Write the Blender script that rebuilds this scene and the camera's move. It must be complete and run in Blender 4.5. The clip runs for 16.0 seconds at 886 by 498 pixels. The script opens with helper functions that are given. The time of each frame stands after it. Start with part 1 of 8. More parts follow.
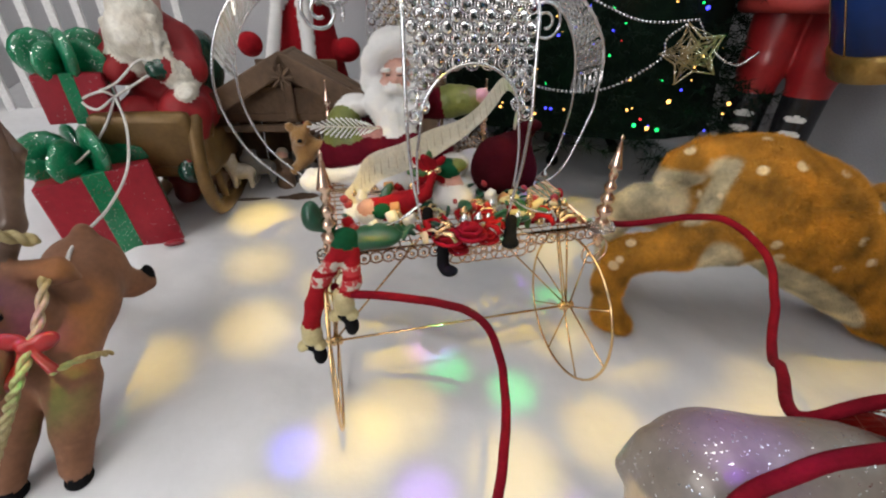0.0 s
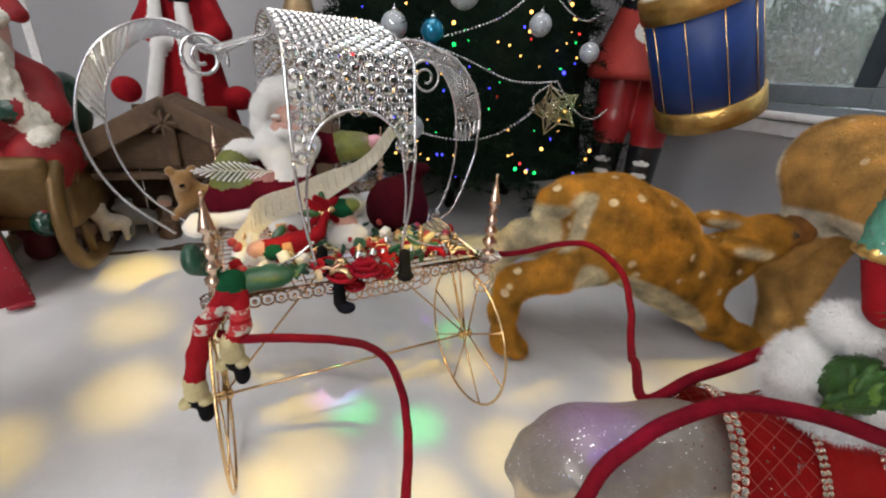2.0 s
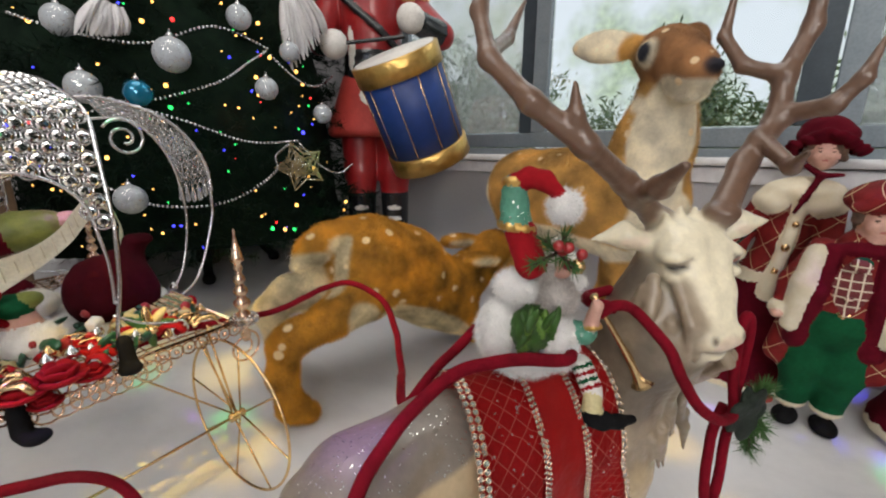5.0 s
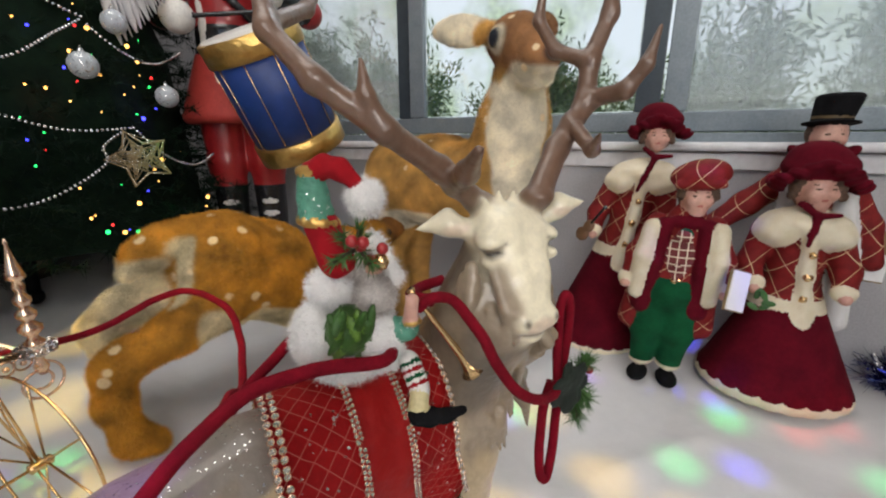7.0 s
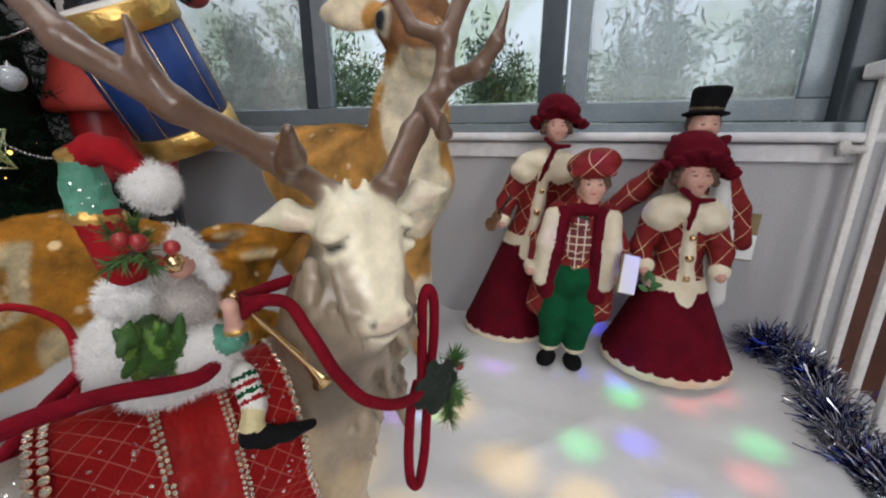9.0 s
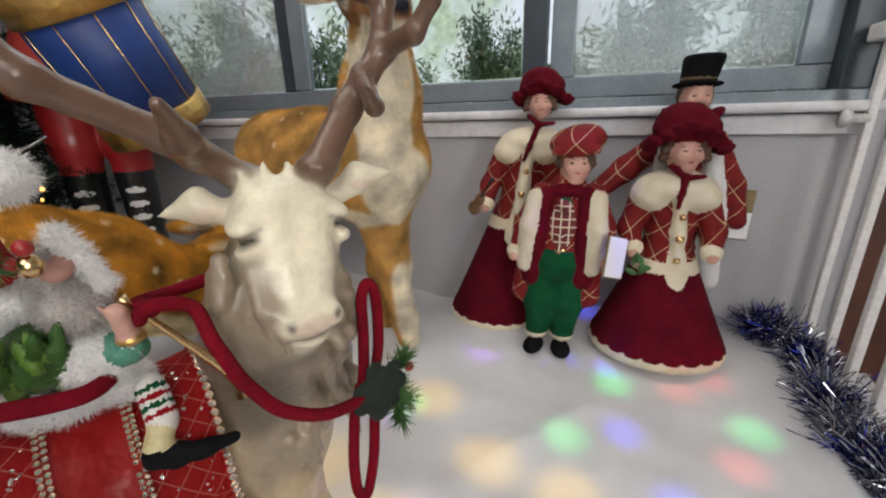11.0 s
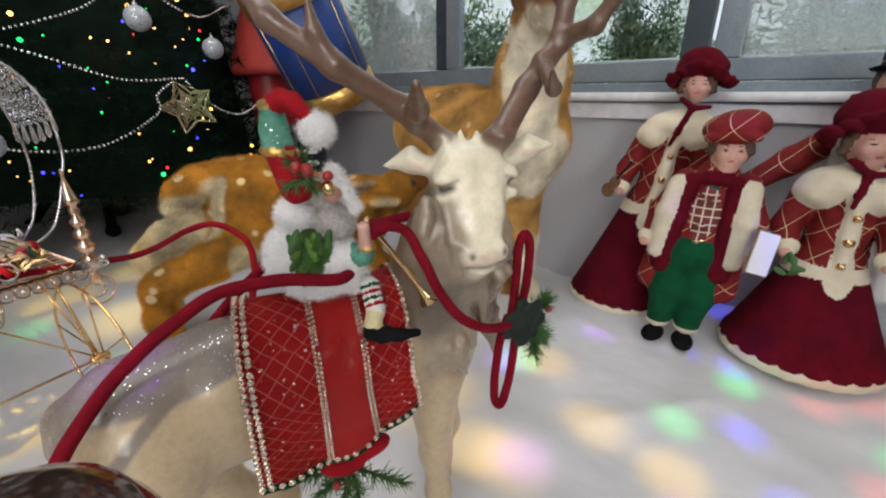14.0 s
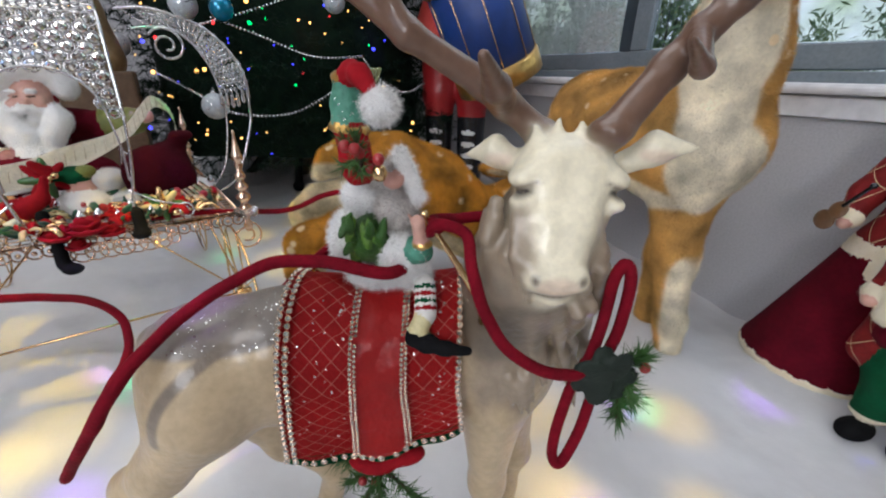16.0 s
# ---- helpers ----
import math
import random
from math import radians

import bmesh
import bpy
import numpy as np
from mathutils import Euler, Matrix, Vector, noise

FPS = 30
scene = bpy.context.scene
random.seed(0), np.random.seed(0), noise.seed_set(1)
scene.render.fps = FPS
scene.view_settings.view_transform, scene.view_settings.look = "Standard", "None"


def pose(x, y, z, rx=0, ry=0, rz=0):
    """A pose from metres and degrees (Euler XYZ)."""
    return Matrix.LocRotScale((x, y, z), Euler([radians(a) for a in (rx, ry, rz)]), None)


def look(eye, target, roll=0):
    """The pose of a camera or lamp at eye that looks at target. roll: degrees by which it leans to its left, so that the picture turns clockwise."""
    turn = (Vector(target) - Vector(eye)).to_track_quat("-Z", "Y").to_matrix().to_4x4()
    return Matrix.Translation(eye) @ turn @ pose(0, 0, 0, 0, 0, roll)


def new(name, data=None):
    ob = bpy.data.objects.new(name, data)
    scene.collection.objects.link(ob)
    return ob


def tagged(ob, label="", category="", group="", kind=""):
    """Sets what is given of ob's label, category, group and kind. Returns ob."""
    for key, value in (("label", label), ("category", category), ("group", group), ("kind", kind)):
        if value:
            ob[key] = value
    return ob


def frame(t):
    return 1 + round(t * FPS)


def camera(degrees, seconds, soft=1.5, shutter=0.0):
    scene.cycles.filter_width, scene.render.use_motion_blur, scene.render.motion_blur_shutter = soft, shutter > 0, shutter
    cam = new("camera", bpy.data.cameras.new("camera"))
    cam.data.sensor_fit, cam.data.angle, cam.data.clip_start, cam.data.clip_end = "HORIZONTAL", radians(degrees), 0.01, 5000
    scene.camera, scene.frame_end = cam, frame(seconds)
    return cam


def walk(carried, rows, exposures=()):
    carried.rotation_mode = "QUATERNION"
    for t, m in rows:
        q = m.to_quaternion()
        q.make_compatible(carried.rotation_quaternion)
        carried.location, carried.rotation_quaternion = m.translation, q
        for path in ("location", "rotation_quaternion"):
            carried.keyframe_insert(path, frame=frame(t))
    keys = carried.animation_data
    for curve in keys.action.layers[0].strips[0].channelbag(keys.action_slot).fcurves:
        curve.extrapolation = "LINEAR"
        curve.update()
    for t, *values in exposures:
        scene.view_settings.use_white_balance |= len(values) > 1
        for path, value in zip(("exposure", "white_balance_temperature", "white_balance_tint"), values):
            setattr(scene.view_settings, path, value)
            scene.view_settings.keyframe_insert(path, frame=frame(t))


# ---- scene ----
cam = camera(94.8, 16.0, 2.1)
PATH = [
    (0, (0.149, 0.065, 0.463), (-1.564, 0.26, -0.552), 1.6),
    (0.5, (0.156, 0.079, 0.469), (-1.576, 0.352, -0.493), 2.3),
    (1, (0.161, 0.087, 0.469), (-1.585, 0.464, -0.429), 3.0),
    (1.5, (0.167, 0.085, 0.464), (-1.578, 0.585, -0.377), 3.5),
    (2, (0.173, 0.079, 0.46), (-1.554, 0.703, -0.333), 4.1),
    (2.5, (0.181, 0.081, 0.462), (-1.516, 0.856, -0.26), 4.4),
    (3, (0.192, 0.073, 0.459), (-1.455, 1.016, -0.171), 4.1),
    (3.5, (0.198, 0.084, 0.455), (-1.383, 1.187, -0.077), 3.0),
    (4, (0.201, 0.097, 0.448), (-1.287, 1.344, -0.031), 1.9),
    (4.5, (0.202, 0.105, 0.442), (-1.178, 1.477, -0.02), 1.0),
    (6.8, (0.24, 0.16, 0.443), (-0.697, 1.844, -0.094), -0.2),
    (7, (0.245, 0.168, 0.441), (-0.664, 1.868, -0.09), -0.2),
    (7.5, (0.254, 0.178, 0.439), (-0.594, 1.909, -0.097), -0.0),
    (8, (0.263, 0.19, 0.436), (-0.523, 1.947, -0.104), 0.1),
    (8.5, (0.276, 0.202, 0.436), (-0.444, 1.985, -0.115), 0.1),
    (9, (0.29, 0.214, 0.433), (-0.352, 2.025, -0.123), -0.1),
    (9.2, (0.293, 0.22, 0.432), (-0.307, 2.045, -0.124), -0.3),
    (10.25, (0.309, 0.248, 0.428), (-0.235, 2.08, -0.17), -1.1),
    (11.3, (0.318, 0.255, 0.426), (-0.417, 1.999, -0.219), -1.9),
    (11.5, (0.316, 0.252, 0.425), (-0.482, 1.966, -0.228), -2.0),
    (12, (0.318, 0.237, 0.427), (-0.634, 1.866, -0.238), -2.1),
    (12.5, (0.316, 0.221, 0.426), (-0.74, 1.77, -0.271), -2.2),
    (13, (0.317, 0.207, 0.428), (-0.774, 1.723, -0.285), -1.7),
    (13.5, (0.317, 0.194, 0.422), (-0.776, 1.708, -0.293), -0.9),
    (14, (0.316, 0.184, 0.429), (-0.791, 1.689, -0.284), -0.2),
    (14.5, (0.323, 0.191, 0.431), (-0.896, 1.603, -0.289), 0.2),
    (15, (0.331, 0.216, 0.428), (-1.038, 1.462, -0.329), 0.9),
    (15.5, (0.329, 0.236, 0.421), (-1.167, 1.308, -0.362), 1.5),
    (16, (0.324, 0.262, 0.425), (-1.275, 1.174, -0.357), 1.6),
]
walk(cam, [(t, look(eye, target, roll)) for t, eye, target, roll in PATH],
     [(0, 0, 6150, 10), (3, 0, 6200, 10), (4.5, 0, 6420, 10), (7, .04, 6350, 10), (9, 0, 6100, 10), (12, 0, 6450, 10), (13, .03, 6250, 10), (14, .04, 6150, 10), (15, .03, 6450, 10), (16, .03, 5750, 10)])


# ---- world, light ----
def ground(x, y):
    """Height of the cotton snow, which rises towards the tree."""
    return 0.018 - 0.105 * min(x, 0.08) - 0.012 * max(0, x - 0.08) + 0.006 * math.sin(9 * x + 2) * math.cos(8 * y) + 0.035 * max(0, -x) * min(1, max(0, 0.2 - 4 * y)) + 0.026 * min(1, max(0, 5 * y - 4.0)) * min(1, max(0, 8 * x))


world = bpy.data.worlds.new("sky")
world.use_nodes = True
scene.world = world
_n = world.node_tree
_sky = _n.nodes.new("ShaderNodeTexSky")
_sky.sky_type, _sky.sun_disc = "NISHITA", False
_sky.sun_elevation, _sky.sun_rotation = radians(50), radians(200)
_n.nodes["Background"].inputs["Strength"].default_value = 0.15
_n.links.new(_sky.outputs[0], _n.nodes["Background"].inputs[0])


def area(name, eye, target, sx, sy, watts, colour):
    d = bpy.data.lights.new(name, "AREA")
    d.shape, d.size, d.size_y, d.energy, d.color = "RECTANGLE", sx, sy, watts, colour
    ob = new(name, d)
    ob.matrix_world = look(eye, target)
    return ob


def spot(name, eye, target, degrees, watts, colour):
    d = bpy.data.lights.new(name, "SPOT")
    d.energy, d.color, d.spot_size, d.spot_blend, d.shadow_soft_size = watts, colour, radians(degrees), 1.0, 0.01
    ob = new(name, d)
    ob.matrix_world = look(eye, target)
    return ob


area("window_daylight", (-0.1, 1.75, 2.65), (0.0, 0.5, 0.3), 2.2, 0.9, 21, (0.93, 0.97, 1.0))
# unseen area lamp, added inside the room to light the figures from behind the camera
area("rear_window_daylight", (0.6, -1.6, 1.93), (-0.1, 0.6, 0.15), 1.6, 0.6, 22, (1.0, 0.93, 0.86))
# added area lamp in front of the closed east wall, for frontal light
area("east_window_daylight", (2.12, -1.1, 0.95), (-0.1, 0.45, 0.25), 1.2, 1.1, 41, (1.0, 0.94, 0.87))
# unseen overhead area lamp, added to lift the floor by the tree
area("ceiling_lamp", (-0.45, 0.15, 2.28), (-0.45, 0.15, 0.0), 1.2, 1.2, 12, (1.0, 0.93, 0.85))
# unseen overhead spot lamps, added to throw the coloured dots on the snow
WARM, GREEN, BLUE, RED, VIOLET = (1.0, 0.64, 0.05), (0.03, 1.0, 0.22), (0.06, 0.06, 1.0), (1.0, 0.08, 0.08), (0.45, 0.1, 1.0)
# some warm, green and violet dots are added only to brighten the floor
WARM_DOTS = [
    (-0.60, -0.20), (-0.47, -0.18), (-0.325, -0.15), (-0.18, 0.056), (-0.326, 0.196), (-0.25, 0.365), (-0.21, 0.69), (-0.26, -0.265), (-0.145, 0.0),
    (-0.605, -0.22), (-0.48, 0.35), (-0.12, 0.48), (-0.05, 0.42), (-0.17, 0.56), (-0.345, 0.17), (-0.05, -0.10), (-0.36, 0.02), (-0.52, 0.06),
    (0.222, 0.652), (0.159, 0.523), (0.324, 0.634), (0.114, 0.744), (0.112, 0.519), (0.02, 0.56), (-0.30, 0.28), (0.03, 0.03), (-0.42, -0.05),
    (-0.44, 0.14), (-0.62, 0.30), (-0.14, 0.30), (-0.10, 0.18), (-0.66, 0.44), (-0.28, 0.05),
]
GREEN_DOTS = [
    (-0.19, -0.30), (-0.20, 0.20), (0.313, 0.731), (0.552, 0.806), (0.377, 0.860), (0.158, 0.955), (0.08, 0.72), (-0.75, 0.66),
    (-0.86, 0.40), (-0.36, 0.30), (-0.24, 0.12), (-0.56, 0.24),
]
BLUE_DOTS = [
    (-0.23, -0.32), (0.388, 0.762), (0.372, 0.90), (0.335, 1.06), (0.44, 0.66), (-0.14, -0.06), (0.292, 0.892),
]
RED_DOTS = [
    (-0.21, -0.31), (0.521, 0.905), (0.47, 0.87), (0.52, 0.74), (-0.95, 0.55),
]
VIOLET_DOTS = [
    (-0.08, 0.08), (0.16, 0.885), (0.06, 0.70), (0.17, 0.535), (0.35, 0.58), (-0.28, 0.10), (-0.95, 0.72), (-0.40, 0.24), (-0.58, 0.50), (-0.04, 0.24), (-0.62, 0.16),
]
AMBER = (1.0, 0.58, 0.0)
for colour, dots, wide, watts in ((WARM, WARM_DOTS, 3.4, 160.0), (GREEN, GREEN_DOTS, 2.0, 180.0), (BLUE, BLUE_DOTS, 1.8, 230.0), (RED, RED_DOTS, 1.9, 150.0), (VIOLET, VIOLET_DOTS, 2.1, 180.0)):
    for dx, dy in dots:
        # three made-up lamp points, picked so that the beams clear the figures
        source = (-0.2, -0.9, 2.2) if -0.3 < dx < 0.06 and dy > 0.3 else (1.0, 0.75, 2.2) if 0.08 < dx < 0.3 else (0.55, 0.20, 2.2)
        spot("projector_dot", source, (dx, dy, ground(dx, dy)), wide * (0.8 if colour == WARM and dx > 0.08 else 1.0), watts * (0.7 if dx > 0.08 else 0.85), AMBER if colour == WARM and dx > -0.02 else colour)


# ---- materials ----
def strand_variation(nd, ln, out, amount):
    """Each separate strand of a fur a little lighter or darker."""
    geo, mr, mul = nd.new("ShaderNodeNewGeometry"), nd.new("ShaderNodeMapRange"), nd.new("ShaderNodeMixRGB")
    mr.inputs["To Min"].default_value, mr.inputs["To Max"].default_value = 1 - amount, 1 + amount * 0.6
    mul.blend_type = "MULTIPLY"
    mul.inputs[0].default_value = 1.0
    ln.new(geo.outputs["Random Per Island"], mr.inputs["Value"])
    ln.new(out, mul.inputs[1])
    ln.new(mr.outputs["Result"], mul.inputs[2])
    return mul.outputs[0]


def tinted(name, rough=0.5, bump=0.3, bscale=200.0, scale=24.0, coat=0.0, sheen=0.0, fur=0.0, vary=0.3, dist=0.003, flecks=0.0, fine_vary=None):
    """A surface whose colours come from the figure's own colour patches, with grain; flecks: glitter where the patch asks for it."""
    m = bpy.data.materials.new(name)
    m.use_nodes = True
    nd, ln = m.node_tree.nodes, m.node_tree.links
    b = nd["Principled BSDF"]
    b.inputs["Roughness"].default_value, b.inputs["Coat Weight"].default_value, b.inputs["Sheen Weight"].default_value = rough, coat, sheen
    at, co = nd.new("ShaderNodeAttribute"), nd.new("ShaderNodeTexCoord")
    at.attribute_name = "tint"
    big, fine = nd.new("ShaderNodeTexNoise"), nd.new("ShaderNodeTexNoise")
    big.inputs["Scale"].default_value, big.inputs["Detail"].default_value = scale, 5
    fine.inputs["Scale"].default_value = bscale
    out = at.outputs["Color"]
    for k, amount, lo, hi in ((big, vary, 0.3, 0.7), (fine, vary * 0.6 if fine_vary is None else fine_vary, 0.35, 0.65)):
        ln.new(co.outputs["Object"], k.inputs["Vector"])
        mr, mul = nd.new("ShaderNodeMapRange"), nd.new("ShaderNodeMixRGB")
        mr.inputs["From Min"].default_value, mr.inputs["From Max"].default_value = lo, hi
        mr.inputs["To Min"].default_value, mr.inputs["To Max"].default_value = 1 - amount, 1 + amount * 0.5
        mul.blend_type = "MULTIPLY"
        mul.inputs[0].default_value = 1.0
        ln.new(k.outputs["Fac"], mr.inputs["Value"])
        ln.new(out, mul.inputs[1])
        ln.new(mr.outputs["Result"], mul.inputs[2])
        out = mul.outputs[0]
    if fur:
        out = strand_variation(nd, ln, out, fur)
    ln.new(out, b.inputs["Base Color"])
    bp = nd.new("ShaderNodeBump")
    bp.inputs["Strength"].default_value, bp.inputs["Distance"].default_value = bump, dist
    ln.new(fine.outputs["Fac"], bp.inputs["Height"])
    ln.new(bp.outputs["Normal"], b.inputs["Normal"])
    if flecks:
        glitter(m, flecks, 1300)
        lt = b.inputs["Metallic"].links[0].from_socket
        mul = nd.new("ShaderNodeMath")
        mul.operation = "MULTIPLY"
        ln.new(lt, mul.inputs[0])
        ln.new(at.outputs["Alpha"], mul.inputs[1])
        for link in [k for k in m.node_tree.links if k.from_socket == lt and k.to_node != mul]:
            ln.new(mul.outputs[0], link.to_socket)
    return m


def material(name, c1, c2=None, scale=40.0, rough=0.6, metal=0.0, bump=0.2, bscale=None, detail=4.0, sheen=0.0,
             coat=0.0, trans=0.0, spec=0.5, island=0.0, lo=0.35, hi=0.65, dist=0.002, c3=None, emit=0.0, fur=0.0, grainy=0.35):
    """A two-scale noise material at real-world size; island varies pieces by their own random number."""
    m = bpy.data.materials.new(name)
    m.use_nodes = True
    nt = m.node_tree
    nd, ln = nt.nodes, nt.links
    b = nd["Principled BSDF"]
    b.inputs["Roughness"].default_value, b.inputs["Metallic"].default_value = rough, metal
    b.inputs["Sheen Weight"].default_value, b.inputs["Coat Weight"].default_value = sheen, coat
    b.inputs["Transmission Weight"].default_value, b.inputs["Specular IOR Level"].default_value = trans, spec
    co = nd.new("ShaderNodeTexCoord")
    big, fine = nd.new("ShaderNodeTexNoise"), nd.new("ShaderNodeTexNoise")
    big.inputs["Scale"].default_value, big.inputs["Detail"].default_value = scale, detail
    fine.inputs["Scale"].default_value, fine.inputs["Detail"].default_value = bscale or scale * 7, 3
    for k in (big, fine):
        ln.new(co.outputs["Object"], k.inputs["Vector"])
    ramp = nd.new("ShaderNodeValToRGB")
    e = ramp.color_ramp.elements
    e[0].position, e[0].color = lo, (*c1, 1)
    e[1].position, e[1].color = hi, (*(c2 or [min(1, v * 0.8) for v in c1]), 1)
    if c3:
        x = e.new(min(0.98, hi + 0.12))
        x.color = (*c3, 1)
    ln.new(big.outputs["Fac"], ramp.inputs["Fac"])
    mix = nd.new("ShaderNodeMixRGB")
    mix.blend_type = "MULTIPLY"
    mix.inputs["Fac"].default_value = grainy
    ln.new(ramp.outputs["Color"], mix.inputs[1])
    grain = nd.new("ShaderNodeValToRGB")
    grain.color_ramp.elements[0].color, grain.color_ramp.elements[0].position = (0.55, 0.55, 0.55, 1), 0.3
    grain.color_ramp.elements[1].position = 0.65
    ln.new(fine.outputs["Fac"], grain.inputs["Fac"])
    ln.new(grain.outputs["Color"], mix.inputs[2])
    out = mix.outputs["Color"]
    if island:
        info, hsv, mr = nd.new("ShaderNodeObjectInfo"), nd.new("ShaderNodeHueSaturation"), nd.new("ShaderNodeMapRange")
        mr.inputs["To Min"].default_value, mr.inputs["To Max"].default_value = 1 - island, 1 + island
        ln.new(info.outputs["Random"], mr.inputs["Value"])
        ln.new(mr.outputs["Result"], hsv.inputs["Value"])
        ln.new(out, hsv.inputs["Color"])
        out = hsv.outputs["Color"]
    if fur:
        out = strand_variation(nd, ln, out, fur)
    ln.new(out, b.inputs["Base Color"])
    if emit:
        ln.new(out, b.inputs["Emission Color"])
        b.inputs["Emission Strength"].default_value = emit
    if bump:
        bp = nd.new("ShaderNodeBump")
        bp.inputs["Strength"].default_value, bp.inputs["Distance"].default_value = bump, dist
        ln.new(fine.outputs["Fac"], bp.inputs["Height"])
        ln.new(bp.outputs["Normal"], b.inputs["Normal"])
    m.diffuse_color = (*c1, 1)
    return m


def glowing(name, colour, strength):
    m = bpy.data.materials.new(name)
    m.use_nodes = True
    b = m.node_tree.nodes["Principled BSDF"]
    b.inputs["Base Color"].default_value = (*colour, 1)
    b.inputs["Emission Color"].default_value, b.inputs["Emission Strength"].default_value = (*colour, 1), strength
    return m


def glass(name, colour=(1, 1, 1), rough=0.02, ior=1.5):
    m = bpy.data.materials.new(name)
    m.use_nodes = True
    b = m.node_tree.nodes["Principled BSDF"]
    b.inputs["Base Color"].default_value, b.inputs["Roughness"].default_value = (*colour, 1), rough
    b.inputs["Transmission Weight"].default_value, b.inputs["IOR"].default_value = 1.0, ior
    return m


def glitter(m, amount=0.25, scale=900.0):
    """Scattered metal flecks on top of a material."""
    nd, ln = m.node_tree.nodes, m.node_tree.links
    b, co, v = nd["Principled BSDF"], nd.new("ShaderNodeTexCoord"), nd.new("ShaderNodeTexVoronoi")
    v.inputs["Scale"].default_value = scale
    ln.new(co.outputs["Object"], v.inputs["Vector"])
    sep, lt = nd.new("ShaderNodeSeparateColor"), nd.new("ShaderNodeMath")
    lt.operation = "LESS_THAN"
    lt.inputs[1].default_value = amount
    ln.new(v.outputs["Color"], sep.inputs[0])
    ln.new(sep.outputs[0], lt.inputs[0])
    ln.new(lt.outputs[0], b.inputs["Metallic"])
    mix = nd.new("ShaderNodeMixRGB")
    old = b.inputs["Base Color"].links[0].from_socket
    ln.new(lt.outputs[0], mix.inputs[0])
    ln.new(old, mix.inputs[1])
    mix.inputs[2].default_value = (0.9, 0.92, 0.9, 1)
    ln.new(mix.outputs[0], b.inputs["Base Color"])
    mr = nd.new("ShaderNodeMapRange")
    mr.inputs["To Min"].default_value, mr.inputs["To Max"].default_value = b.inputs["Roughness"].default_value, 0.2
    ln.new(lt.outputs[0], mr.inputs["Value"])
    ln.new(mr.outputs[0], b.inputs["Roughness"])
    vm = nd.new("ShaderNodeNormalMap")
    ln.new(v.outputs["Color"], vm.inputs["Color"])
    vm.inputs["Strength"].default_value = 0.6
    return m


def spotted(m, scale, size, colour, zmin, where="Z"):
    """Pale round fur spots on the upper body, as on a fallow fawn."""
    nd, ln = m.node_tree.nodes, m.node_tree.links
    b, co, v = nd["Principled BSDF"], nd.new("ShaderNodeTexCoord"), nd.new("ShaderNodeTexVoronoi")
    v.inputs["Scale"].default_value, v.inputs["Randomness"].default_value = scale, 0.75
    ln.new(co.outputs["Object"], v.inputs["Vector"])
    ramp = nd.new("ShaderNodeMapRange")
    ramp.inputs["From Min"].default_value, ramp.inputs["From Max"].default_value = size * 0.8, size * 1.15
    ramp.inputs["To Min"].default_value, ramp.inputs["To Max"].default_value = 1, 0
    ln.new(v.outputs["Distance"], ramp.inputs["Value"])
    sep, step, mul = nd.new("ShaderNodeSeparateXYZ"), nd.new("ShaderNodeMapRange"), nd.new("ShaderNodeMath")
    ln.new(co.outputs["Object"], sep.inputs[0])
    step.inputs["From Min"].default_value, step.inputs["From Max"].default_value = zmin, zmin + 0.02
    ln.new(sep.outputs[where], step.inputs["Value"])
    mul.operation = "MULTIPLY"
    ln.new(ramp.outputs[0], mul.inputs[0])
    ln.new(step.outputs[0], mul.inputs[1])
    mix = nd.new("ShaderNodeMixRGB")
    old = b.inputs["Base Color"].links[0].from_socket
    ln.new(mul.outputs[0], mix.inputs[0])
    ln.new(old, mix.inputs[1])
    mix.inputs[2].default_value = (*colour, 1)
    ln.new(mix.outputs[0], b.inputs["Base Color"])
    return m


def plaid(m, scale, colour, width=0.06, turn=45, woven=False):
    """Thin metallic crossing threads woven into a cloth."""
    nd, ln = m.node_tree.nodes, m.node_tree.links
    b, co, mp = nd["Principled BSDF"], nd.new("ShaderNodeTexCoord"), nd.new("ShaderNodeMapping")
    mp.inputs["Rotation"].default_value = (0, 0, radians(turn)) if woven else (0, radians(turn), radians(turn * 0.6))
    mp.inputs["Scale"].default_value = (scale, scale, scale)
    ln.new(co.outputs["UV" if woven else "Object"], mp.inputs["Vector"])
    sep = nd.new("ShaderNodeSeparateXYZ")
    ln.new(mp.outputs[0], sep.inputs[0])
    lines = []
    for ax in ("X", "Y" if woven else "Z"):
        f, g, h = (nd.new("ShaderNodeMath") for _ in range(3))
        f.operation, g.operation, h.operation = "FRACT", "LESS_THAN", "MULTIPLY"
        ln.new(sep.outputs[ax], f.inputs[0])
        ln.new(f.outputs[0], g.inputs[0])
        g.inputs[1].default_value = width
        lines.append(g)
    mx = nd.new("ShaderNodeMath")
    mx.operation = "MAXIMUM"
    ln.new(lines[0].outputs[0], mx.inputs[0])
    ln.new(lines[1].outputs[0], mx.inputs[1])
    mix = nd.new("ShaderNodeMixRGB")
    old = b.inputs["Base Color"].links[0].from_socket
    ln.new(mx.outputs[0], mix.inputs[0])
    ln.new(old, mix.inputs[1])
    mix.inputs[2].default_value = (*colour, 1)
    ln.new(mix.outputs[0], b.inputs["Base Color"])
    return m


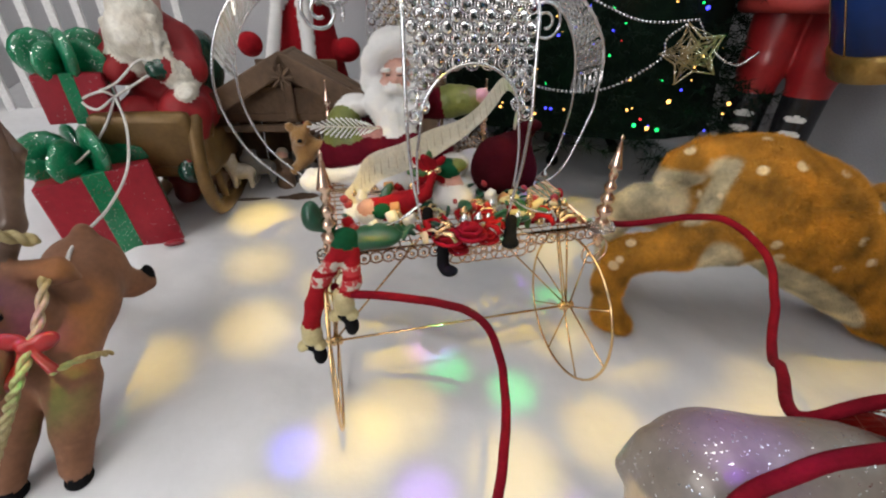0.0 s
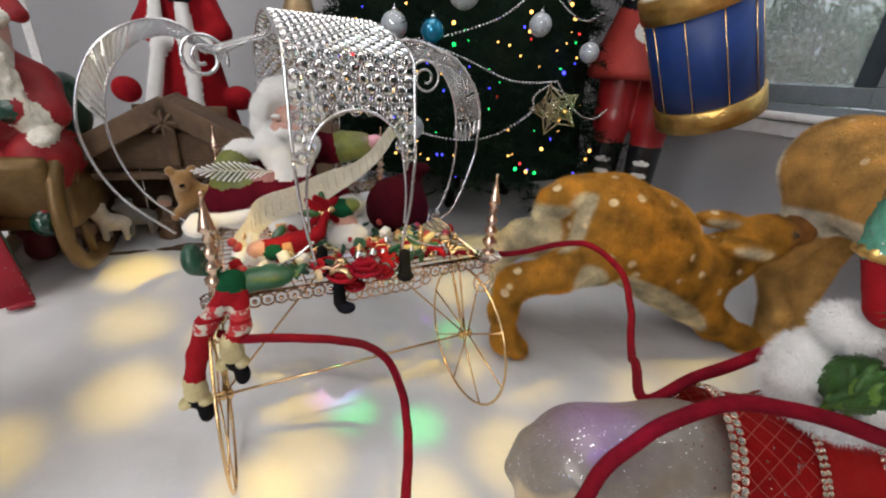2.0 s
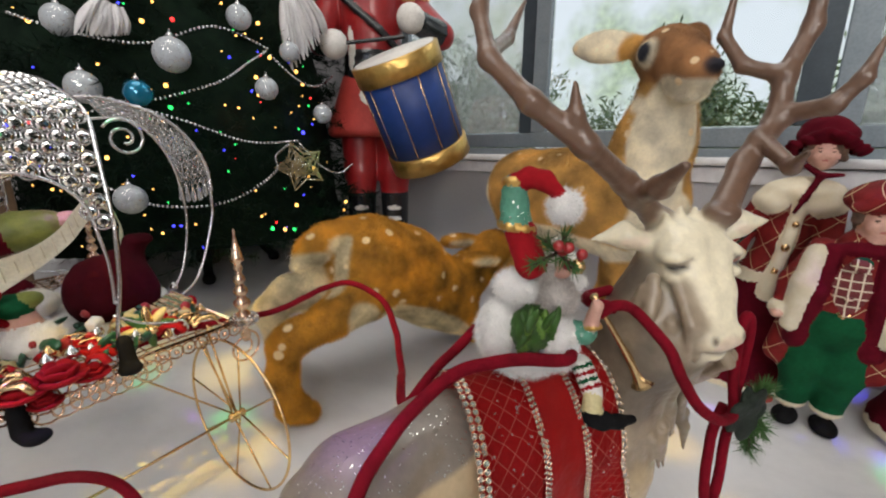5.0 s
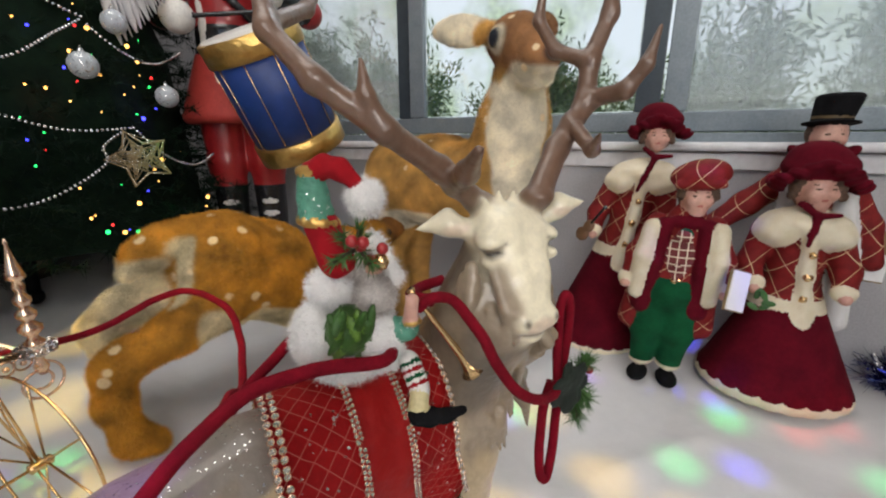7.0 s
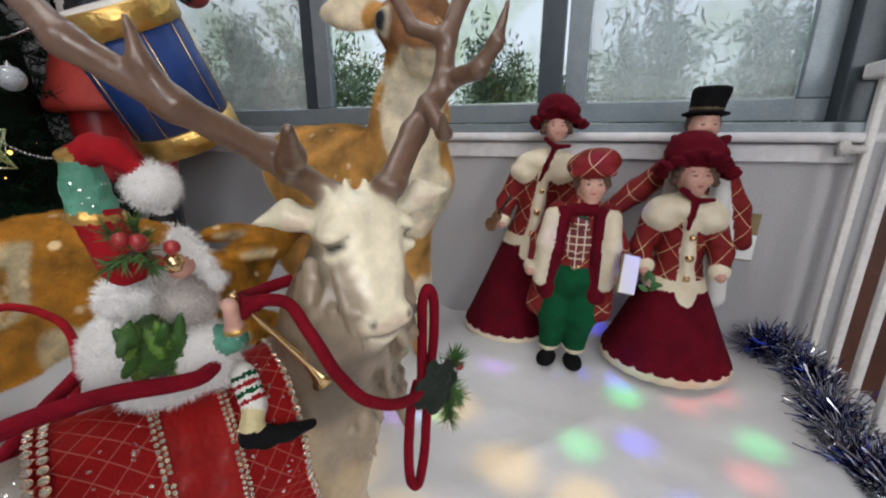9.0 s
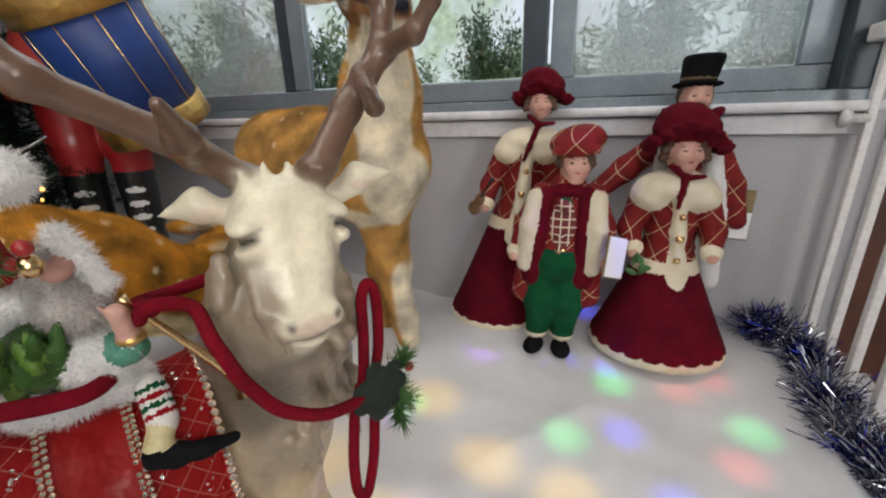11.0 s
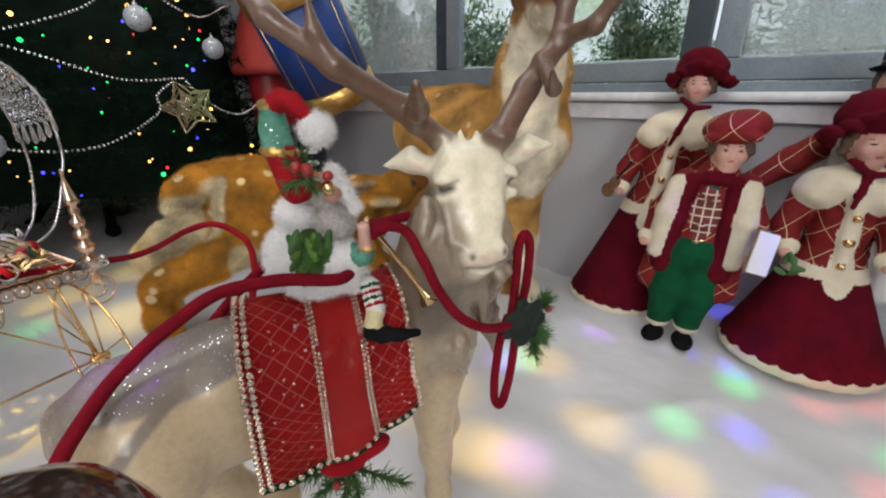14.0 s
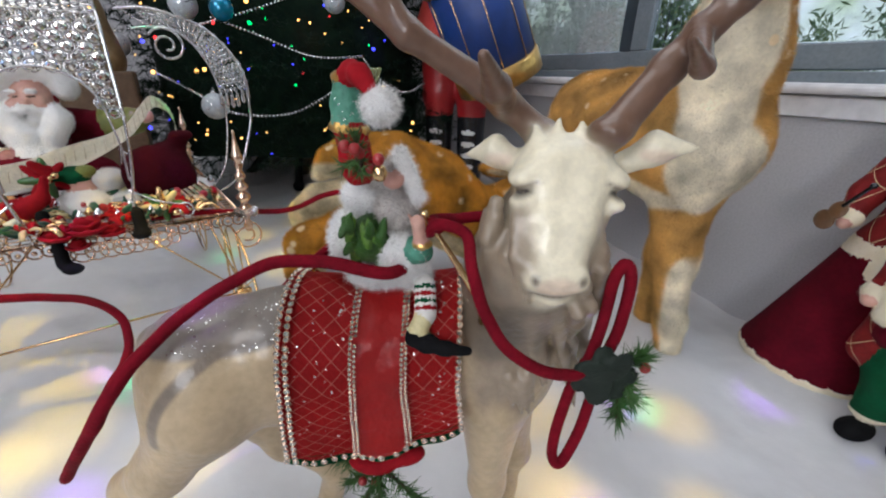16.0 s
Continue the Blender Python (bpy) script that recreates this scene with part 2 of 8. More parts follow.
SNOW = material("cotton_snow", (0.68, 0.68, 0.685), (0.63, 0.633, 0.645), 9, 0.95, bump=0.12, bscale=70, dist=0.004, grainy=0.06)
WALL = material("grey_wall_paint", (0.50, 0.50, 0.52), (0.46, 0.46, 0.48), 3, 0.6, bump=0.08, bscale=300)
TRIM = material("white_trim_paint", (0.78, 0.78, 0.80), (0.72, 0.72, 0.74), 8, 0.4, bump=0.05)
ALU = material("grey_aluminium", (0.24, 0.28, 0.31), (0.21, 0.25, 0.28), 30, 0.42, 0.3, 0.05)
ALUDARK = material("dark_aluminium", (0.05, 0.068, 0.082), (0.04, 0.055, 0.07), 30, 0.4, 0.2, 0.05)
PANE = glass("window_glass", (0.97, 0.99, 0.98), 0.0, 1.45)
GOLD = material("polished_gold", (0.86, 0.62, 0.32), (0.78, 0.52, 0.25), 90, 0.22, 1.0, 0.1)
ROSEGOLD = material("rose_gold_metal", (0.88, 0.66, 0.50), (0.80, 0.56, 0.40), 90, 0.18, 1.0, 0.1)
SILVER = material("silver_metal", (0.86, 0.86, 0.88), (0.78, 0.78, 0.8), 90, 0.16, 1.0, 0.1)
CRYSTAL = glass("cut_crystal", (0.98, 0.99, 1.0), 0.02, 1.55)
MILKCRYSTAL = material("bright_cut_crystal", (0.95, 0.96, 0.98), (0.88, 0.90, 0.93), 90, 0.05, 0.0, 0, trans=0.82, coat=1.0, grainy=0)
FURWHITE = material("white_fur", (0.92, 0.91, 0.89), (0.86, 0.85, 0.83), 60, 0.95, bump=0.5, bscale=500, sheen=0.1, dist=0.004, fur=0.12, grainy=0.1)
FURCREAM = material("cream_fur", (0.84, 0.77, 0.60), (0.78, 0.69, 0.50), 60, 0.95, bump=0.5, bscale=500, sheen=0.1, dist=0.003, fur=0.15, grainy=0.1)
VELVET = material("burgundy_velvet", (0.12, 0.003, 0.012), (0.085, 0.002, 0.009), 25, 0.95, bump=0.3, spec=0.15)
REDVELVET = material("red_velvet", (0.33, 0.006, 0.012), (0.24, 0.004, 0.009), 30, 0.9, bump=0.3, spec=0.2)
REDPLAID = plaid(material("red_plaid_cloth", (0.21, 0.014, 0.014), (0.15, 0.010, 0.010), 60, 0.7, bump=0.3, spec=0.2), 36, (0.62, 0.47, 0.27), 0.03)
GREENVELVET = material("green_velvet", (0.004, 0.085, 0.03), (0.003, 0.055, 0.02), 30, 0.9, bump=0.3, spec=0.2)
SKIN = material("painted_porcelain_skin", (0.64, 0.37, 0.29), (0.56, 0.29, 0.23), 30, 0.45, bump=0.05, coat=0.2)
HAIR = material("doll_hair", (0.13, 0.07, 0.04), (0.075, 0.04, 0.025), 200, 0.6, bump=0.6)
BLACK = material("black_felt", (0.006, 0.006, 0.007), (0.010, 0.010, 0.011), 60, 0.9, bump=0.3, spec=0.1)
BLACKGLOSS = material("black_gloss", (0.012, 0.012, 0.014), (0.018, 0.018, 0.02), 60, 0.25, bump=0.05, coat=0.4)
PAPER = material("cream_paper", (0.86, 0.81, 0.68), (0.80, 0.74, 0.60), 40, 0.8, bump=0.2)
WHITEPAPER = material("white_paper", (0.82, 0.82, 0.82), (0.79, 0.79, 0.79), 20, 0.8, bump=0.05, grainy=0.04)


# ---- modelling ----
def part(name, bm, mat, parent=None, label="", smooth=True):
    """One bmesh as one mesh object, under a thing or a part."""
    me = bpy.data.meshes.new(name)
    bm.to_mesh(me)
    bm.free()
    if smooth:
        me.shade_smooth()
    me.materials.append(mat)
    ob = new(name, me)
    ob.parent = parent
    if label:
        ob["label"] = label
    return ob


def thing(name, at, label, category, group="", kind=""):
    ob = new(name)
    ob.location = at
    ob.empty_display_size = 0.02
    return tagged(ob, label, category, group, kind)


def box(bm, centre, size, turn=None, bevel=0.0):
    m = Matrix.Translation(centre) @ (turn or Matrix()) @ Matrix.Diagonal((*size, 1))
    got = bmesh.ops.create_cube(bm, size=1, matrix=m)
    if bevel:
        es = list({e for v in got["verts"] for e in v.link_edges})
        bmesh.ops.bevel(bm, geom=es, offset=bevel, segments=2, affect="EDGES", profile=0.5)
    return bm


def ball(bm, c, r, u=12, v=8, squash=(1, 1, 1)):
    m = Matrix.Translation(c) @ Matrix.Diagonal((r * squash[0], r * squash[1], r * squash[2], 1))
    bmesh.ops.create_uvsphere(bm, u_segments=u, v_segments=v, radius=1, matrix=m)
    return bm


def lathe(bm, profile, at, steps=14, axis=None):
    """Turned shape from (radius, height) pairs, upright at a place or along an axis."""
    rot = Vector(axis).normalized().to_track_quat("Z", "Y").to_matrix().to_4x4() if axis is not None else Matrix()
    m = Matrix.Translation(at) @ rot
    rings = []
    for r, h in profile:
        rings.append([bm.verts.new(m @ Vector((max(r, 1e-4) * math.cos(2 * math.pi * k / steps), max(r, 1e-4) * math.sin(2 * math.pi * k / steps), h))) for k in range(steps)])
    for a, b in zip(rings, rings[1:]):
        for k in range(steps):
            bm.faces.new((a[k], a[(k + 1) % steps], b[(k + 1) % steps], b[k]))
    bm.faces.new(rings[0][::-1])
    bm.faces.new(rings[-1])
    return bm


def curve_through(points, n=8, closed=False):
    """Catmull-Rom points through the given ones."""
    p = [Vector(q) for q in points]
    out = []
    m = len(p)
    for i in range(m if closed else m - 1):
        a, b, c, d = (p[(i - 1) % m], p[i], p[(i + 1) % m], p[(i + 2) % m]) if closed else (p[max(i - 1, 0)], p[i], p[i + 1], p[min(i + 2, m - 1)])
        for k in range(n):
            t = k / n
            out.append(0.5 * (2 * b + (c - a) * t + (2 * a - 5 * b + 4 * c - d) * t * t + (3 * b - a - 3 * c + d) * t ** 3))
    if not closed:
        out.append(p[-1])
    return out


def tube(bm, pts, r, sides=6, closed=False, flat=1.0, up=(0, 0, 1)):
    """A swept tube; r is a number or a function of the way along (0 to 1)."""
    pts = [Vector(q) for q in pts]
    n, rings = len(pts), []
    side = None
    for i, p in enumerate(pts):
        a, b = (pts[(i - 1) % n], pts[(i + 1) % n]) if closed else (pts[max(i - 1, 0)], pts[min(i + 1, n - 1)])
        d = (b - a).normalized()
        if side is None:
            side = d.cross(Vector(up))
            if side.length < 0.05:
                side = d.cross(Vector((1, 0.2, 0)))
        side = (side - d * side.dot(d)).normalized()
        other = d.cross(side)
        rr = r(i / (n - 1)) if callable(r) else r
        rings.append([bm.verts.new(p + side * (rr * math.cos(2 * math.pi * k / sides)) + other * (rr * flat * math.sin(2 * math.pi * k / sides))) for k in range(sides)])
    for i in range(n if closed else n - 1):
        a, b = rings[i], rings[(i + 1) % n]
        for k in range(sides):
            bm.faces.new((a[k], a[(k + 1) % sides], b[(k + 1) % sides], b[k]))
    if not closed:
        bm.faces.new(rings[0][::-1])
        bm.faces.new(rings[-1])
    return bm


# Soft-bodied figures are blended from round cones and ellipsoids, then skinned.
def C(a, b, ra, rb, mat, k=0.012):
    return ("c", np.array(a, float), np.array(b, float), ra, rb, mat, k)


def L(points, radii, mat, k=0.012):
    """A limb: a chain of cones."""
    return [C(points[i], points[i + 1], radii[i], radii[i + 1], mat, k) for i in range(len(points) - 1)]


def E(c, r, mat, turn=(0, 0, 0), k=0.012):
    rot = np.array(Euler([radians(a) for a in turn]).to_matrix())
    return ("e", np.array(c, float), np.array(r if hasattr(r, "__len__") else (r, r, r), float), rot, 0, mat, k)


def flat(items):
    out = []
    for i in items:
        out.extend(i) if isinstance(i, list) else out.append(i)
    return out


def paint(c, r, mat, turn=(0, 0, 0)):
    """A coloured patch: no shape of its own."""
    e = E(c, r, mat, turn)
    return ("p",) + e[1:]


def distance(p, item):
    kind, a, b, ra, rb, _, _ = item
    if kind == "c":
        ab = b - a
        t = np.clip(((p - a) @ ab) / max(float(ab @ ab), 1e-9), 0, 1)
        return np.linalg.norm(p - a - t[..., None] * ab, axis=-1) - (ra + (rb - ra) * t)
    q = (p - a) @ ra
    k0 = np.linalg.norm(q / b, axis=-1)
    k1 = np.linalg.norm(q / (b * b), axis=-1)
    return k0 * (k0 - 1) / np.maximum(k1, 1e-6)


def skin(items, mats, res, rough=0.0, rscale=60.0):
    """Vertices, quads and face materials of the blended surface."""
    items = flat(items)
    solid = [i for i in items if i[0] != "p"]
    lo, hi = np.full(3, 1e9), np.full(3, -1e9)
    for it in solid:
        if it[0] == "c":
            r = max(it[3], it[4])
            lo, hi = np.minimum(lo, np.minimum(it[1], it[2]) - r), np.maximum(hi, np.maximum(it[1], it[2]) + r)
        else:
            r = it[2].max()
            lo, hi = np.minimum(lo, it[1] - r), np.maximum(hi, it[1] + r)
    lo, hi = lo - 4 * res, hi + 4 * res
    n = np.ceil((hi - lo) / res).astype(int) + 1
    ax = [lo[d] + res * np.arange(n[d]) for d in range(3)]
    field, best, who = np.full(n, 1.0), np.full(n, 1.0), np.zeros(n, int)
    for it in solid:
        if it[0] == "c":
            r = max(it[3], it[4])
            a, b = np.minimum(it[1], it[2]) - r, np.maximum(it[1], it[2]) + r
        else:
            r = it[2].max()
            a, b = it[1] - r, it[1] + r
        pad = it[6] + 3 * res
        s = [slice(max(0, int((a[d] - pad - lo[d]) / res)), min(n[d], int((b[d] + pad - lo[d]) / res) + 2)) for d in range(3)]
        p = np.stack(np.meshgrid(ax[0][s[0]], ax[1][s[1]], ax[2][s[2]], indexing="ij"), -1)
        d = distance(p, it)
        s = tuple(s)
        f, k = field[s], it[6]
        h = np.maximum(k - np.abs(f - d), 0) / k
        field[s] = np.minimum(f, d) - h * h * k / 4
        near = d < best[s]
        best[s] = np.where(near, d, best[s])
        who[s] = np.where(near, it[5], who[s])
    if rough:
        g = np.stack(np.meshgrid(*ax, indexing="ij"), -1) * rscale
        field = field + rough * (np.sin(g[..., 0] + 1.7 * np.sin(g[..., 1] * 0.8)) * np.sin(g[..., 1] * 1.1 + np.sin(g[..., 2])) * np.sin(g[..., 2] * 0.9 + 1))
    inside = field < 0
    corner = [(i, j, k) for i in (0, 1) for j in (0, 1) for k in (0, 1)]
    cut = lambda arr, c: arr[c[0]:n[0] - 1 + c[0], c[1]:n[1] - 1 + c[1], c[2]:n[2] - 1 + c[2]]  # noqa: E731
    count = sum(cut(inside, c).astype(int) for c in corner)
    cells = np.argwhere((count > 0) & (count < 8))
    index = np.full(n - 1, -1)
    index[tuple(cells.T)] = np.arange(len(cells))
    total, hits = np.zeros((len(cells), 3)), np.zeros(len(cells))
    for d in range(3):
        for c in corner:
            if c[d]:
                continue
            c2 = list(c)
            c2[d] = 1
            va, vb = field[tuple((cells + c).T)], field[tuple((cells + c2).T)]
            ok = (va < 0) != (vb < 0)
            t = np.where(ok, va / np.where(ok, va - vb, 1), 0)
            pos = np.array(c, float) + t[:, None] * np.eye(3)[d]
            total += pos * ok[:, None]
            hits += ok
    verts = lo + res * (cells + total / hits[:, None])
    faces = []
    for d in range(3):
        e, f = (d + 1) % 3, (d + 2) % 3
        a = [slice(1, -1)] * 3
        a[d] = slice(0, -1)
        b = list(a)
        b[d] = slice(1, None)
        sa, sb = inside[tuple(a)], inside[tuple(b)]
        for want, flip in (((sa & ~sb), False), ((~sa & sb), True)):
            q = np.argwhere(want)
            off = np.ones(3, int)
            off[d] = 0
            q = q + off
            de, df = np.eye(3, dtype=int)[e], np.eye(3, dtype=int)[f]
            quad = [index[tuple((q - de - df).T)], index[tuple((q - df).T)], index[tuple(q.T)], index[tuple((q - de).T)]]
            faces.append(np.stack(quad[::-1] if flip else quad, 1))
    faces = np.concatenate(faces)
    faces = faces[(faces >= 0).all(1)]
    mid = verts[faces].mean(1)
    near = np.clip(np.round((mid - lo) / res).astype(int), 0, n - 1)
    fm = who[tuple(near.T)]
    for it in items:
        if it[0] == "p":
            fm = np.where(distance(mid, it) < 0, it[5], fm)
    return verts, faces, fm


def figure(name, items, mats, res, label, category, base, fuzz=None, rough=0.0, rscale=60.0, group="", seed=1, blend=None, sigma=.004):
    """One plain mesh for a figure, with its materials; fuzz: {material index: (length, hairs per square metre)}."""
    v, f, fm = skin(items, mats, res, rough, rscale)
    tint = patch_colours(v, items, blend, sigma) if blend else None
    v = v - np.array(base)
    loops, sizes, fmat = [f.ravel()], [np.full(len(f), 4)], [fm]
    if fuzz:
        rng = np.random.default_rng(seed)
        p = v[f]
        nrm = np.cross(p[:, 2] - p[:, 0], p[:, 3] - p[:, 1])
        size = np.linalg.norm(nrm, axis=1)
        nrm = nrm / np.maximum(size, 1e-12)[:, None]
        base_n, allv = len(v), [v]
        for m, (length, density) in fuzz.items():
            some = np.flatnonzero(fm == m)
            if not len(some):
                continue
            pick = rng.choice(some, int(size[some].sum() / 2 * density), p=size[some] / size[some].sum())
            w = rng.dirichlet((1, 1, 1, 1), len(pick))
            root = (p[pick] * w[..., None]).sum(1)
            way = nrm[pick] + rng.normal(0, 0.45, (len(pick), 3)) + np.array((0, 0, -0.25))
            way /= np.linalg.norm(way, axis=1)[:, None]
            side = np.cross(way, rng.normal(size=(len(pick), 3)))
            side /= np.maximum(np.linalg.norm(side, axis=1), 1e-6)[:, None]
            ln = length * rng.uniform(0.4, 1.2, (len(pick), 1))
            wd = 0.00022
            hair = np.stack([root - side * wd - way * 0.001, root + side * wd - way * 0.001, root + way * ln], 1).reshape(-1, 3)
            allv.append(hair)
            if blend:
                tint = np.concatenate([tint, np.repeat(tint[f[pick, 0]], 3, axis=0)])
            loops.append(base_n + np.arange(len(hair)))
            sizes.append(np.full(len(pick), 3))
            fmat.append(np.full(len(pick), m))
            base_n += len(hair)
        v = np.concatenate(allv)
    fmat = np.concatenate(fmat)
    ob = mesh_object(name, v, np.concatenate(loops), np.concatenate(sizes), fmat * 0 if blend else fmat, mats, base)
    if blend:
        ob.data.attributes.new("tint", "FLOAT_COLOR", "POINT").data.foreach_set("color", tint.astype(np.float32).ravel())
    return tagged(ob, label, category, group)


def patch_colours(v, items, colours, sigma):
    """Soft-edged colour patches: the nearest forms' colours, then the painted patches over them."""
    items = flat(items)
    col = np.array([c if len(c) == 4 else (*c, 0.0) for c in colours], float)
    solid = [i for i in items if i[0] != "p"]
    near = np.full(len(v), 1e9)
    ds = []
    for it in solid:
        d = distance(v, it)
        near = np.minimum(near, d)
        ds.append(d)
    total, out = np.zeros(len(v)), np.zeros((len(v), 4))
    for it, d in zip(solid, ds):
        w = np.exp(-np.clip((d - near) / sigma, 0, 40))
        total += w
        out += w[:, None] * col[it[5]]
    out /= total[:, None]
    for it in items:
        if it[0] == "p":
            a = np.clip(.5 - distance(v, it) / (2.2 * sigma), 0, 1)
            a = (a * a * (3 - 2 * a))[:, None]
            out = out * (1 - a) + col[it[5]] * a
    return out


def mesh_object(name, v, loops, sizes, fmat, mats, at=(0, 0, 0)):
    me = bpy.data.meshes.new(name)
    me.vertices.add(len(v))
    me.vertices.foreach_set("co", np.asarray(v, np.float32).ravel())
    me.loops.add(len(loops))
    me.loops.foreach_set("vertex_index", np.asarray(loops, np.int32))
    me.polygons.add(len(sizes))
    me.polygons.foreach_set("loop_start", np.concatenate([[0], np.cumsum(sizes)[:-1]]).astype(np.int32))
    for m in mats:
        me.materials.append(m)
    me.polygons.foreach_set("material_index", np.asarray(fmat, np.int32))
    me.update(calc_edges=True)
    me.validate()
    me.shade_smooth()
    ob = new(name, me)
    ob.location = at
    return ob


# ---- setting ----
def slab(name, lo, hi, mat, label="", bevel=0.0, parent=None, kind="structure"):
    c = [(a + b) / 2 for a, b in zip(lo, hi)]
    bm = bmesh.new()
    box(bm, (0, 0, 0), [b - a for a, b in zip(lo, hi)], bevel=bevel)
    ob = part(name, bm, mat, parent, smooth=False)
    ob.location = c
    if not parent:
        tagged(ob, label, name.split("_")[0], kind=kind)
    return ob


WY = 1.088
X0, X1, Y0, Y1, ZC = -1.55, 2.2, -2.6, WY, 2.3
# ground: cotton snow, one sheet with soft folds
def snow_sheet():
    nx, ny = 260, 240
    xs, ys = np.linspace(X0, 0.80, nx), np.linspace(-1.2, Y1, ny)
    v = []
    for x in xs:
        for y in ys:
            fold = 1 - abs(noise.noise((x * 3.2 + 1, y * 2.6, 7.0)))
            z = ground(x, y) + 0.010 * fold ** 8 + 0.010 * noise.noise((x * 6, y * 6, 0.3)) + 0.005 * noise.noise((x * 15, y * 15, 2.0)) + 0.0015 * noise.noise((x * 60, y * 60, 4.0))
            edge = 0.64 + 0.03 * math.sin(7 * y) - x + max(0, 0.86 - y) * 0.16
            z -= 0.05 * min(1, max(0, -edge / 0.05))
            v.append((x, y, z))
    i = np.arange(nx * ny).reshape(nx, ny)
    f = np.stack([i[:-1, :-1], i[1:, :-1], i[1:, 1:], i[:-1, 1:]], -1).reshape(-1, 4)
    ob = mesh_object("ground", np.array(v), f.ravel(), np.full(len(f), 4), np.zeros(len(f)), [SNOW])
    return tagged(ob, "white cotton wool snow laid in soft folds", "ground", kind="structure")


snow_sheet()
FLOORMAT = material("dark_timber_floor", (0.12, 0.07, 0.045), (0.09, 0.05, 0.03), 12, 0.45, bump=0.1)
slab("floor", (X0 - 0.2, Y0 - 0.2, -0.25), (X1 + 0.2, Y1 + 0.15, -0.20), FLOORMAT, "dark timber floor around the display")
CEIL = material("white_ceiling_paint", (0.8, 0.8, 0.8), (0.77, 0.77, 0.77), 4, 0.7, bump=0.05)
slab("ceiling", (X0 - 0.2, Y0 - 0.2, ZC), (X1 + 0.2, Y1 + 0.15, ZC + 0.1), CEIL, "plain white plaster ceiling")
slab("wall_west", (X0 - 0.12, Y0, -0.2), (X0, Y1 + 0.12, ZC), WALL, "plain grey painted wall behind the tree")
slab("wall_east", (X1, Y0, -0.2), (X1 + 0.12, Y1 + 0.12, ZC), WALL, "plain grey painted wall")
# the unseen south wall gets a made-up opening that lets sky light in
for n, lo, hi in (("wall_south", (X0, Y0 - 0.12, -0.2), (0.3, Y0, ZC)), ("wall_south_east", (2.1, Y0 - 0.12, -0.2), (X1, Y0, ZC)),
                  ("wall_south_low", (0.3, Y0 - 0.12, -0.2), (2.1, Y0, 0.75)), ("wall_south_high", (0.3, Y0 - 0.12, 2.1), (2.1, Y0, ZC))):
    slab(n, lo, hi, WALL, "plain grey painted wall")
# window wall: low wall, head and jambs
WIN_L, WIN_R, SILL, HEAD = -0.92, 0.715, 0.425, 2.0
slab("wall_north", (X0, WY, -0.2), (X1, WY + 0.12, SILL), WALL, "grey painted low wall under the window")
slab("wall_north_head", (X0, WY, HEAD), (X1, WY + 0.12, ZC), WALL, "grey painted wall above the window")
slab("wall_north_west", (X0, WY, SILL), (WIN_L, WY + 0.12, HEAD), WALL, "grey painted wall beside the window")
slab("wall_north_east", (WIN_R, WY, SILL), (X1, WY + 0.12, HEAD), WALL, "grey painted wall beside the window")
slab("trim_apron", (WIN_L - 0.05, WY - 0.012, 0.381), (WIN_R, WY, 0.411), TRIM, "white painted board under the window sill", 0.002)
slab("trim_sill", (WIN_L - 0.05, WY - 0.03, 0.414), (WIN_R + 0.01, WY + 0.02, 0.430), TRIM, "white painted window sill with a rounded nose", 0.006)


def screen_mesh():
    """Fine grey fly-screen mesh, too fine to see its threads: part open, part grey cloth."""
    m = material("grey_fly_screen", (0.46, 0.50, 0.52), (0.42, 0.46, 0.48), 60, 0.8, bump=0)
    nd, ln = m.node_tree.nodes, m.node_tree.links
    clear, mix = nd.new("ShaderNodeBsdfTransparent"), nd.new("ShaderNodeMixShader")
    mix.inputs[0].default_value = 0.28
    ln.new(clear.outputs[0], mix.inputs[1])
    ln.new(nd["Principled BSDF"].outputs[0], mix.inputs[2])
    ln.new(mix.outputs[0], nd["Material Output"].inputs["Surface"])
    return m


SCREEN = screen_mesh()


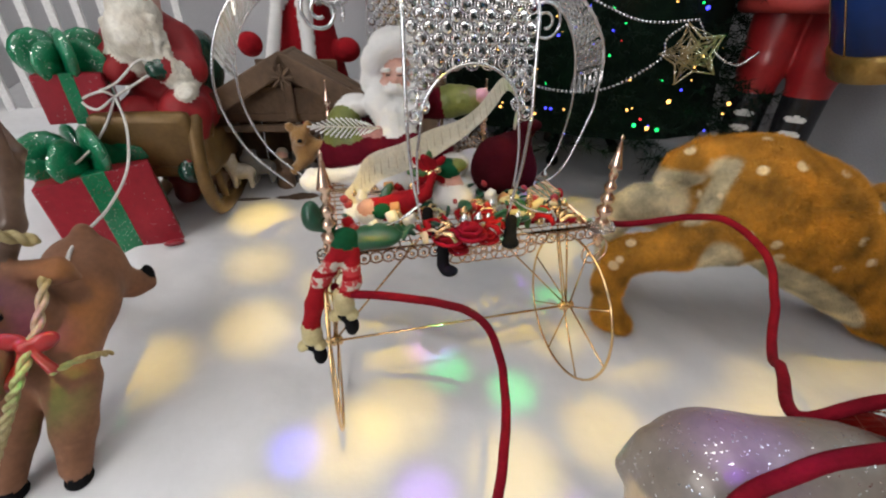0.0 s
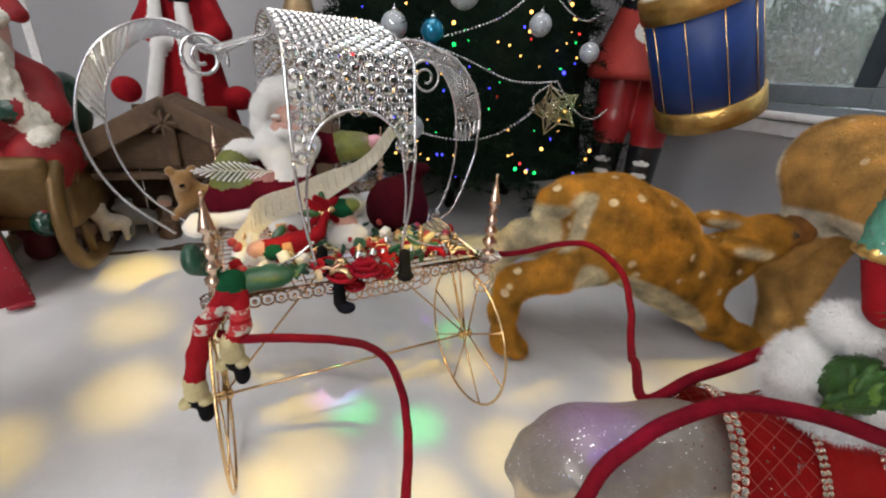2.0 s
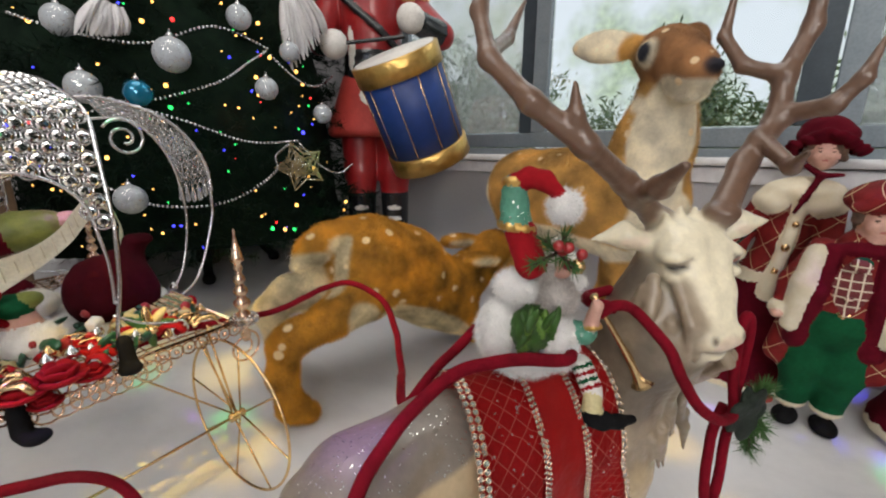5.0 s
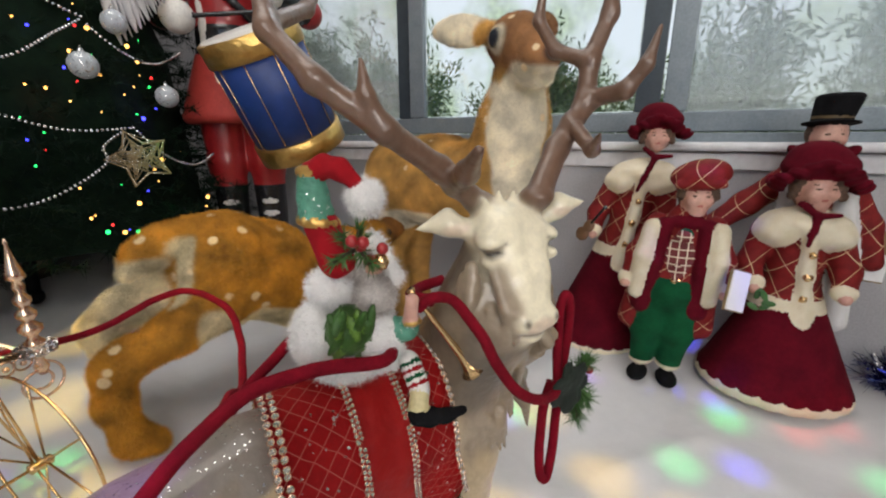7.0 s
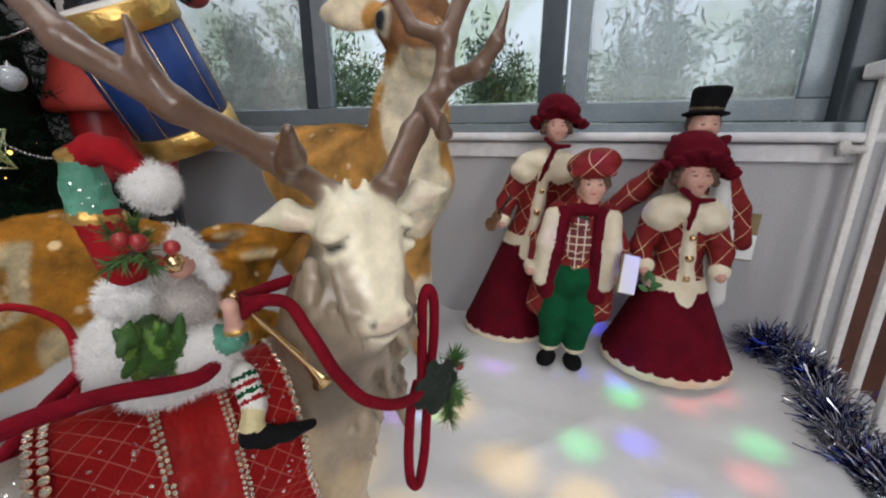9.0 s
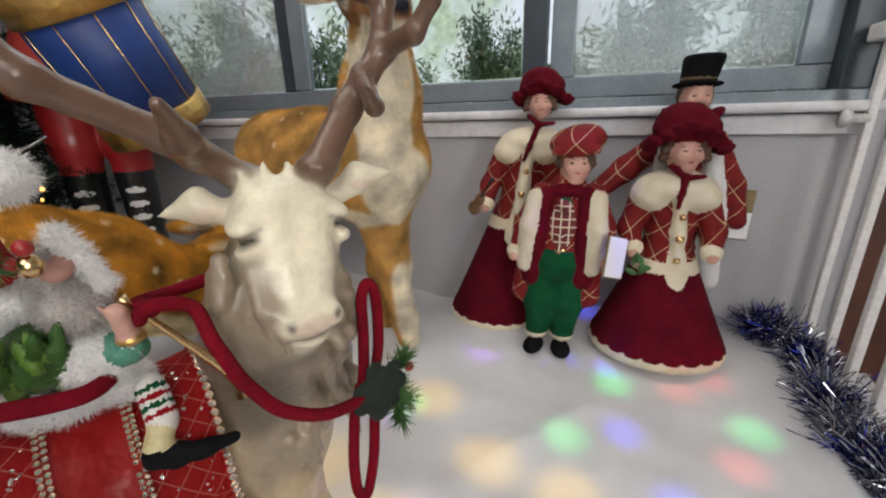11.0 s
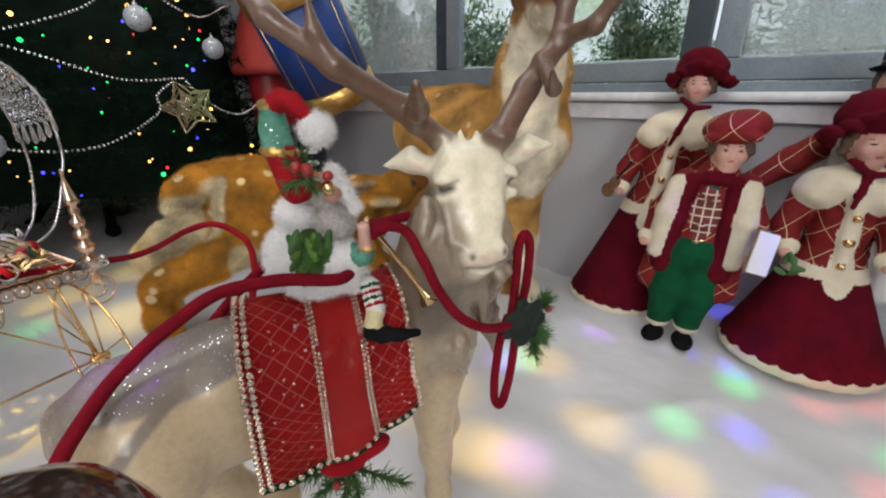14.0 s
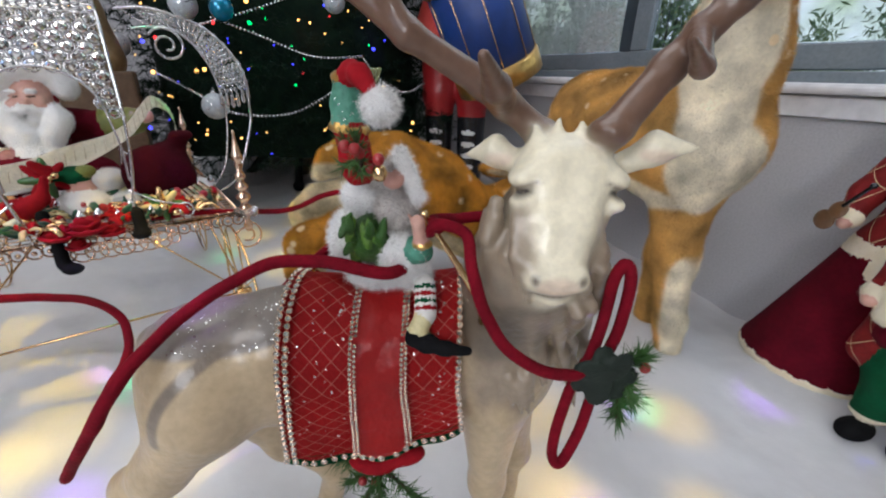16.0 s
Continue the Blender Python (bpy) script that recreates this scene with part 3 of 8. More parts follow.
def window():
    w = thing("window_1", (0, WY + 0.05, SILL), "grey aluminium sliding window with three panes", "window", kind="structure")
    y = 0.0

    def bar(name, x0, x1, z0, z1, mat, dy=0.0, t=0.04):
        bm = bmesh.new()
        box(bm, ((x0 + x1) / 2, y + dy, (z0 + z1) / 2 - SILL), (x1 - x0, t, z1 - z0), bevel=0.002)
        return part(name, bm, mat, w, smooth=False)
    bar("window_frame", WIN_L, WIN_R, SILL + 0.0, SILL + 0.022, ALU, t=0.07)
    bar("window_frame", WIN_L, WIN_R, HEAD - 0.04, HEAD, ALU, t=0.07)
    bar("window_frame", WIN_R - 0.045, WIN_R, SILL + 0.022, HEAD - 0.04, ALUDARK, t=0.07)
    bar("window_frame", WIN_L, WIN_L + 0.04, SILL + 0.022, HEAD - 0.04, ALU, t=0.07)
    # sashes: the left and right ones forward, the middle one behind
    for a, b, d in ((WIN_L + 0.04, -0.362, 0.012), (-0.357, 0.222, -0.012), (0.227, WIN_R - 0.045, 0.012)):
        bar("rail", a, b, SILL + 0.024, SILL + 0.062, ALU, d, 0.022)
        bar("rail", a, b, HEAD - 0.09, HEAD - 0.042, ALU, d, 0.022)
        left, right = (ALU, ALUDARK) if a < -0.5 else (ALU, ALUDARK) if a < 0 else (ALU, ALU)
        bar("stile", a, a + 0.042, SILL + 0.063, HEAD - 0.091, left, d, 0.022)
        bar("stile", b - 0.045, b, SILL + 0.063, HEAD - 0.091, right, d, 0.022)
        p = bar("pane", a + 0.043, b - 0.046, SILL + 0.063, HEAD - 0.091, PANE, d, 0.004)
        p.visible_shadow = False
        if a < -.5 or a > 0:
            m = bar("insect_screen", a + 0.043, b - 0.046, SILL + 0.063, HEAD - 0.091, SCREEN, d + .012, 0.0012)
            m.visible_shadow = False
    return w


window()


def backdrop():
    """Bright overcast sky that pales towards a soft line of far trees; both glow, with the daylight put into their
    colours.
    """
    m = bpy.data.materials.new("garden_backdrop")
    m.use_nodes = True
    nd, ln = m.node_tree.nodes, m.node_tree.links
    b = nd["Principled BSDF"]
    co, n1, n2 = nd.new("ShaderNodeTexCoord"), nd.new("ShaderNodeTexNoise"), nd.new("ShaderNodeTexNoise")
    n1.inputs["Scale"].default_value, n1.inputs["Detail"].default_value, n1.inputs["Roughness"].default_value = 0.55, 4, 0.5
    n2.inputs["Scale"].default_value, n2.inputs["Detail"].default_value = 6.0, 8
    for k in (n1, n2):
        ln.new(co.outputs["Object"], k.inputs["Vector"])
    leaf, gap, mix = nd.new("ShaderNodeValToRGB"), nd.new("ShaderNodeValToRGB"), nd.new("ShaderNodeMixRGB")
    e = leaf.color_ramp.elements
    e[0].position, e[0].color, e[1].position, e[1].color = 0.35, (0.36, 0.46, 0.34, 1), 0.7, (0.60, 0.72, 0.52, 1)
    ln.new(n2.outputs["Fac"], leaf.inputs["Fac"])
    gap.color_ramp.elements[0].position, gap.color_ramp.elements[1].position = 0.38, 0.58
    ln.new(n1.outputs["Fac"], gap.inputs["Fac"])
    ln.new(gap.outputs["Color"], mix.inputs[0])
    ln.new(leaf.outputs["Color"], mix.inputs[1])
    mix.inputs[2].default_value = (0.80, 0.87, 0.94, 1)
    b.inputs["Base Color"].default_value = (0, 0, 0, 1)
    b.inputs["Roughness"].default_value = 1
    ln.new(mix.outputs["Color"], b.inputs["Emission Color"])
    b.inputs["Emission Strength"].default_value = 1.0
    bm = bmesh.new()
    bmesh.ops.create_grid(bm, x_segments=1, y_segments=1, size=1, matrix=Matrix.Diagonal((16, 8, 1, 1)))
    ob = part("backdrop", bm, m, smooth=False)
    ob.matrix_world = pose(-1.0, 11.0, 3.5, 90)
    return tagged(ob, "bright garden trees with pale sky between the leaves", "backdrop", kind="structure")


backdrop()
LAWN = material("mown_lawn", (0.06, 0.11, 0.03), (0.04, 0.08, 0.02), 6, 0.9, bump=0.5)
slab("lawn", (-14.0, WY + 0.16, -0.6), (12.0, 10.9, -0.5), LAWN, "mown green lawn outside the window")
SHRUBLEAF = material("dark_shrub_leaf", (0.08, 0.14, 0.05), (0.13, 0.20, 0.08), 9, 0.5, bump=0.1)
PALELEAF = material("pale_shrub_leaf", (0.16, 0.24, 0.09), (0.22, 0.30, 0.13), 9, 0.5, bump=0.1)


def garden_shrub(x, y, top, wide, mat, label, seed, count=5200, leaf=.048):
    """Stems that fork upwards, with sprays of narrow leaves and gaps between them."""
    rng = np.random.default_rng(seed)
    t = thing("garden_shrub", (x, y, -.5), label, "shrub", "garden shrubs")
    tips, bm = [], bmesh.new()
    for k in range(16):
        a, r = rng.uniform(0, 6.28), wide * rng.uniform(.15, 1)
        h = (top + .5) * rng.uniform(.55, 1.0)
        end = np.array((r * math.cos(a), r * math.sin(a) * .6, h))
        mid = end * (.35, .35, .5)
        tube(bm, [Vector(p) for p in ((0, 0, 0), mid, end)], lambda u: .022 * (1 - u) + .004, 5)
        for u in np.linspace(.35, 1, 6):
            root = mid + (end - mid) * u
            tips.append((root, root + rng.normal(size=3) * .30 * wide + (0, 0, .10)))
    part("stems", bm, BARKGREY, t, "grey forking stems")
    pick = rng.integers(0, len(tips), count)
    root = np.array([tips[i][0] for i in pick])
    way = np.array([tips[i][1] for i in pick]) - root
    c = root + way * rng.uniform(0, 1, (count, 1)) + rng.normal(size=(count, 3)) * .07
    d = way / np.linalg.norm(way, axis=1)[:, None] + rng.normal(size=(count, 3)) * .6
    d /= np.linalg.norm(d, axis=1)[:, None]
    sd = np.cross(d, rng.normal(size=(count, 3)))
    sd /= np.linalg.norm(sd, axis=1)[:, None]
    ln = leaf * rng.uniform(.6, 1.3, (count, 1))
    v = np.stack([c - d * ln, c + sd * ln * .24, c + d * ln, c - sd * ln * .24], 1).reshape(-1, 3)
    ob = mesh_object("leaves", v, np.arange(len(v)), np.full(count, 4), np.zeros(count), [mat])
    ob.parent = t
    return t


BARKGREY = material("grey_stem_bark", (0.10, 0.09, 0.07), (0.07, 0.06, 0.05), 20, 0.9, bump=0.4)
for n, (x, y, top, wide, pale) in enumerate(((.75, 4.2, 1.15, .55, 1), (1.75, 4.6, 1.5, .60, 1), (2.7, 4.4, 1.2, .6, 1), (-.5, 5.6, .95, .7, 1), (-1.6, 5.2, .85, .8, 1), (-2.7, 4.6, 1.3, .7, 1), (-3.9, 4.8, 1.9, .8, 0), (-5.2, 5.0, 1.6, .9, 1), (-1.1, 6.4, 1.6, .5, 0))):
    garden_shrub(x, y, top, wide, PALELEAF if pale else SHRUBLEAF, "pale green leafy garden shrub outside the window" if pale else "tall dark green garden shrub with narrow leaves", 40 + n)


# ---- fence: white slats on both sides of the display ----
WHITEPAINT = material("white_gloss_paint", (0.82, 0.81, 0.80), (0.76, 0.75, 0.74), 20, 0.4, bump=0.1)
BROWNWOOD = material("brown_varnished_wood", (0.10, 0.035, 0.02), (0.06, 0.02, 0.012), 18, 0.45, bump=0.15)
ORANGEWOOD = material("orange_pine", (0.55, 0.28, 0.11), (0.48, 0.22, 0.08), 18, 0.5, bump=0.15)


def slat_fence(at, heading, count, gap, top, label, low=-0.12, wide=0.02, deep=0.014):
    f = thing("slat_fence", at, label, "fence")
    f.rotation_euler = (0, 0, radians(heading))
    for k in range(count):
        bm = bmesh.new()
        box(bm, (0.02 + k * gap, 0, (top + low) / 2), (wide, deep, top - low), bevel=0.0025)
        part("slat", bm, WHITEPAINT, f, smooth=False)
    for z in (low + 0.02, top + 0.012):
        bm = bmesh.new()
        box(bm, (count * gap / 2, 0, z), (count * gap + 0.03, 0.03, 0.024), bevel=0.004)
        part("rail", bm, WHITEPAINT, f, smooth=False)
    return f


gate = slat_fence((0.700, 1.082, 0.0), -91, 9, 0.068, 0.51, "white painted slatted wooden baby gate beside the snow", -0.05, 0.014, 0.012)
bm = bmesh.new()
lathe(bm, [(.013, 0), (.013, .010), (.007, .012), (.006, .034)], (0.026, -0.036, 0.404), 16, (0, 1, 0))
part("wall_cup", bm, WHITEPAINT, gate, "round white wall fixing")
slat_fence((-1.30, -0.55, 0.05), -75, 20, 0.06, 0.75, "white painted slatted wooden gate behind the presents")
post = slab("door_frame_post", (0.735, 1.03, 0.53), (0.80, 1.064, 2.2), ORANGEWOOD, "orange pine door post beside the window", 0.004, kind="")
tagged(post, category="post")
panel = slab("dark_wood_panel", (0.742, 1.068, -0.2), (1.7, 1.086, 1.6), BROWNWOOD, "dark brown varnished timber panelling behind the slats", 0.003, kind="")
tagged(panel, category="panel")


# ---- the stag with the red saddle cloth ----
def R0(s, o, z):
    """s: along the stag to its head, o: to its near side, z: up."""
    return np.array((0.012 + 0.5 * s + 0.866 * o, 0.195 + 0.866 * s - 0.5 * o, z))


def soft_step(v, a, b):
    t = min(1.0, max(0.0, (v - a) / (b - a)))
    return t * t * (3 - 2 * t)


def R(s, o, z):
    """The same on the living line: the trunk swings to the far side between tail and neck."""
    n = soft_step(s, .22, .27)
    w = (1 - soft_step(z, .30 - .035 * n, .37 - .06 * n)) * soft_step(s, .02, .12)
    return R0(s + .12 * w * (1 - n) * max(0, min(s, .225) - .11), o * (1 - .18 * w) - .14 * min(s, .25) * w, z - .012 * w)


def spread(items, c, f):
    """All forms of a figure, grown by f about the point c."""
    out = []
    for i in flat(items):
        if i[0] == "c":
            out.append(("c", c + (i[1] - c) * f, c + (i[2] - c) * f, i[3] * f, i[4] * f, i[5], i[6] * f))
        else:
            out.append((i[0], c + (i[1] - c) * f, i[2] * f, i[3], i[4], i[5], i[6] * f))
    return out


ANTLER = material("brown_antler", (0.17, 0.10, 0.065), (0.12, 0.07, 0.045), 40, 0.38, bump=0.25, bscale=150, coat=0.2, c3=(0.24, 0.15, 0.10))


def stag():
    b = []
    b += L([R(0.046, 0, .238), R(0.10, 0, .254), R(0.18, 0, .256), R(0.250, -.004, .246)], (.040, .037, .036, .038), 0, .012)
    b += L([R(0.052, 0, .226), R(0.10, 0, .226), R(0.18, 0, .226), R(0.250, -.004, .228)], (.042, .037, .036, .040), 0, .012)
    b += [E(R(0.046, 0.010, .218), (.036, .038, .048), 0, (0, 0, 60), .02), E(R(0.262, -.006, .222), (.044, .040, .055), 0, (0, 0, 60), .02)]
    for side, pts in ((1, ((0.046, .022, .205), (.014, .030, .158), (-.014, .030, .138), (0.004, .030, .085), (0.0, .030, .012))), (-1, ((0.05, -.028, .19), (.075, -.032, .125), (.115, -.034, .085), (.10, -.034, .012)))):
        b += L([R(*p) for p in pts], (.033, .018, .0115, .0105, .013)[:len(pts)] if side > 0 else (.036, .0155, .0115, .013), 0, .014)
    for pts in (((.25, .028, .20), (.252, .03, .115), (.256, .03, .062), (.252, .03, .012)), ((.272, -.022, .19), (.288, -.028, .10), (.282, -.03, .05), (.285, -.03, .01))):
        b += L([R(*p) for p in pts], (.026, .0135, .0105, .0125), 0, .014)
    # neck with a shaggy mane of long locks; its darker colour paints shade between them
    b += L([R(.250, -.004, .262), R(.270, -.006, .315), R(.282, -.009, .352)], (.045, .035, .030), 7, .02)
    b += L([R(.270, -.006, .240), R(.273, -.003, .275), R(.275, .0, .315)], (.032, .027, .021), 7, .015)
    rng = random.Random(4)
    for i in range(96):
        a, h = rng.uniform(-2.0, 2.0), rng.uniform(.235, .345)
        rr = .0560 - (h - .235) * .17
        c0 = R(.268 + rr * .80 * math.sin(a), -.006 + rr * .80 * math.cos(a), h + .014)
        cm = R(.270 + rr * 1.08 * math.sin(a + .05), -.004 + rr * 1.08 * math.cos(a + .05), h - .006)
        c1 = R(.272 + rr * 1.10 * math.sin(a + .13), -.004 + rr * 1.10 * math.cos(a + .13), h - .032)
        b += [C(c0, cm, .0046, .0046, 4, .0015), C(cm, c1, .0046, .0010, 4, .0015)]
    # head: broad brow, flat nasal bridge, square muzzle
    b += [E(R(.282, -.006, .378), (.028, .023, .018), 2, (0, 0, 60), .010)]
    for sg in (-1, 1):
        b += L([R(.282 + sg * .0115, .004, .374), R(.278 + sg * .0075, .021, .350), R(.275 + sg * .0058, .032, .331)], (.0158, .0118, .0102), 2, .007)
        b += [E(R(.282 + sg * .0255, .010, .3745), (.0085, .010, .0060), 2, (0, sg * 12, 60), .006)]
        b += [E(R(.282 + sg * .0265, .0135, .3605), (.0060, .0075, .0045), 2, (0, 0, 60), .004)]
        b += [paint(R(.282 + sg * .0268, .0185, .3672), (.0060, .0100, .0024), 5, (0, sg * 20, 60)), paint(R(.282 + sg * .0262, .0175, .3705), (.0080, .0110, .0012), 9, (0, sg * 24, 60))]
        b += [C(R(.282 + sg * .014, .004, .352), R(.277 + sg * .008, .022, .328), .0135, .0085, 2, .008)]
        b += [E(R(.275 + sg * .0115, .0400, .3255), (.0060, .0050, .0062), 2, (0, 0, 60), .004), paint(R(.275 + sg * .0125, .0452, .3262), (.0022, .0042, .0030), 6, (0, sg * 25, 60))]
    b += [E(R(.275, .0350, .3240), (.0160, .0110, .0098), 2, (0, 0, 60), .005), E(R(.275, .0300, .3120), (.0110, .0110, .0062), 2, (0, 0, 60), .004)]
    b += [paint(R(.275, .046, .3215), (.012, .008, .007), 8, (0, 0, 60)), paint(R(.275, .042, .3155), (.016, .010, .0012), 6, (0, 0, 60))]
    for sg, tip in ((-1, R(.226, -.034, .378)), (1, R(.354, .004, .392))):
        root = R(.286 + sg * .024, -.008, .376)
        mid = (np.array(tip) + root) / 2 + np.array((0, 0, .005))
        b += [C(root, mid, .0062, .0085, 2, .005), C(mid, tip, .0085, .0010, 2, .005)]
        b += [C(mid + (0, 0, .006), np.array(tip) * .75 + mid * .25, .0055, .0020, 2, .003), paint(mid + R0(.0, .010, -.003) - R0(0, 0, 0), (.017, .006, .0042), 8, (0, 8 * sg, 60))]
    for sg, h in ((-1, .393), (-.3, .397), (.45, .396), (1.1, .392)):
        b += [C(R(.282 + sg * .016, -.004, .386), R(.282 + sg * .018, -.006, h + .0065), .0065, .0016, 2, .005)]
    left = [(.130, .439, .394), (.116, .405, .421), (.104, .362, .445), (.078, .338, .470), (.048, .337, .497), (.030, .350, .530), (.030, .366, .570), (.045, .372, .610)]
    right = [(.167, .456, .398), (.172, .486, .432), (.186, .510, .466), (.185, .518, .496), (.195, .530, .530), (.196, .532, .580), (.190, .53, .61)]
    for beam in (left, right):
        n = len(beam)
        thick = .0086 if beam is left else .0095
        b += L(beam, [thick - .56 * thick * (i / (n - 1)) for i in range(n)], 3, .006)
        b += [E(np.array(beam[0]) + (0, 0, .002), (.0120, .0120, .007), 3, k=.004)]
    b += L([(.120, .418, .410), (.140, .396, .420), (.156, .376, .434)], (.0085, .0072, .0030), 3, .005)
    b += L([(.104, .362, .445), (.100, .353, .462), (.099, .351, .480)], (.0062, .005, .0016), 3, .003)
    b += L([(.045, .340, .500), (.030, .385, .520), (.028, .41, .55)], (.0055, .0046, .0016), 3, .004)
    b += L([(.178, .496, .452), (.200, .470, .432), (.207, .448, .442)], (.0062, .0050, .0016), 3, .004)
    b += L([(.188, .512, .468), (.214, .498, .472), (.226, .498, .488), (.232, .502, .512)], (.0068, .0060, .0048, .0016), 3, .004)
    b += L([(.185, .518, .496), (.158, .520, .506), (.142, .525, .530), (.146, .53, .575)], (.0062, .0053, .0045, .0016), 3, .004)
    b += [C(R(0.012, 0, .246), R(.004, 0.0, .226), .012, .008, 1, .008)]
    b += [paint(R(.05, -.006, .285), (.085, .06, .034), 1, (0, 0, 60)), paint(R(.0, -.006, .262), (.05, .05, .03), 1, (0, 0, 60))]
    for k in range(44):
        u = k / 43
        b += [paint(R(.034 + .058 * u ** 1.6, .046, .206 + .074 * u ** .75), (.0034 * (1.15 - u * .6), .024, .0036), 9, (0, 0, 60))]
    figure("stag_statue", b, [tinted("painted_resin", .36, .25, 170, 26, coat=.35, vary=.13, flecks=.022)], 0.0018,
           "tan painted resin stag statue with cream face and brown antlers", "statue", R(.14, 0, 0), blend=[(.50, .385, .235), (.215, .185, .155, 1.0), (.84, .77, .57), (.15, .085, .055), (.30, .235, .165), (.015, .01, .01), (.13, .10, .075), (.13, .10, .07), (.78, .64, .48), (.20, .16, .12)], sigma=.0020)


stag()

# ---- the spotted plush deer ----
FAWNFUR = spotted(tinted("fawn_plush_fur", .85, .6, 300, 26, sheen=.0, fur=.14, vary=.6, fine_vary=.10), 27, 0.19, (0.86, 0.72, 0.46), 0.15)
DEERFUR = spotted(tinted("deer_plush_fur", .85, .6, 300, 20, sheen=.0, fur=.14, vary=.55, fine_vary=.06), 30, 0.17, (0.80, 0.64, 0.40), 0.33)


def Fw(s, o, z):
    return np.array((-.320 + .196 * s + .981 * o, .433 + .981 * s - .196 * o, z))


def fawn():
    b = []
    b += [E(Fw(.082, 0, .264), (.058, .064, .068), 0, (0, 0, 78), .03)]
    b += L([Fw(.095, 0, .262), Fw(.15, 0, .238), Fw(.21, 0, .190), Fw(.255, 0, .158)], (.068, .068, .060, .050), 0, .03)
    b += L([Fw(.06, .03, .222), Fw(.0, .040, .200), Fw(-.045, .042, .190), Fw(-.068, .040, .180), Fw(-.074, .038, .135), Fw(-.066, .040, .082), Fw(-.045, .046, .068)], (.042, .024, .019, .0175, .0160, .0155, .0150), 0, .02)
    b += L([Fw(.05, -.03, .225), Fw(-.03, -.045, .222), Fw(-.06, -.05, .20), Fw(-.05, -.052, .09)], (.045, .024, .018, .015), 1, .02)
    b += L([Fw(.25, .022, .14), Fw(.30, .03, .100), Fw(.36, .036, .072), Fw(.402, .034, .052)], (.034, .021, .017, .014), 0, .02)
    b += L([Fw(.25, -.025, .14), Fw(.31, -.035, .10), Fw(.39, -.03, .055)], (.034, .021, .014), 0, .02)
    b += L([Fw(.24, 0, .175), Fw(.30, 0, .205), Fw(.345, 0, .235)], (.048, .036, .032), 0, .025)
    b += [E(Fw(.365, 0, .248), (.036, .032, .032), 0, (0, 0, 78), .02)]
    b += L([Fw(.38, 0, .250), Fw(.425, 0, .262), Fw(.45, 0, .268)], (.028, .020, .014), 3, .015)
    b += [E(Fw(.462, 0, .272), .009, 4, k=.006), E(Fw(.385, .030, .262), .006, 4, k=.003)]
    for o, tip, dip in ((-.024, Fw(.255, -.028, .262), -.01), (.03, Fw(.262, .046, .212), .01)):
        root = Fw(.345, o, .262)
        mid = (root + tip) / 2 + (0, 0, .004)
        b += [E(mid, (.045, .018, .012), 0, (15 * np.sign(o), 6, 78), .008), paint(mid + Fw(0, .010, -.002) - Fw(0, 0, 0), (.034, .010, .008), 1, (15 * np.sign(o), 6, 78))]
    b += L([Fw(.050, 0, .316), Fw(.016, .002, .310), Fw(-.010, .004, .296), Fw(-.030, .006, .280)], (.022, .021, .020, .009), 0, .012)
    b += [paint(Fw(-.012, .012, .280), (.034, .03, .020), 1), paint(Fw(.026, .03, .262), (.014, .035, .062), 1), paint(Fw(.17, .03, .15), (.12, .05, .036), 1, (0, 28, 78)), paint(Fw(.04, .05, .20), (.03, .03, .03), 1)]
    figure("fawn_plush", b, [FAWNFUR], 0.0032, "orange plush fawn with pale spots, bowing on the snow", "plush toy", Fw(.15, 0, 0),
           fuzz={0: (.0065, 1300000), 1: (.006, 1000000), 3: (.004, 700000)}, rough=.0012, rscale=90,
           blend=[(.62, .30, .028), (.84, .73, .47), (.62, .30, .028), (.30, .12, .02), (.012, .01, .01)], sigma=.0032)


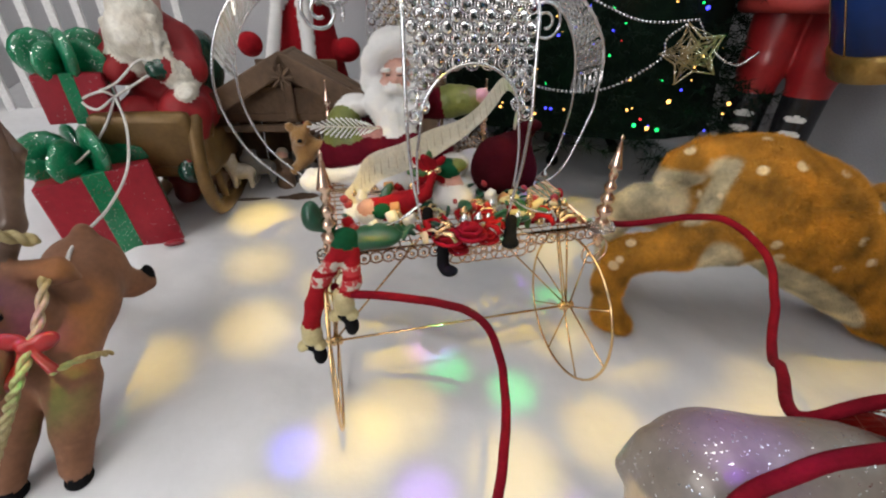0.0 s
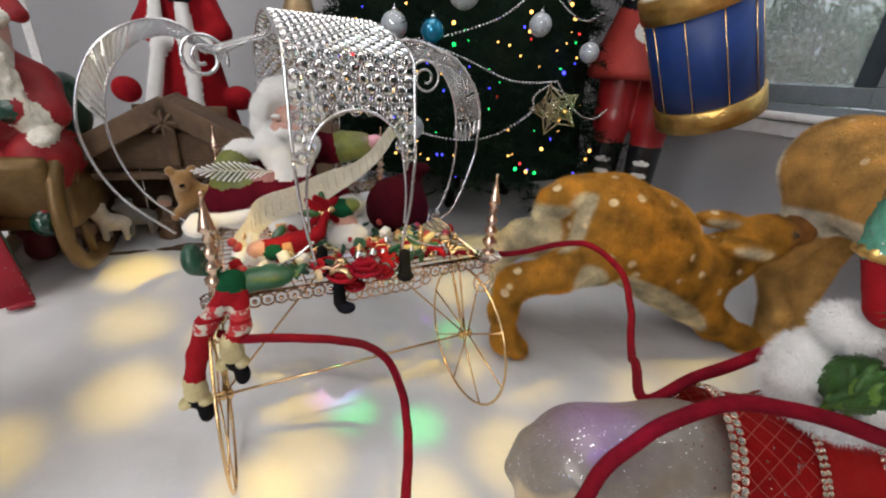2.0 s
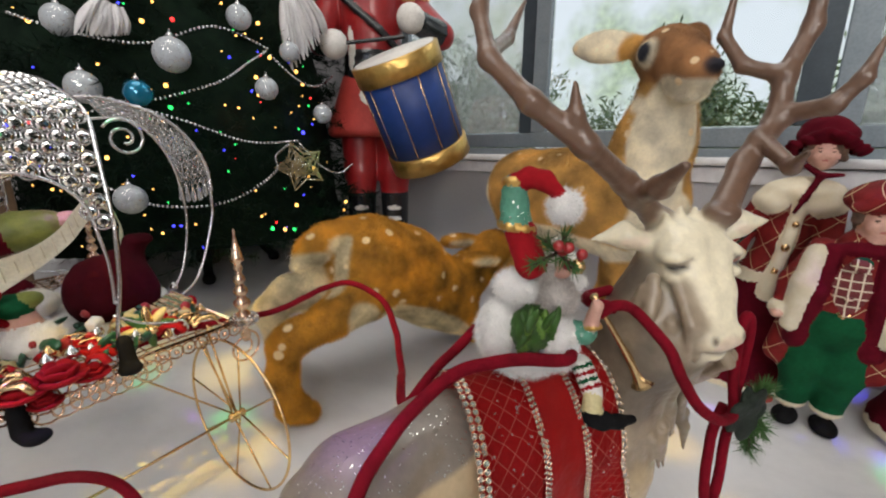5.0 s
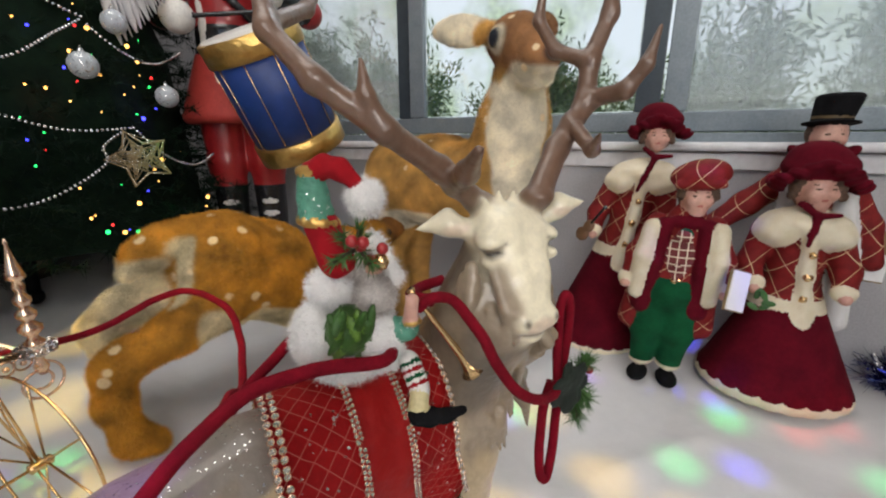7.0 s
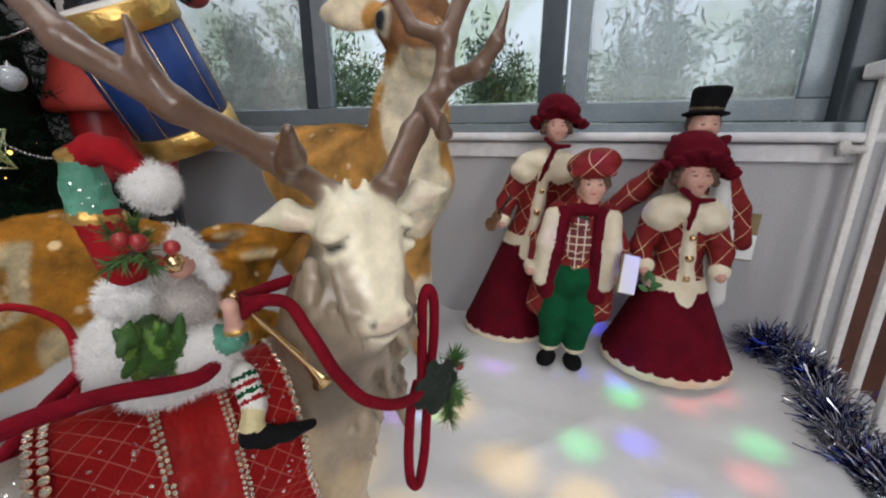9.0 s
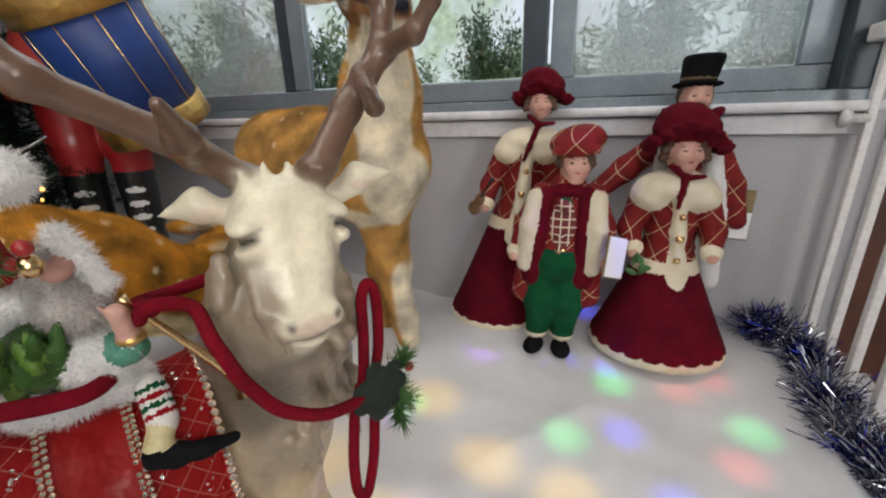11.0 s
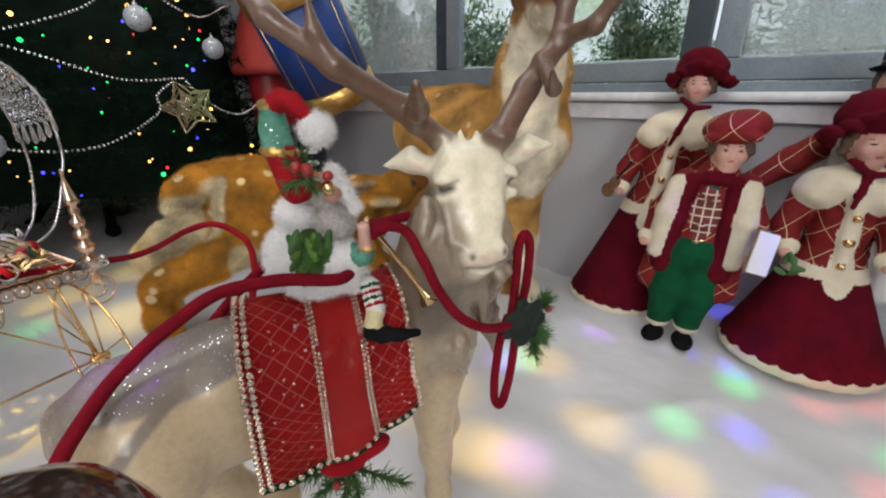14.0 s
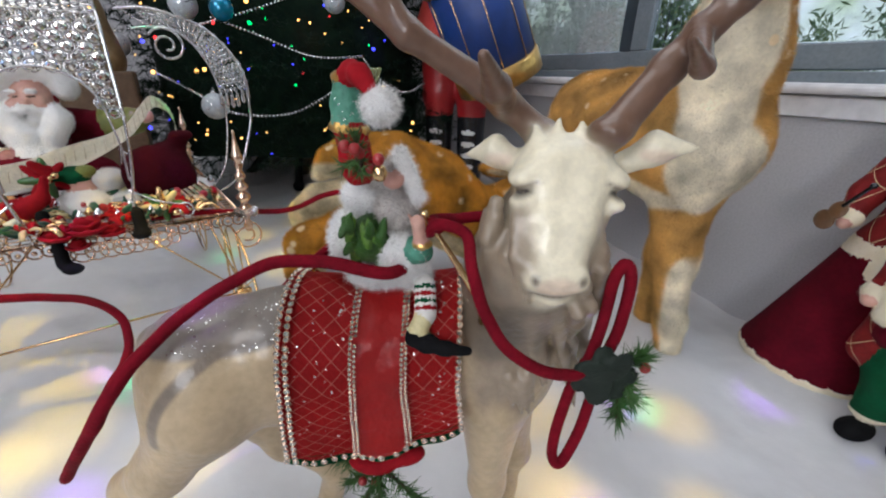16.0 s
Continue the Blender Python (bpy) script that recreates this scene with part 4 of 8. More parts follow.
def deer():
    b = []
    b += L([(-.215, .865, .362), (-.12, .845, .358), (-.02, .805, .352), (.025, .79, .355)], (.078, .078, .074, .066), 0, .03)
    b += L([(.022, .785, .385), (.042, .765, .45), (.055, .748, .510)], (.062, .046, .037), 0, .03)
    b += [E((.056, .735, .560), (.046, .038, .036), 2, (0, 8, -35), .015)]
    b += L([(.070, .722, .552), (.092, .700, .536), (.104, .688, .529)], (.031, .024, .018), 2, .012)
    b += [E((.085, .712, .516), (.026, .024, .016), 1, (0, 20, -40), .010)]
    b += [E((.117, .678, .534), (.010, .009, .0075), 4, k=.003), E((.034, .7035, .562), (.0095, .0055, .0125), 4, (0, 10, -25), .002)]
    b += [E((-.028, .742, .584), (.056, .009, .021), 1, (0, 8, -8), .01), paint((-.028, .757, .586), (.06, .010, .03), 0, (0, 8, -8)), paint((.012, .742, .572), (.022, .03, .022), 0), E((.07, .80, .59), (.016, .045, .02), 2, (10, 0, 0), .01)]
    for pts in (((.02, .775, .33), (.030, .79, .20), (.036, .81, .10), (.040, .822, .02)), ((.01, .835, .33), (-.02, .85, .18), (-.03, .86, .02)),
                ((-.20, .835, .33), (-.235, .83, .20), (-.205, .835, .12), (-.21, .84, .02)), ((-.20, .90, .33), (-.22, .91, .18), (-.20, .91, .02))):
        b += L(pts, (.045, .024, .018, .017)[:len(pts)], 0, .02)
    b += [paint((.070, .705, .455), (.050, .058, .080), 1, (0, 10, 0)), paint((.072, .715, .39), (.044, .05, .06), 1), paint((-.10, .79, .29), (.16, .06, .026), 1, (0, 0, -12)),
          paint((.100, .695, .508), (.050, .040, .017), 1, (0, 10, -35)), paint((-.27, .85, .33), (.03, .05, .08), 1), paint((.05, .79, .12), (.018, .06, .10), 1), paint((.075, .74, .33), (.05, .07, .06), 1), paint((.034, .701, .561), (.0185, .012, .0215), 1, (0, 10, -25)), paint((.034, .700, .562), (.0098, .0068, .0130), 4, (0, 10, -25))]
    b += [paint((.117, .678, .534), (.0115, .0105, .009), 4)]
    b += [paint((.035, .742, .50), (.02, .03, .02), 1)]
    b = spread(b, np.array((.245, .17, .44)), 1.07)
    figure("deer_plush", b, [DEERFUR], 0.0032, "standing orange plush deer with cream neck beside the window", "plush toy", (-.1, .83, .01),
           fuzz={0: (.006, 900000), 1: (.0042, 800000), 2: (.0028, 800000)}, rough=.0012, rscale=80,
           blend=[(.62, .36, .10), (.84, .76, .58), (.36, .17, .065), (.21, .09, .04), (.006, .008, .018)], sigma=.004)


fawn()
deer()


# ---- nutcracker soldier with a drum ----
REDPAINT = material("red_painted_wood", (0.36, 0.018, 0.02), (0.28, 0.012, 0.015), 20, 0.38, bump=0.08, coat=0.3)
ORANGERED = material("bright_red_felt", (0.42, 0.04, 0.03), (0.36, 0.03, 0.022), 30, 0.7, bump=0.2)
BLUEPAINT = material("royal_blue_satin", (0.010, 0.045, 0.22), (0.008, 0.035, 0.17), 10, 0.45, bump=0.12, bscale=60)
GOLDFOIL = material("crinkled_gold_foil", (0.72, 0.48, 0.16), (0.60, 0.36, 0.10), 30, 0.32, 0.9, 0.5, bscale=90, dist=0.004)
WHITEFELT = material("white_felt", (0.78, 0.76, 0.72), (0.7, 0.68, 0.64), 30, 0.85, bump=0.3)


def Nt(a, f, z):
    """a: to the figure's left as seen, f: forward to the room."""
    return np.array((-.585 + .69 * a + .72 * f, .775 + .72 * a - .69 * f, z))


def nutcracker():
    b = []
    for a in (-.038, .042):
        b += L([Nt(a, 0, .47), Nt(a, 0, .39), Nt(a, .0, .338)], (.043, .040, .033), 0, .008)
        b += L([Nt(a, 0, .334), Nt(a, 0, .13)], (.034, .029), 1, .004)
        b += [E(Nt(a, .03, .105), (.032, .05, .024), 1, (0, 0, 45), .01)]
        for k in range(5):
            b += [paint(Nt(a, .033, .304 - .027 * k), (.017, .017, .0062), 4, (0, 0, -46))]
    for i in range(40):
        a = 2 * math.pi * i / 40
        b += [C(Nt(.055 * math.cos(a), .05 * math.sin(a), .60), Nt(.098 * math.cos(a), .088 * math.sin(a), .482), .014, .0125, 2, .010)]
    b += [C(Nt(0, 0, .60), Nt(0, 0, .54), .062, .07, 2, .006)]
    b += L([Nt(0, 0, .60), Nt(0, 0, .635)], (.068, .066), 1, .004)
    b += L([Nt(0, 0, .64), Nt(0, 0, .755)], (.062, .074), 0, .006)
    for sg, elbow, hand in ((-1, Nt(-.115, .02, .675), Nt(-.075, .085, .655)), (1, Nt(.155, .03, .69), Nt(.085, .10, .705))):
        sh = Nt(sg * .088, 0, .755)
        b += L([sh, elbow], (.034, .029), 0, .008) + L([elbow, hand], (.027, .024), 1, .006)
        b += [E(hand, .029, 4, k=.004), E(sh + (0, 0, .012), (.042, .042, .014), 3, k=.004)]
    b += [E(Nt(0, 0, .845), (.062, .062, .075), 5, k=.01), C(Nt(0, 0, .895), Nt(0, 0, 1.02), .066, .074, 1, .006), C(Nt(0, 0, .77), Nt(0, 0, .79), .05, .05, 3, .004)]
    b += [paint(Nt(-.055, .06, .655), (.012, .03, .05), 6)]
    b += [paint(Nt(.0, .066, .618), (.020, .020, .0015), 3, (0, 0, -46))]
    b += L([Nt(-.06, .06, .755), Nt(.02, .072, .69), Nt(.07, .055, .64)], (.008, .008, .008), 1, .003)
    b += L([Nt(-.075, .085, .655), Nt(.07, .12, .665)], (.0045, .0045), 1, .003)
    b += [paint(Nt(.012, .08, .560), (.020, .04, .045), 4, (0, 22, -46))]
    b = spread(b, np.array((.2, .1, .45)), 1.13)
    figure("nutcracker_soldier", b, [REDPAINT, BLACKGLOSS, ORANGERED, GOLDFOIL, WHITEFELT, SKIN, WHITEFELT], 0.0036, "tall red nutcracker soldier with black belt and boots", "statue", (-.687, .863, .06))


nutcracker()


def drum():
    top, bottom, r = Vector((-.470, .735, .634)), Vector((-.464, .845, .418)), .088
    ax = (top - bottom).normalized()
    h = (top - bottom).length
    d = thing("drum", bottom, "royal blue toy drum with crinkled gold rims", "drum")
    d.rotation_mode = "QUATERNION"
    d.rotation_quaternion = ax.to_track_quat("Z", "Y")

    def ring(name, prof, mat, lab=""):
        bm = bmesh.new()
        lathe(bm, prof, (0, 0, 0), 48)
        return part(name, bm, mat, d, lab)
    ring("shell", [(r, .012), (r, h - .012)], BLUEPAINT)
    ring("rim", [(r + .002, 0), (r + .006, .002), (r + .006, .040), (r + .002, .042)], GOLDFOIL, "crinkled gold rim")
    ring("rim", [(r + .002, h - .042), (r + .006, h - .040), (r + .006, h - .002), (r + .002, h)], GOLDFOIL, "crinkled gold rim")
    ring("drum_head", [(r, h - .003), (r * .98, h + .002)], WHITEFELT, "white drum skin")
    for k in range(10):
        a = 2 * math.pi * k / 10 + .25
        bm = bmesh.new()
        q = Vector((math.cos(a), math.sin(a), 0)) * (r + .0012)
        tube(bm, [q + Vector((0, 0, .04)), q + Vector((0, 0, h - .04))], .0013, 6)
        part("cord", bm, GOLD, d, "thin gold cord")


drum()


# ---- carol singer dolls ----
DOLLMATS = [VELVET, REDPLAID, FURCREAM, SKIN, HAIR, BLACK, GOLD, GREENVELVET, WHITEPAPER, FURWHITE, material("rose_lip_paint", (0.45, 0.13, 0.11), (0.40, 0.11, 0.09), 40, 0.4, bump=0)]


def doll_face(c, r, yaw):
    """Head with nose, cheeks, eyes and lips, turned by yaw degrees from facing the room."""
    a = radians(yaw)
    f, s = np.array((math.sin(a), -math.cos(a), 0)), np.array((math.cos(a), math.sin(a), 0))
    b = [E(c, (r * .88, r * .95, r * 1.12), 3, (0, 0, yaw)), E(c + f * r * .92 - (0, 0, r * .12), r * .16, 3, k=r * .3), E(c + f * r * .5 - (0, 0, r * .75), r * .4, 3, k=r * .4)]
    for sg in (-1, 1):
        b += [E(c + f * r * .68 + s * sg * r * .42 - (0, 0, r * .22), r * .3, 3, k=r * .3)]
        b += [paint(c + f * r * .9 + s * sg * r * .36 + (0, 0, r * .10), (r * .13, r * .25, r * .060), 4, (0, 0, yaw)), paint(c + f * r * .9 + s * sg * r * .38 + (0, 0, r * .33), (r * .17, r * .25, r * .022), 4, (0, sg * 8, yaw))]
    b += [paint(c + f * r * .95 - (0, 0, r * .50), (r * .17, r * .35, r * .075), 10, (0, 0, yaw))]
    return b


def singer_woman(base, lean, waist, skirt, height, yaw, label, u, k, hs):
    x, y, z = base
    wz, top = z + waist, z + height
    P = lambda dx, dy, h: np.array((x + lean * (h / height) + dx, y + dy, z + h))  # noqa: E731
    b = []
    n = 22
    for i in range(n):
        a = 2 * math.pi * i / n
        b += [C(P(.018 * k * math.cos(a), .016 * k * math.sin(a), waist), P(skirt * .88 * math.cos(a), skirt * .77 * math.sin(a), .022), .020 * k, .017 * k, 0, .02)]
        a2 = a + .2
        b += [C(P(skirt * .96 * math.cos(a), skirt * .84 * math.sin(a), .010), P(skirt * .96 * math.cos(a2 + .1), skirt * .84 * math.sin(a2 + .1), .010), .009, .009, 2, .006)]
    b += [C(P(0, 0, .03), P(0, 0, waist), skirt * .7, .03 * k, 0, .02)]
    b += L([P(0, 0, waist - .005), P(0, 0, waist + .06 * u), P(0, 0, waist + .115 * u)], (.044 * k, .038 * k, .040 * k), 1, .012)
    b += [E(P(0, 0, waist - .002), (.050 * k, .045 * k, .010), 2, k=.006)]
    b += L([P(.012 * k, -.042 * k, waist - .03), P(.010 * k, -.043 * k, waist + .05 * u), P(.004, -.040 * k, waist + .12 * u)], (.0115 * k, .0105 * k, .010 * k), 2, .006)
    for i in range(3):
        b += [E(P(.010 * k, -.054 * k, waist + .012 + .036 * u * i), .0058 * k, 6, k=.001)]
    b += [E(P(0, -.004, waist + .128 * u), (.062 * k, .050 * k, .026 * k), 2, k=.01), E(P(-.035 * k, -.01, waist + .112 * u), (.036 * k, .036 * k, .026 * k), 2, k=.01), E(P(.035 * k, -.01, waist + .112 * u), (.036 * k, .036 * k, .026 * k), 2, k=.01)]
    for sg in (-1, 1):
        sh, el, ha = P(sg * .05 * k, 0, waist + .11 * u), P(sg * .068 * k, -.012, waist + .055 * u), P(sg * .062 * k, -.045 * k, waist + .030 * u)
        b += L([sh, el, ha], (.022 * k, .020 * k, .016 * k), 1, .008) + [E(ha, .0165 * k, 2, k=.005), E(ha + (0, -.012, -.008), .0085 * k, 3, k=.003)]
    head = P(.004, -.010, waist + .182 * u)
    b += doll_face(head, .0245 * hs, yaw)
    b += [E(head + (0, .010, .002), (.028 * hs, .024 * hs, .028 * hs), 4, k=.006)]
    # soft bonnet with a scalloped brim
    for i in range(20):
        a = 2 * math.pi * i / 20
        wob = 1 + .09 * math.sin(a * 5 + yaw)
        drop = -.016 * abs(math.cos(a)) + (.016 if math.sin(a) < 0 else .004) * abs(math.sin(a))
        b += [E(head + np.array((.046 * hs * math.cos(a) * wob, .006 + .036 * hs * math.sin(a) * wob, .018 * hs + drop * hs)), (.0115 * hs, .0115 * hs, .0060 * hs), 0, (28 * math.sin(a), -34 * math.cos(a), 0), .004)]
    b += [E(head + np.array((0, .008, .030 * hs)), (.042 * hs, .036 * hs, .024 * hs), 0, k=.006), E(head + np.array((-.004 * hs, .008, .044 * hs)), (.032 * hs, .030 * hs, .020 * hs), 0, k=.008)]
    for i in range(9):
        a = math.pi * i / 8
        b += [E(head + np.array((.0262 * hs * math.cos(a), -.010, (-.008 + .026 * math.sin(a)) * hs)), (.0060 * hs, .0070 * hs, .0065 * hs), 4, k=.003)]
    b += L([head + (-.02 * k, -.018, -.02), head + (.002, -.034, -.034), head + (.03 * k, -.030, -.032)], (.004, .005, .003), 0, .003)
    b += L([head + (.002, -.034, -.034), P(.0, -.056 * k, waist + .10 * u)], (.005, .003), 0, .003)
    figure("carol_singer_woman", b, DOLLMATS, 0.0019, label, "doll", base, fuzz={2: (.003, 260000), 0: (.0011, 120000)}, group="carol singers")


singer_woman((.149, 1.022, .023), .086, .211, .083, .480, 8, "carol singer doll in burgundy velvet skirt, plaid jacket and bonnet", 1.13, .86, .92)
singer_woman((.444, .962, .034), -.004, .160, .098, .412, 14, "carol singer doll in wide burgundy skirt and bonnet, holding holly", .94, .86, 1.08)


def singer_boy():
    x, y = .268, .918
    P = lambda dx, dy, h: np.array((x + .026 * h / .4 + dx, y + dy, h * .985 + .020))  # noqa: E731
    b = []
    for sg in (-1, 1):
        b += L([P(sg * .018, 0, .185), P(sg * .022, -.006, .10), P(sg * .022, 0, .045)], (.028, .025, .019), 7, .012)
        b += [E(P(sg * .022, 0, .036), (.019, .019, .0085), 2, k=.004), E(P(sg * .023, -.014, .014), (.0165, .027, .012), 5, (0, 0, sg * 12), .006)]
    b += L([P(0, 0, .195), P(0, 0, .24), P(0, 0, .295)], (.036, .034, .028), 1, .010) + [E(P(0, -.012, .178), (.037, .031, .036), 7, k=.010)]
    b += [paint(P(0, -.045, .246), (.022, .03, .042), 8), E(P(0, -.024, .296), (.026, .010, .010), 0, k=.006), E(P(0, -.046, .279), (.0115, .007, .0115), 7, (0, 45, 0), .001)]
    for i in range(2):
        b += [E(P(0, -.041, .205 + .022 * i), .005, 6, k=.001)]
    for sg in (-1, 1):
        b += L([P(sg * .030, -.022, .290), P(sg * .036, -.028, .23), P(sg * .040, -.020, .15)], (.012, .014, .014), 0, .006)
        b += L([P(sg * .046, -.026, .285), P(sg * .050, -.034, .24), P(sg * .052, -.030, .175)], (.013, .0145, .012), 2, .006)
        b += L([P(sg * .045, 0, .17), P(sg * .053, 0, .115)], (.022, .020), 1, .01)
        b += L([P(sg * .040, .004, .287), P(sg * .062, -.006, .235), P(sg * .066, -.022, .200)], (.017, .016, .013), 1, .008) + [E(P(sg * .070, -.026, .195), .013, 2, k=.004), E(P(sg * .07, -.034, .187), .008, 3, k=.003)]
    head = P(.006, -.010, .336)
    b += doll_face(head, .0245, 10)
    b += [E(head + (0, .008, .003), (.0275, .025, .026), 4, k=.006)]
    b += [E(head + (.0225 * math.cos(math.pi * i / 8), -.010, .001 + .018 * math.sin(math.pi * i / 8)), (.007, .007, .006), 4, k=.003) for i in range(9)]
    b += [E(head + (0, .002, .032), (.041, .039, .022), 1, (6, -8, 0), .01), E(head + (.004, .004, .040), (.028, .028, .014), 1, (0, -10, 0), .01), C(head + (-.028, -.028, .019), head + (.028, -.028, .022), .006, .006, 1, .006)]
    mats = DOLLMATS[:8] + [plaid(material("check_waistcoat", (0.16, 0.02, 0.022), (0.13, 0.015, 0.018), 60, 0.7, bump=0.2), 82, (0.66, 0.58, 0.44), 0.17, 0)] + DOLLMATS[9:]
    figure("carol_singer_boy", b, mats, 0.0018, "carol singer boy doll with plaid cap and green trousers", "doll", (x, y, 0), fuzz={2: (.003, 260000), 7: (.001, 100000)}, group="carol singers")


def singer_man():
    x, y = .462, 1.035
    P = lambda dx, dy, h: np.array((x + dx, y + dy, h + .006))  # noqa: E731
    b = L([P(0, 0, .02), P(0, 0, .20), P(0, 0, .37)], (.055, .052, .036), 1, .02)
    for sg in (-1, 1):
        b += L([P(sg * .028, -.028, .37), P(sg * .044, -.042, .26), P(sg * .050, -.045, .15)], (.013, .016, .018), 9, .006)
        b += [E(P(sg * .024, -.004, .402), (.026, .024, .010), 0, (0, sg * -42, 0), .005)]
    b += L([P(-.035, 0, .368), P(-.090, -.03, .325), P(-.135, -.055, .29)], (.021, .020, .016), 1, .01) + [E(P(-.142, -.058, .285), .018, 2, k=.005)]
    b += L([P(.036, 0, .368), P(.068, -.02, .30), P(.076, -.045, .25)], (.021, .018, .014), 1, .01)
    head = P(0, -.012, .434)
    b += doll_face(head, .0245, 6)
    b += [paint(head + (.002, -.024, -.0085), (.0085, .008, .0014), 4)]
    b += [E(head + (0, .010, .004), (.0265, .024, .026), 4, k=.006)]
    b += [E(head + (.0004 * i, .004, .020 + .0030 * i), (.0225 + .0003 * i, .0225 + .0003 * i, .0042), 5, k=.005) for i in range(14)] + [E(head + (0, .002, .019), (.036, .033, .0040), 5, (-6, 0, 0), .002), paint(head + (0, .004, .0275), (.030, .030, .0030), 12)]
    figure("carol_singer_man", b, DOLLMATS + [VELVET, material("brown_hat_band", (0.12, 0.08, 0.03), (0.09, 0.06, 0.02), 60, 0.5, bump=0.1)], 0.0020, "carol singer man doll with black top hat and plaid coat", "doll", (x, y, 0), fuzz={9: (.003, 200000)}, group="carol singers")


singer_boy()
singer_man()

BOOKCOVER = material("gold_brown_card", (0.26, 0.19, 0.09), (0.20, 0.14, 0.06), 60, 0.6, bump=0.2)
VIOLINWOOD = material("brown_violin_varnish", (0.22, 0.12, 0.06), (0.15, 0.08, 0.04), 40, 0.35, bump=0.15, coat=0.3)


def song_book(at, turn, w, h, label, split=0.0):
    """A small open book: a cover and a page; split: share of the page hidden by the flap."""
    t = thing("song_book", at, label, "book", "song books")
    t.rotation_euler = [radians(v) for v in turn]
    bm = bmesh.new()
    box(bm, (0, 0, 0), (w, .004, h), bevel=.001)
    part("cover", bm, BOOKCOVER, t, "gold brown card cover", False)
    bm = bmesh.new()
    box(bm, (0, -.0032, -h * split / 2), (w * .93, .0024, h * (.94 - split)), bevel=.0006)
    part("page", bm, WHITEPAPER, t, "blank white page", False)


song_book((.360, .862, .222), (-12, 16, 38), .034, .062, "white song book with gold edge held by the boy doll")
song_book((.538, 1.0, .264), (-8, 6, 12), .048, .080, "brown and white song book held by the man doll", .42)
v = thing("toy_violin", (.132, .955, .276), "thin brown toy violin held by the carol singer", "violin")
v.rotation_euler = (radians(10), radians(38), radians(-15))
bm = bmesh.new()
for z, rx in ((-.018, .013), (.004, .010)):
    ball(bm, (0, 0, z), 1, 16, 10, (rx, .0035, .015))
part("soundbox", bm, VIOLINWOOD, v)
bm = bmesh.new()
box(bm, (0, -.002, .034), (.0042, .004, .042), bevel=.001)
ball(bm, (0, -.002, .056), .004, 8, 6)
part("neck", bm, BLACKGLOSS, v, "black neck", False)


# ---- the crystal coach ----
def K(a, d, z):
    """a: across the coach, d: along it away from the room, z: up."""
    return Vector((-.2 - .155 * a - .988 * d, .988 * a - .155 * d, z))


def wire(name, pts, r, mat, parent, n=8, closed=False, sides=6, label=""):
    bm = bmesh.new()
    tube(bm, [parent_local(parent, p) for p in curve_through(pts, n, closed)], r, sides, closed)
    return part(name, bm, mat, parent, label)


def parent_local(parent, p):
    q = Vector(p)
    while parent is not None:
        q = q - parent.location
        parent = parent.parent
    return q


def spiral(c, start, turns, r0, r1, across, n=26):
    """Points of a flat scroll round c; across and z span its plane."""
    out = []
    for i in range(n + 1):
        t = i / n
        a, r = start + turns * 2 * math.pi * t, r0 + (r1 - r0) * t
        out.append(c + across * (r * math.cos(a)) + Vector((0, 0, r * math.sin(a))))
    return out


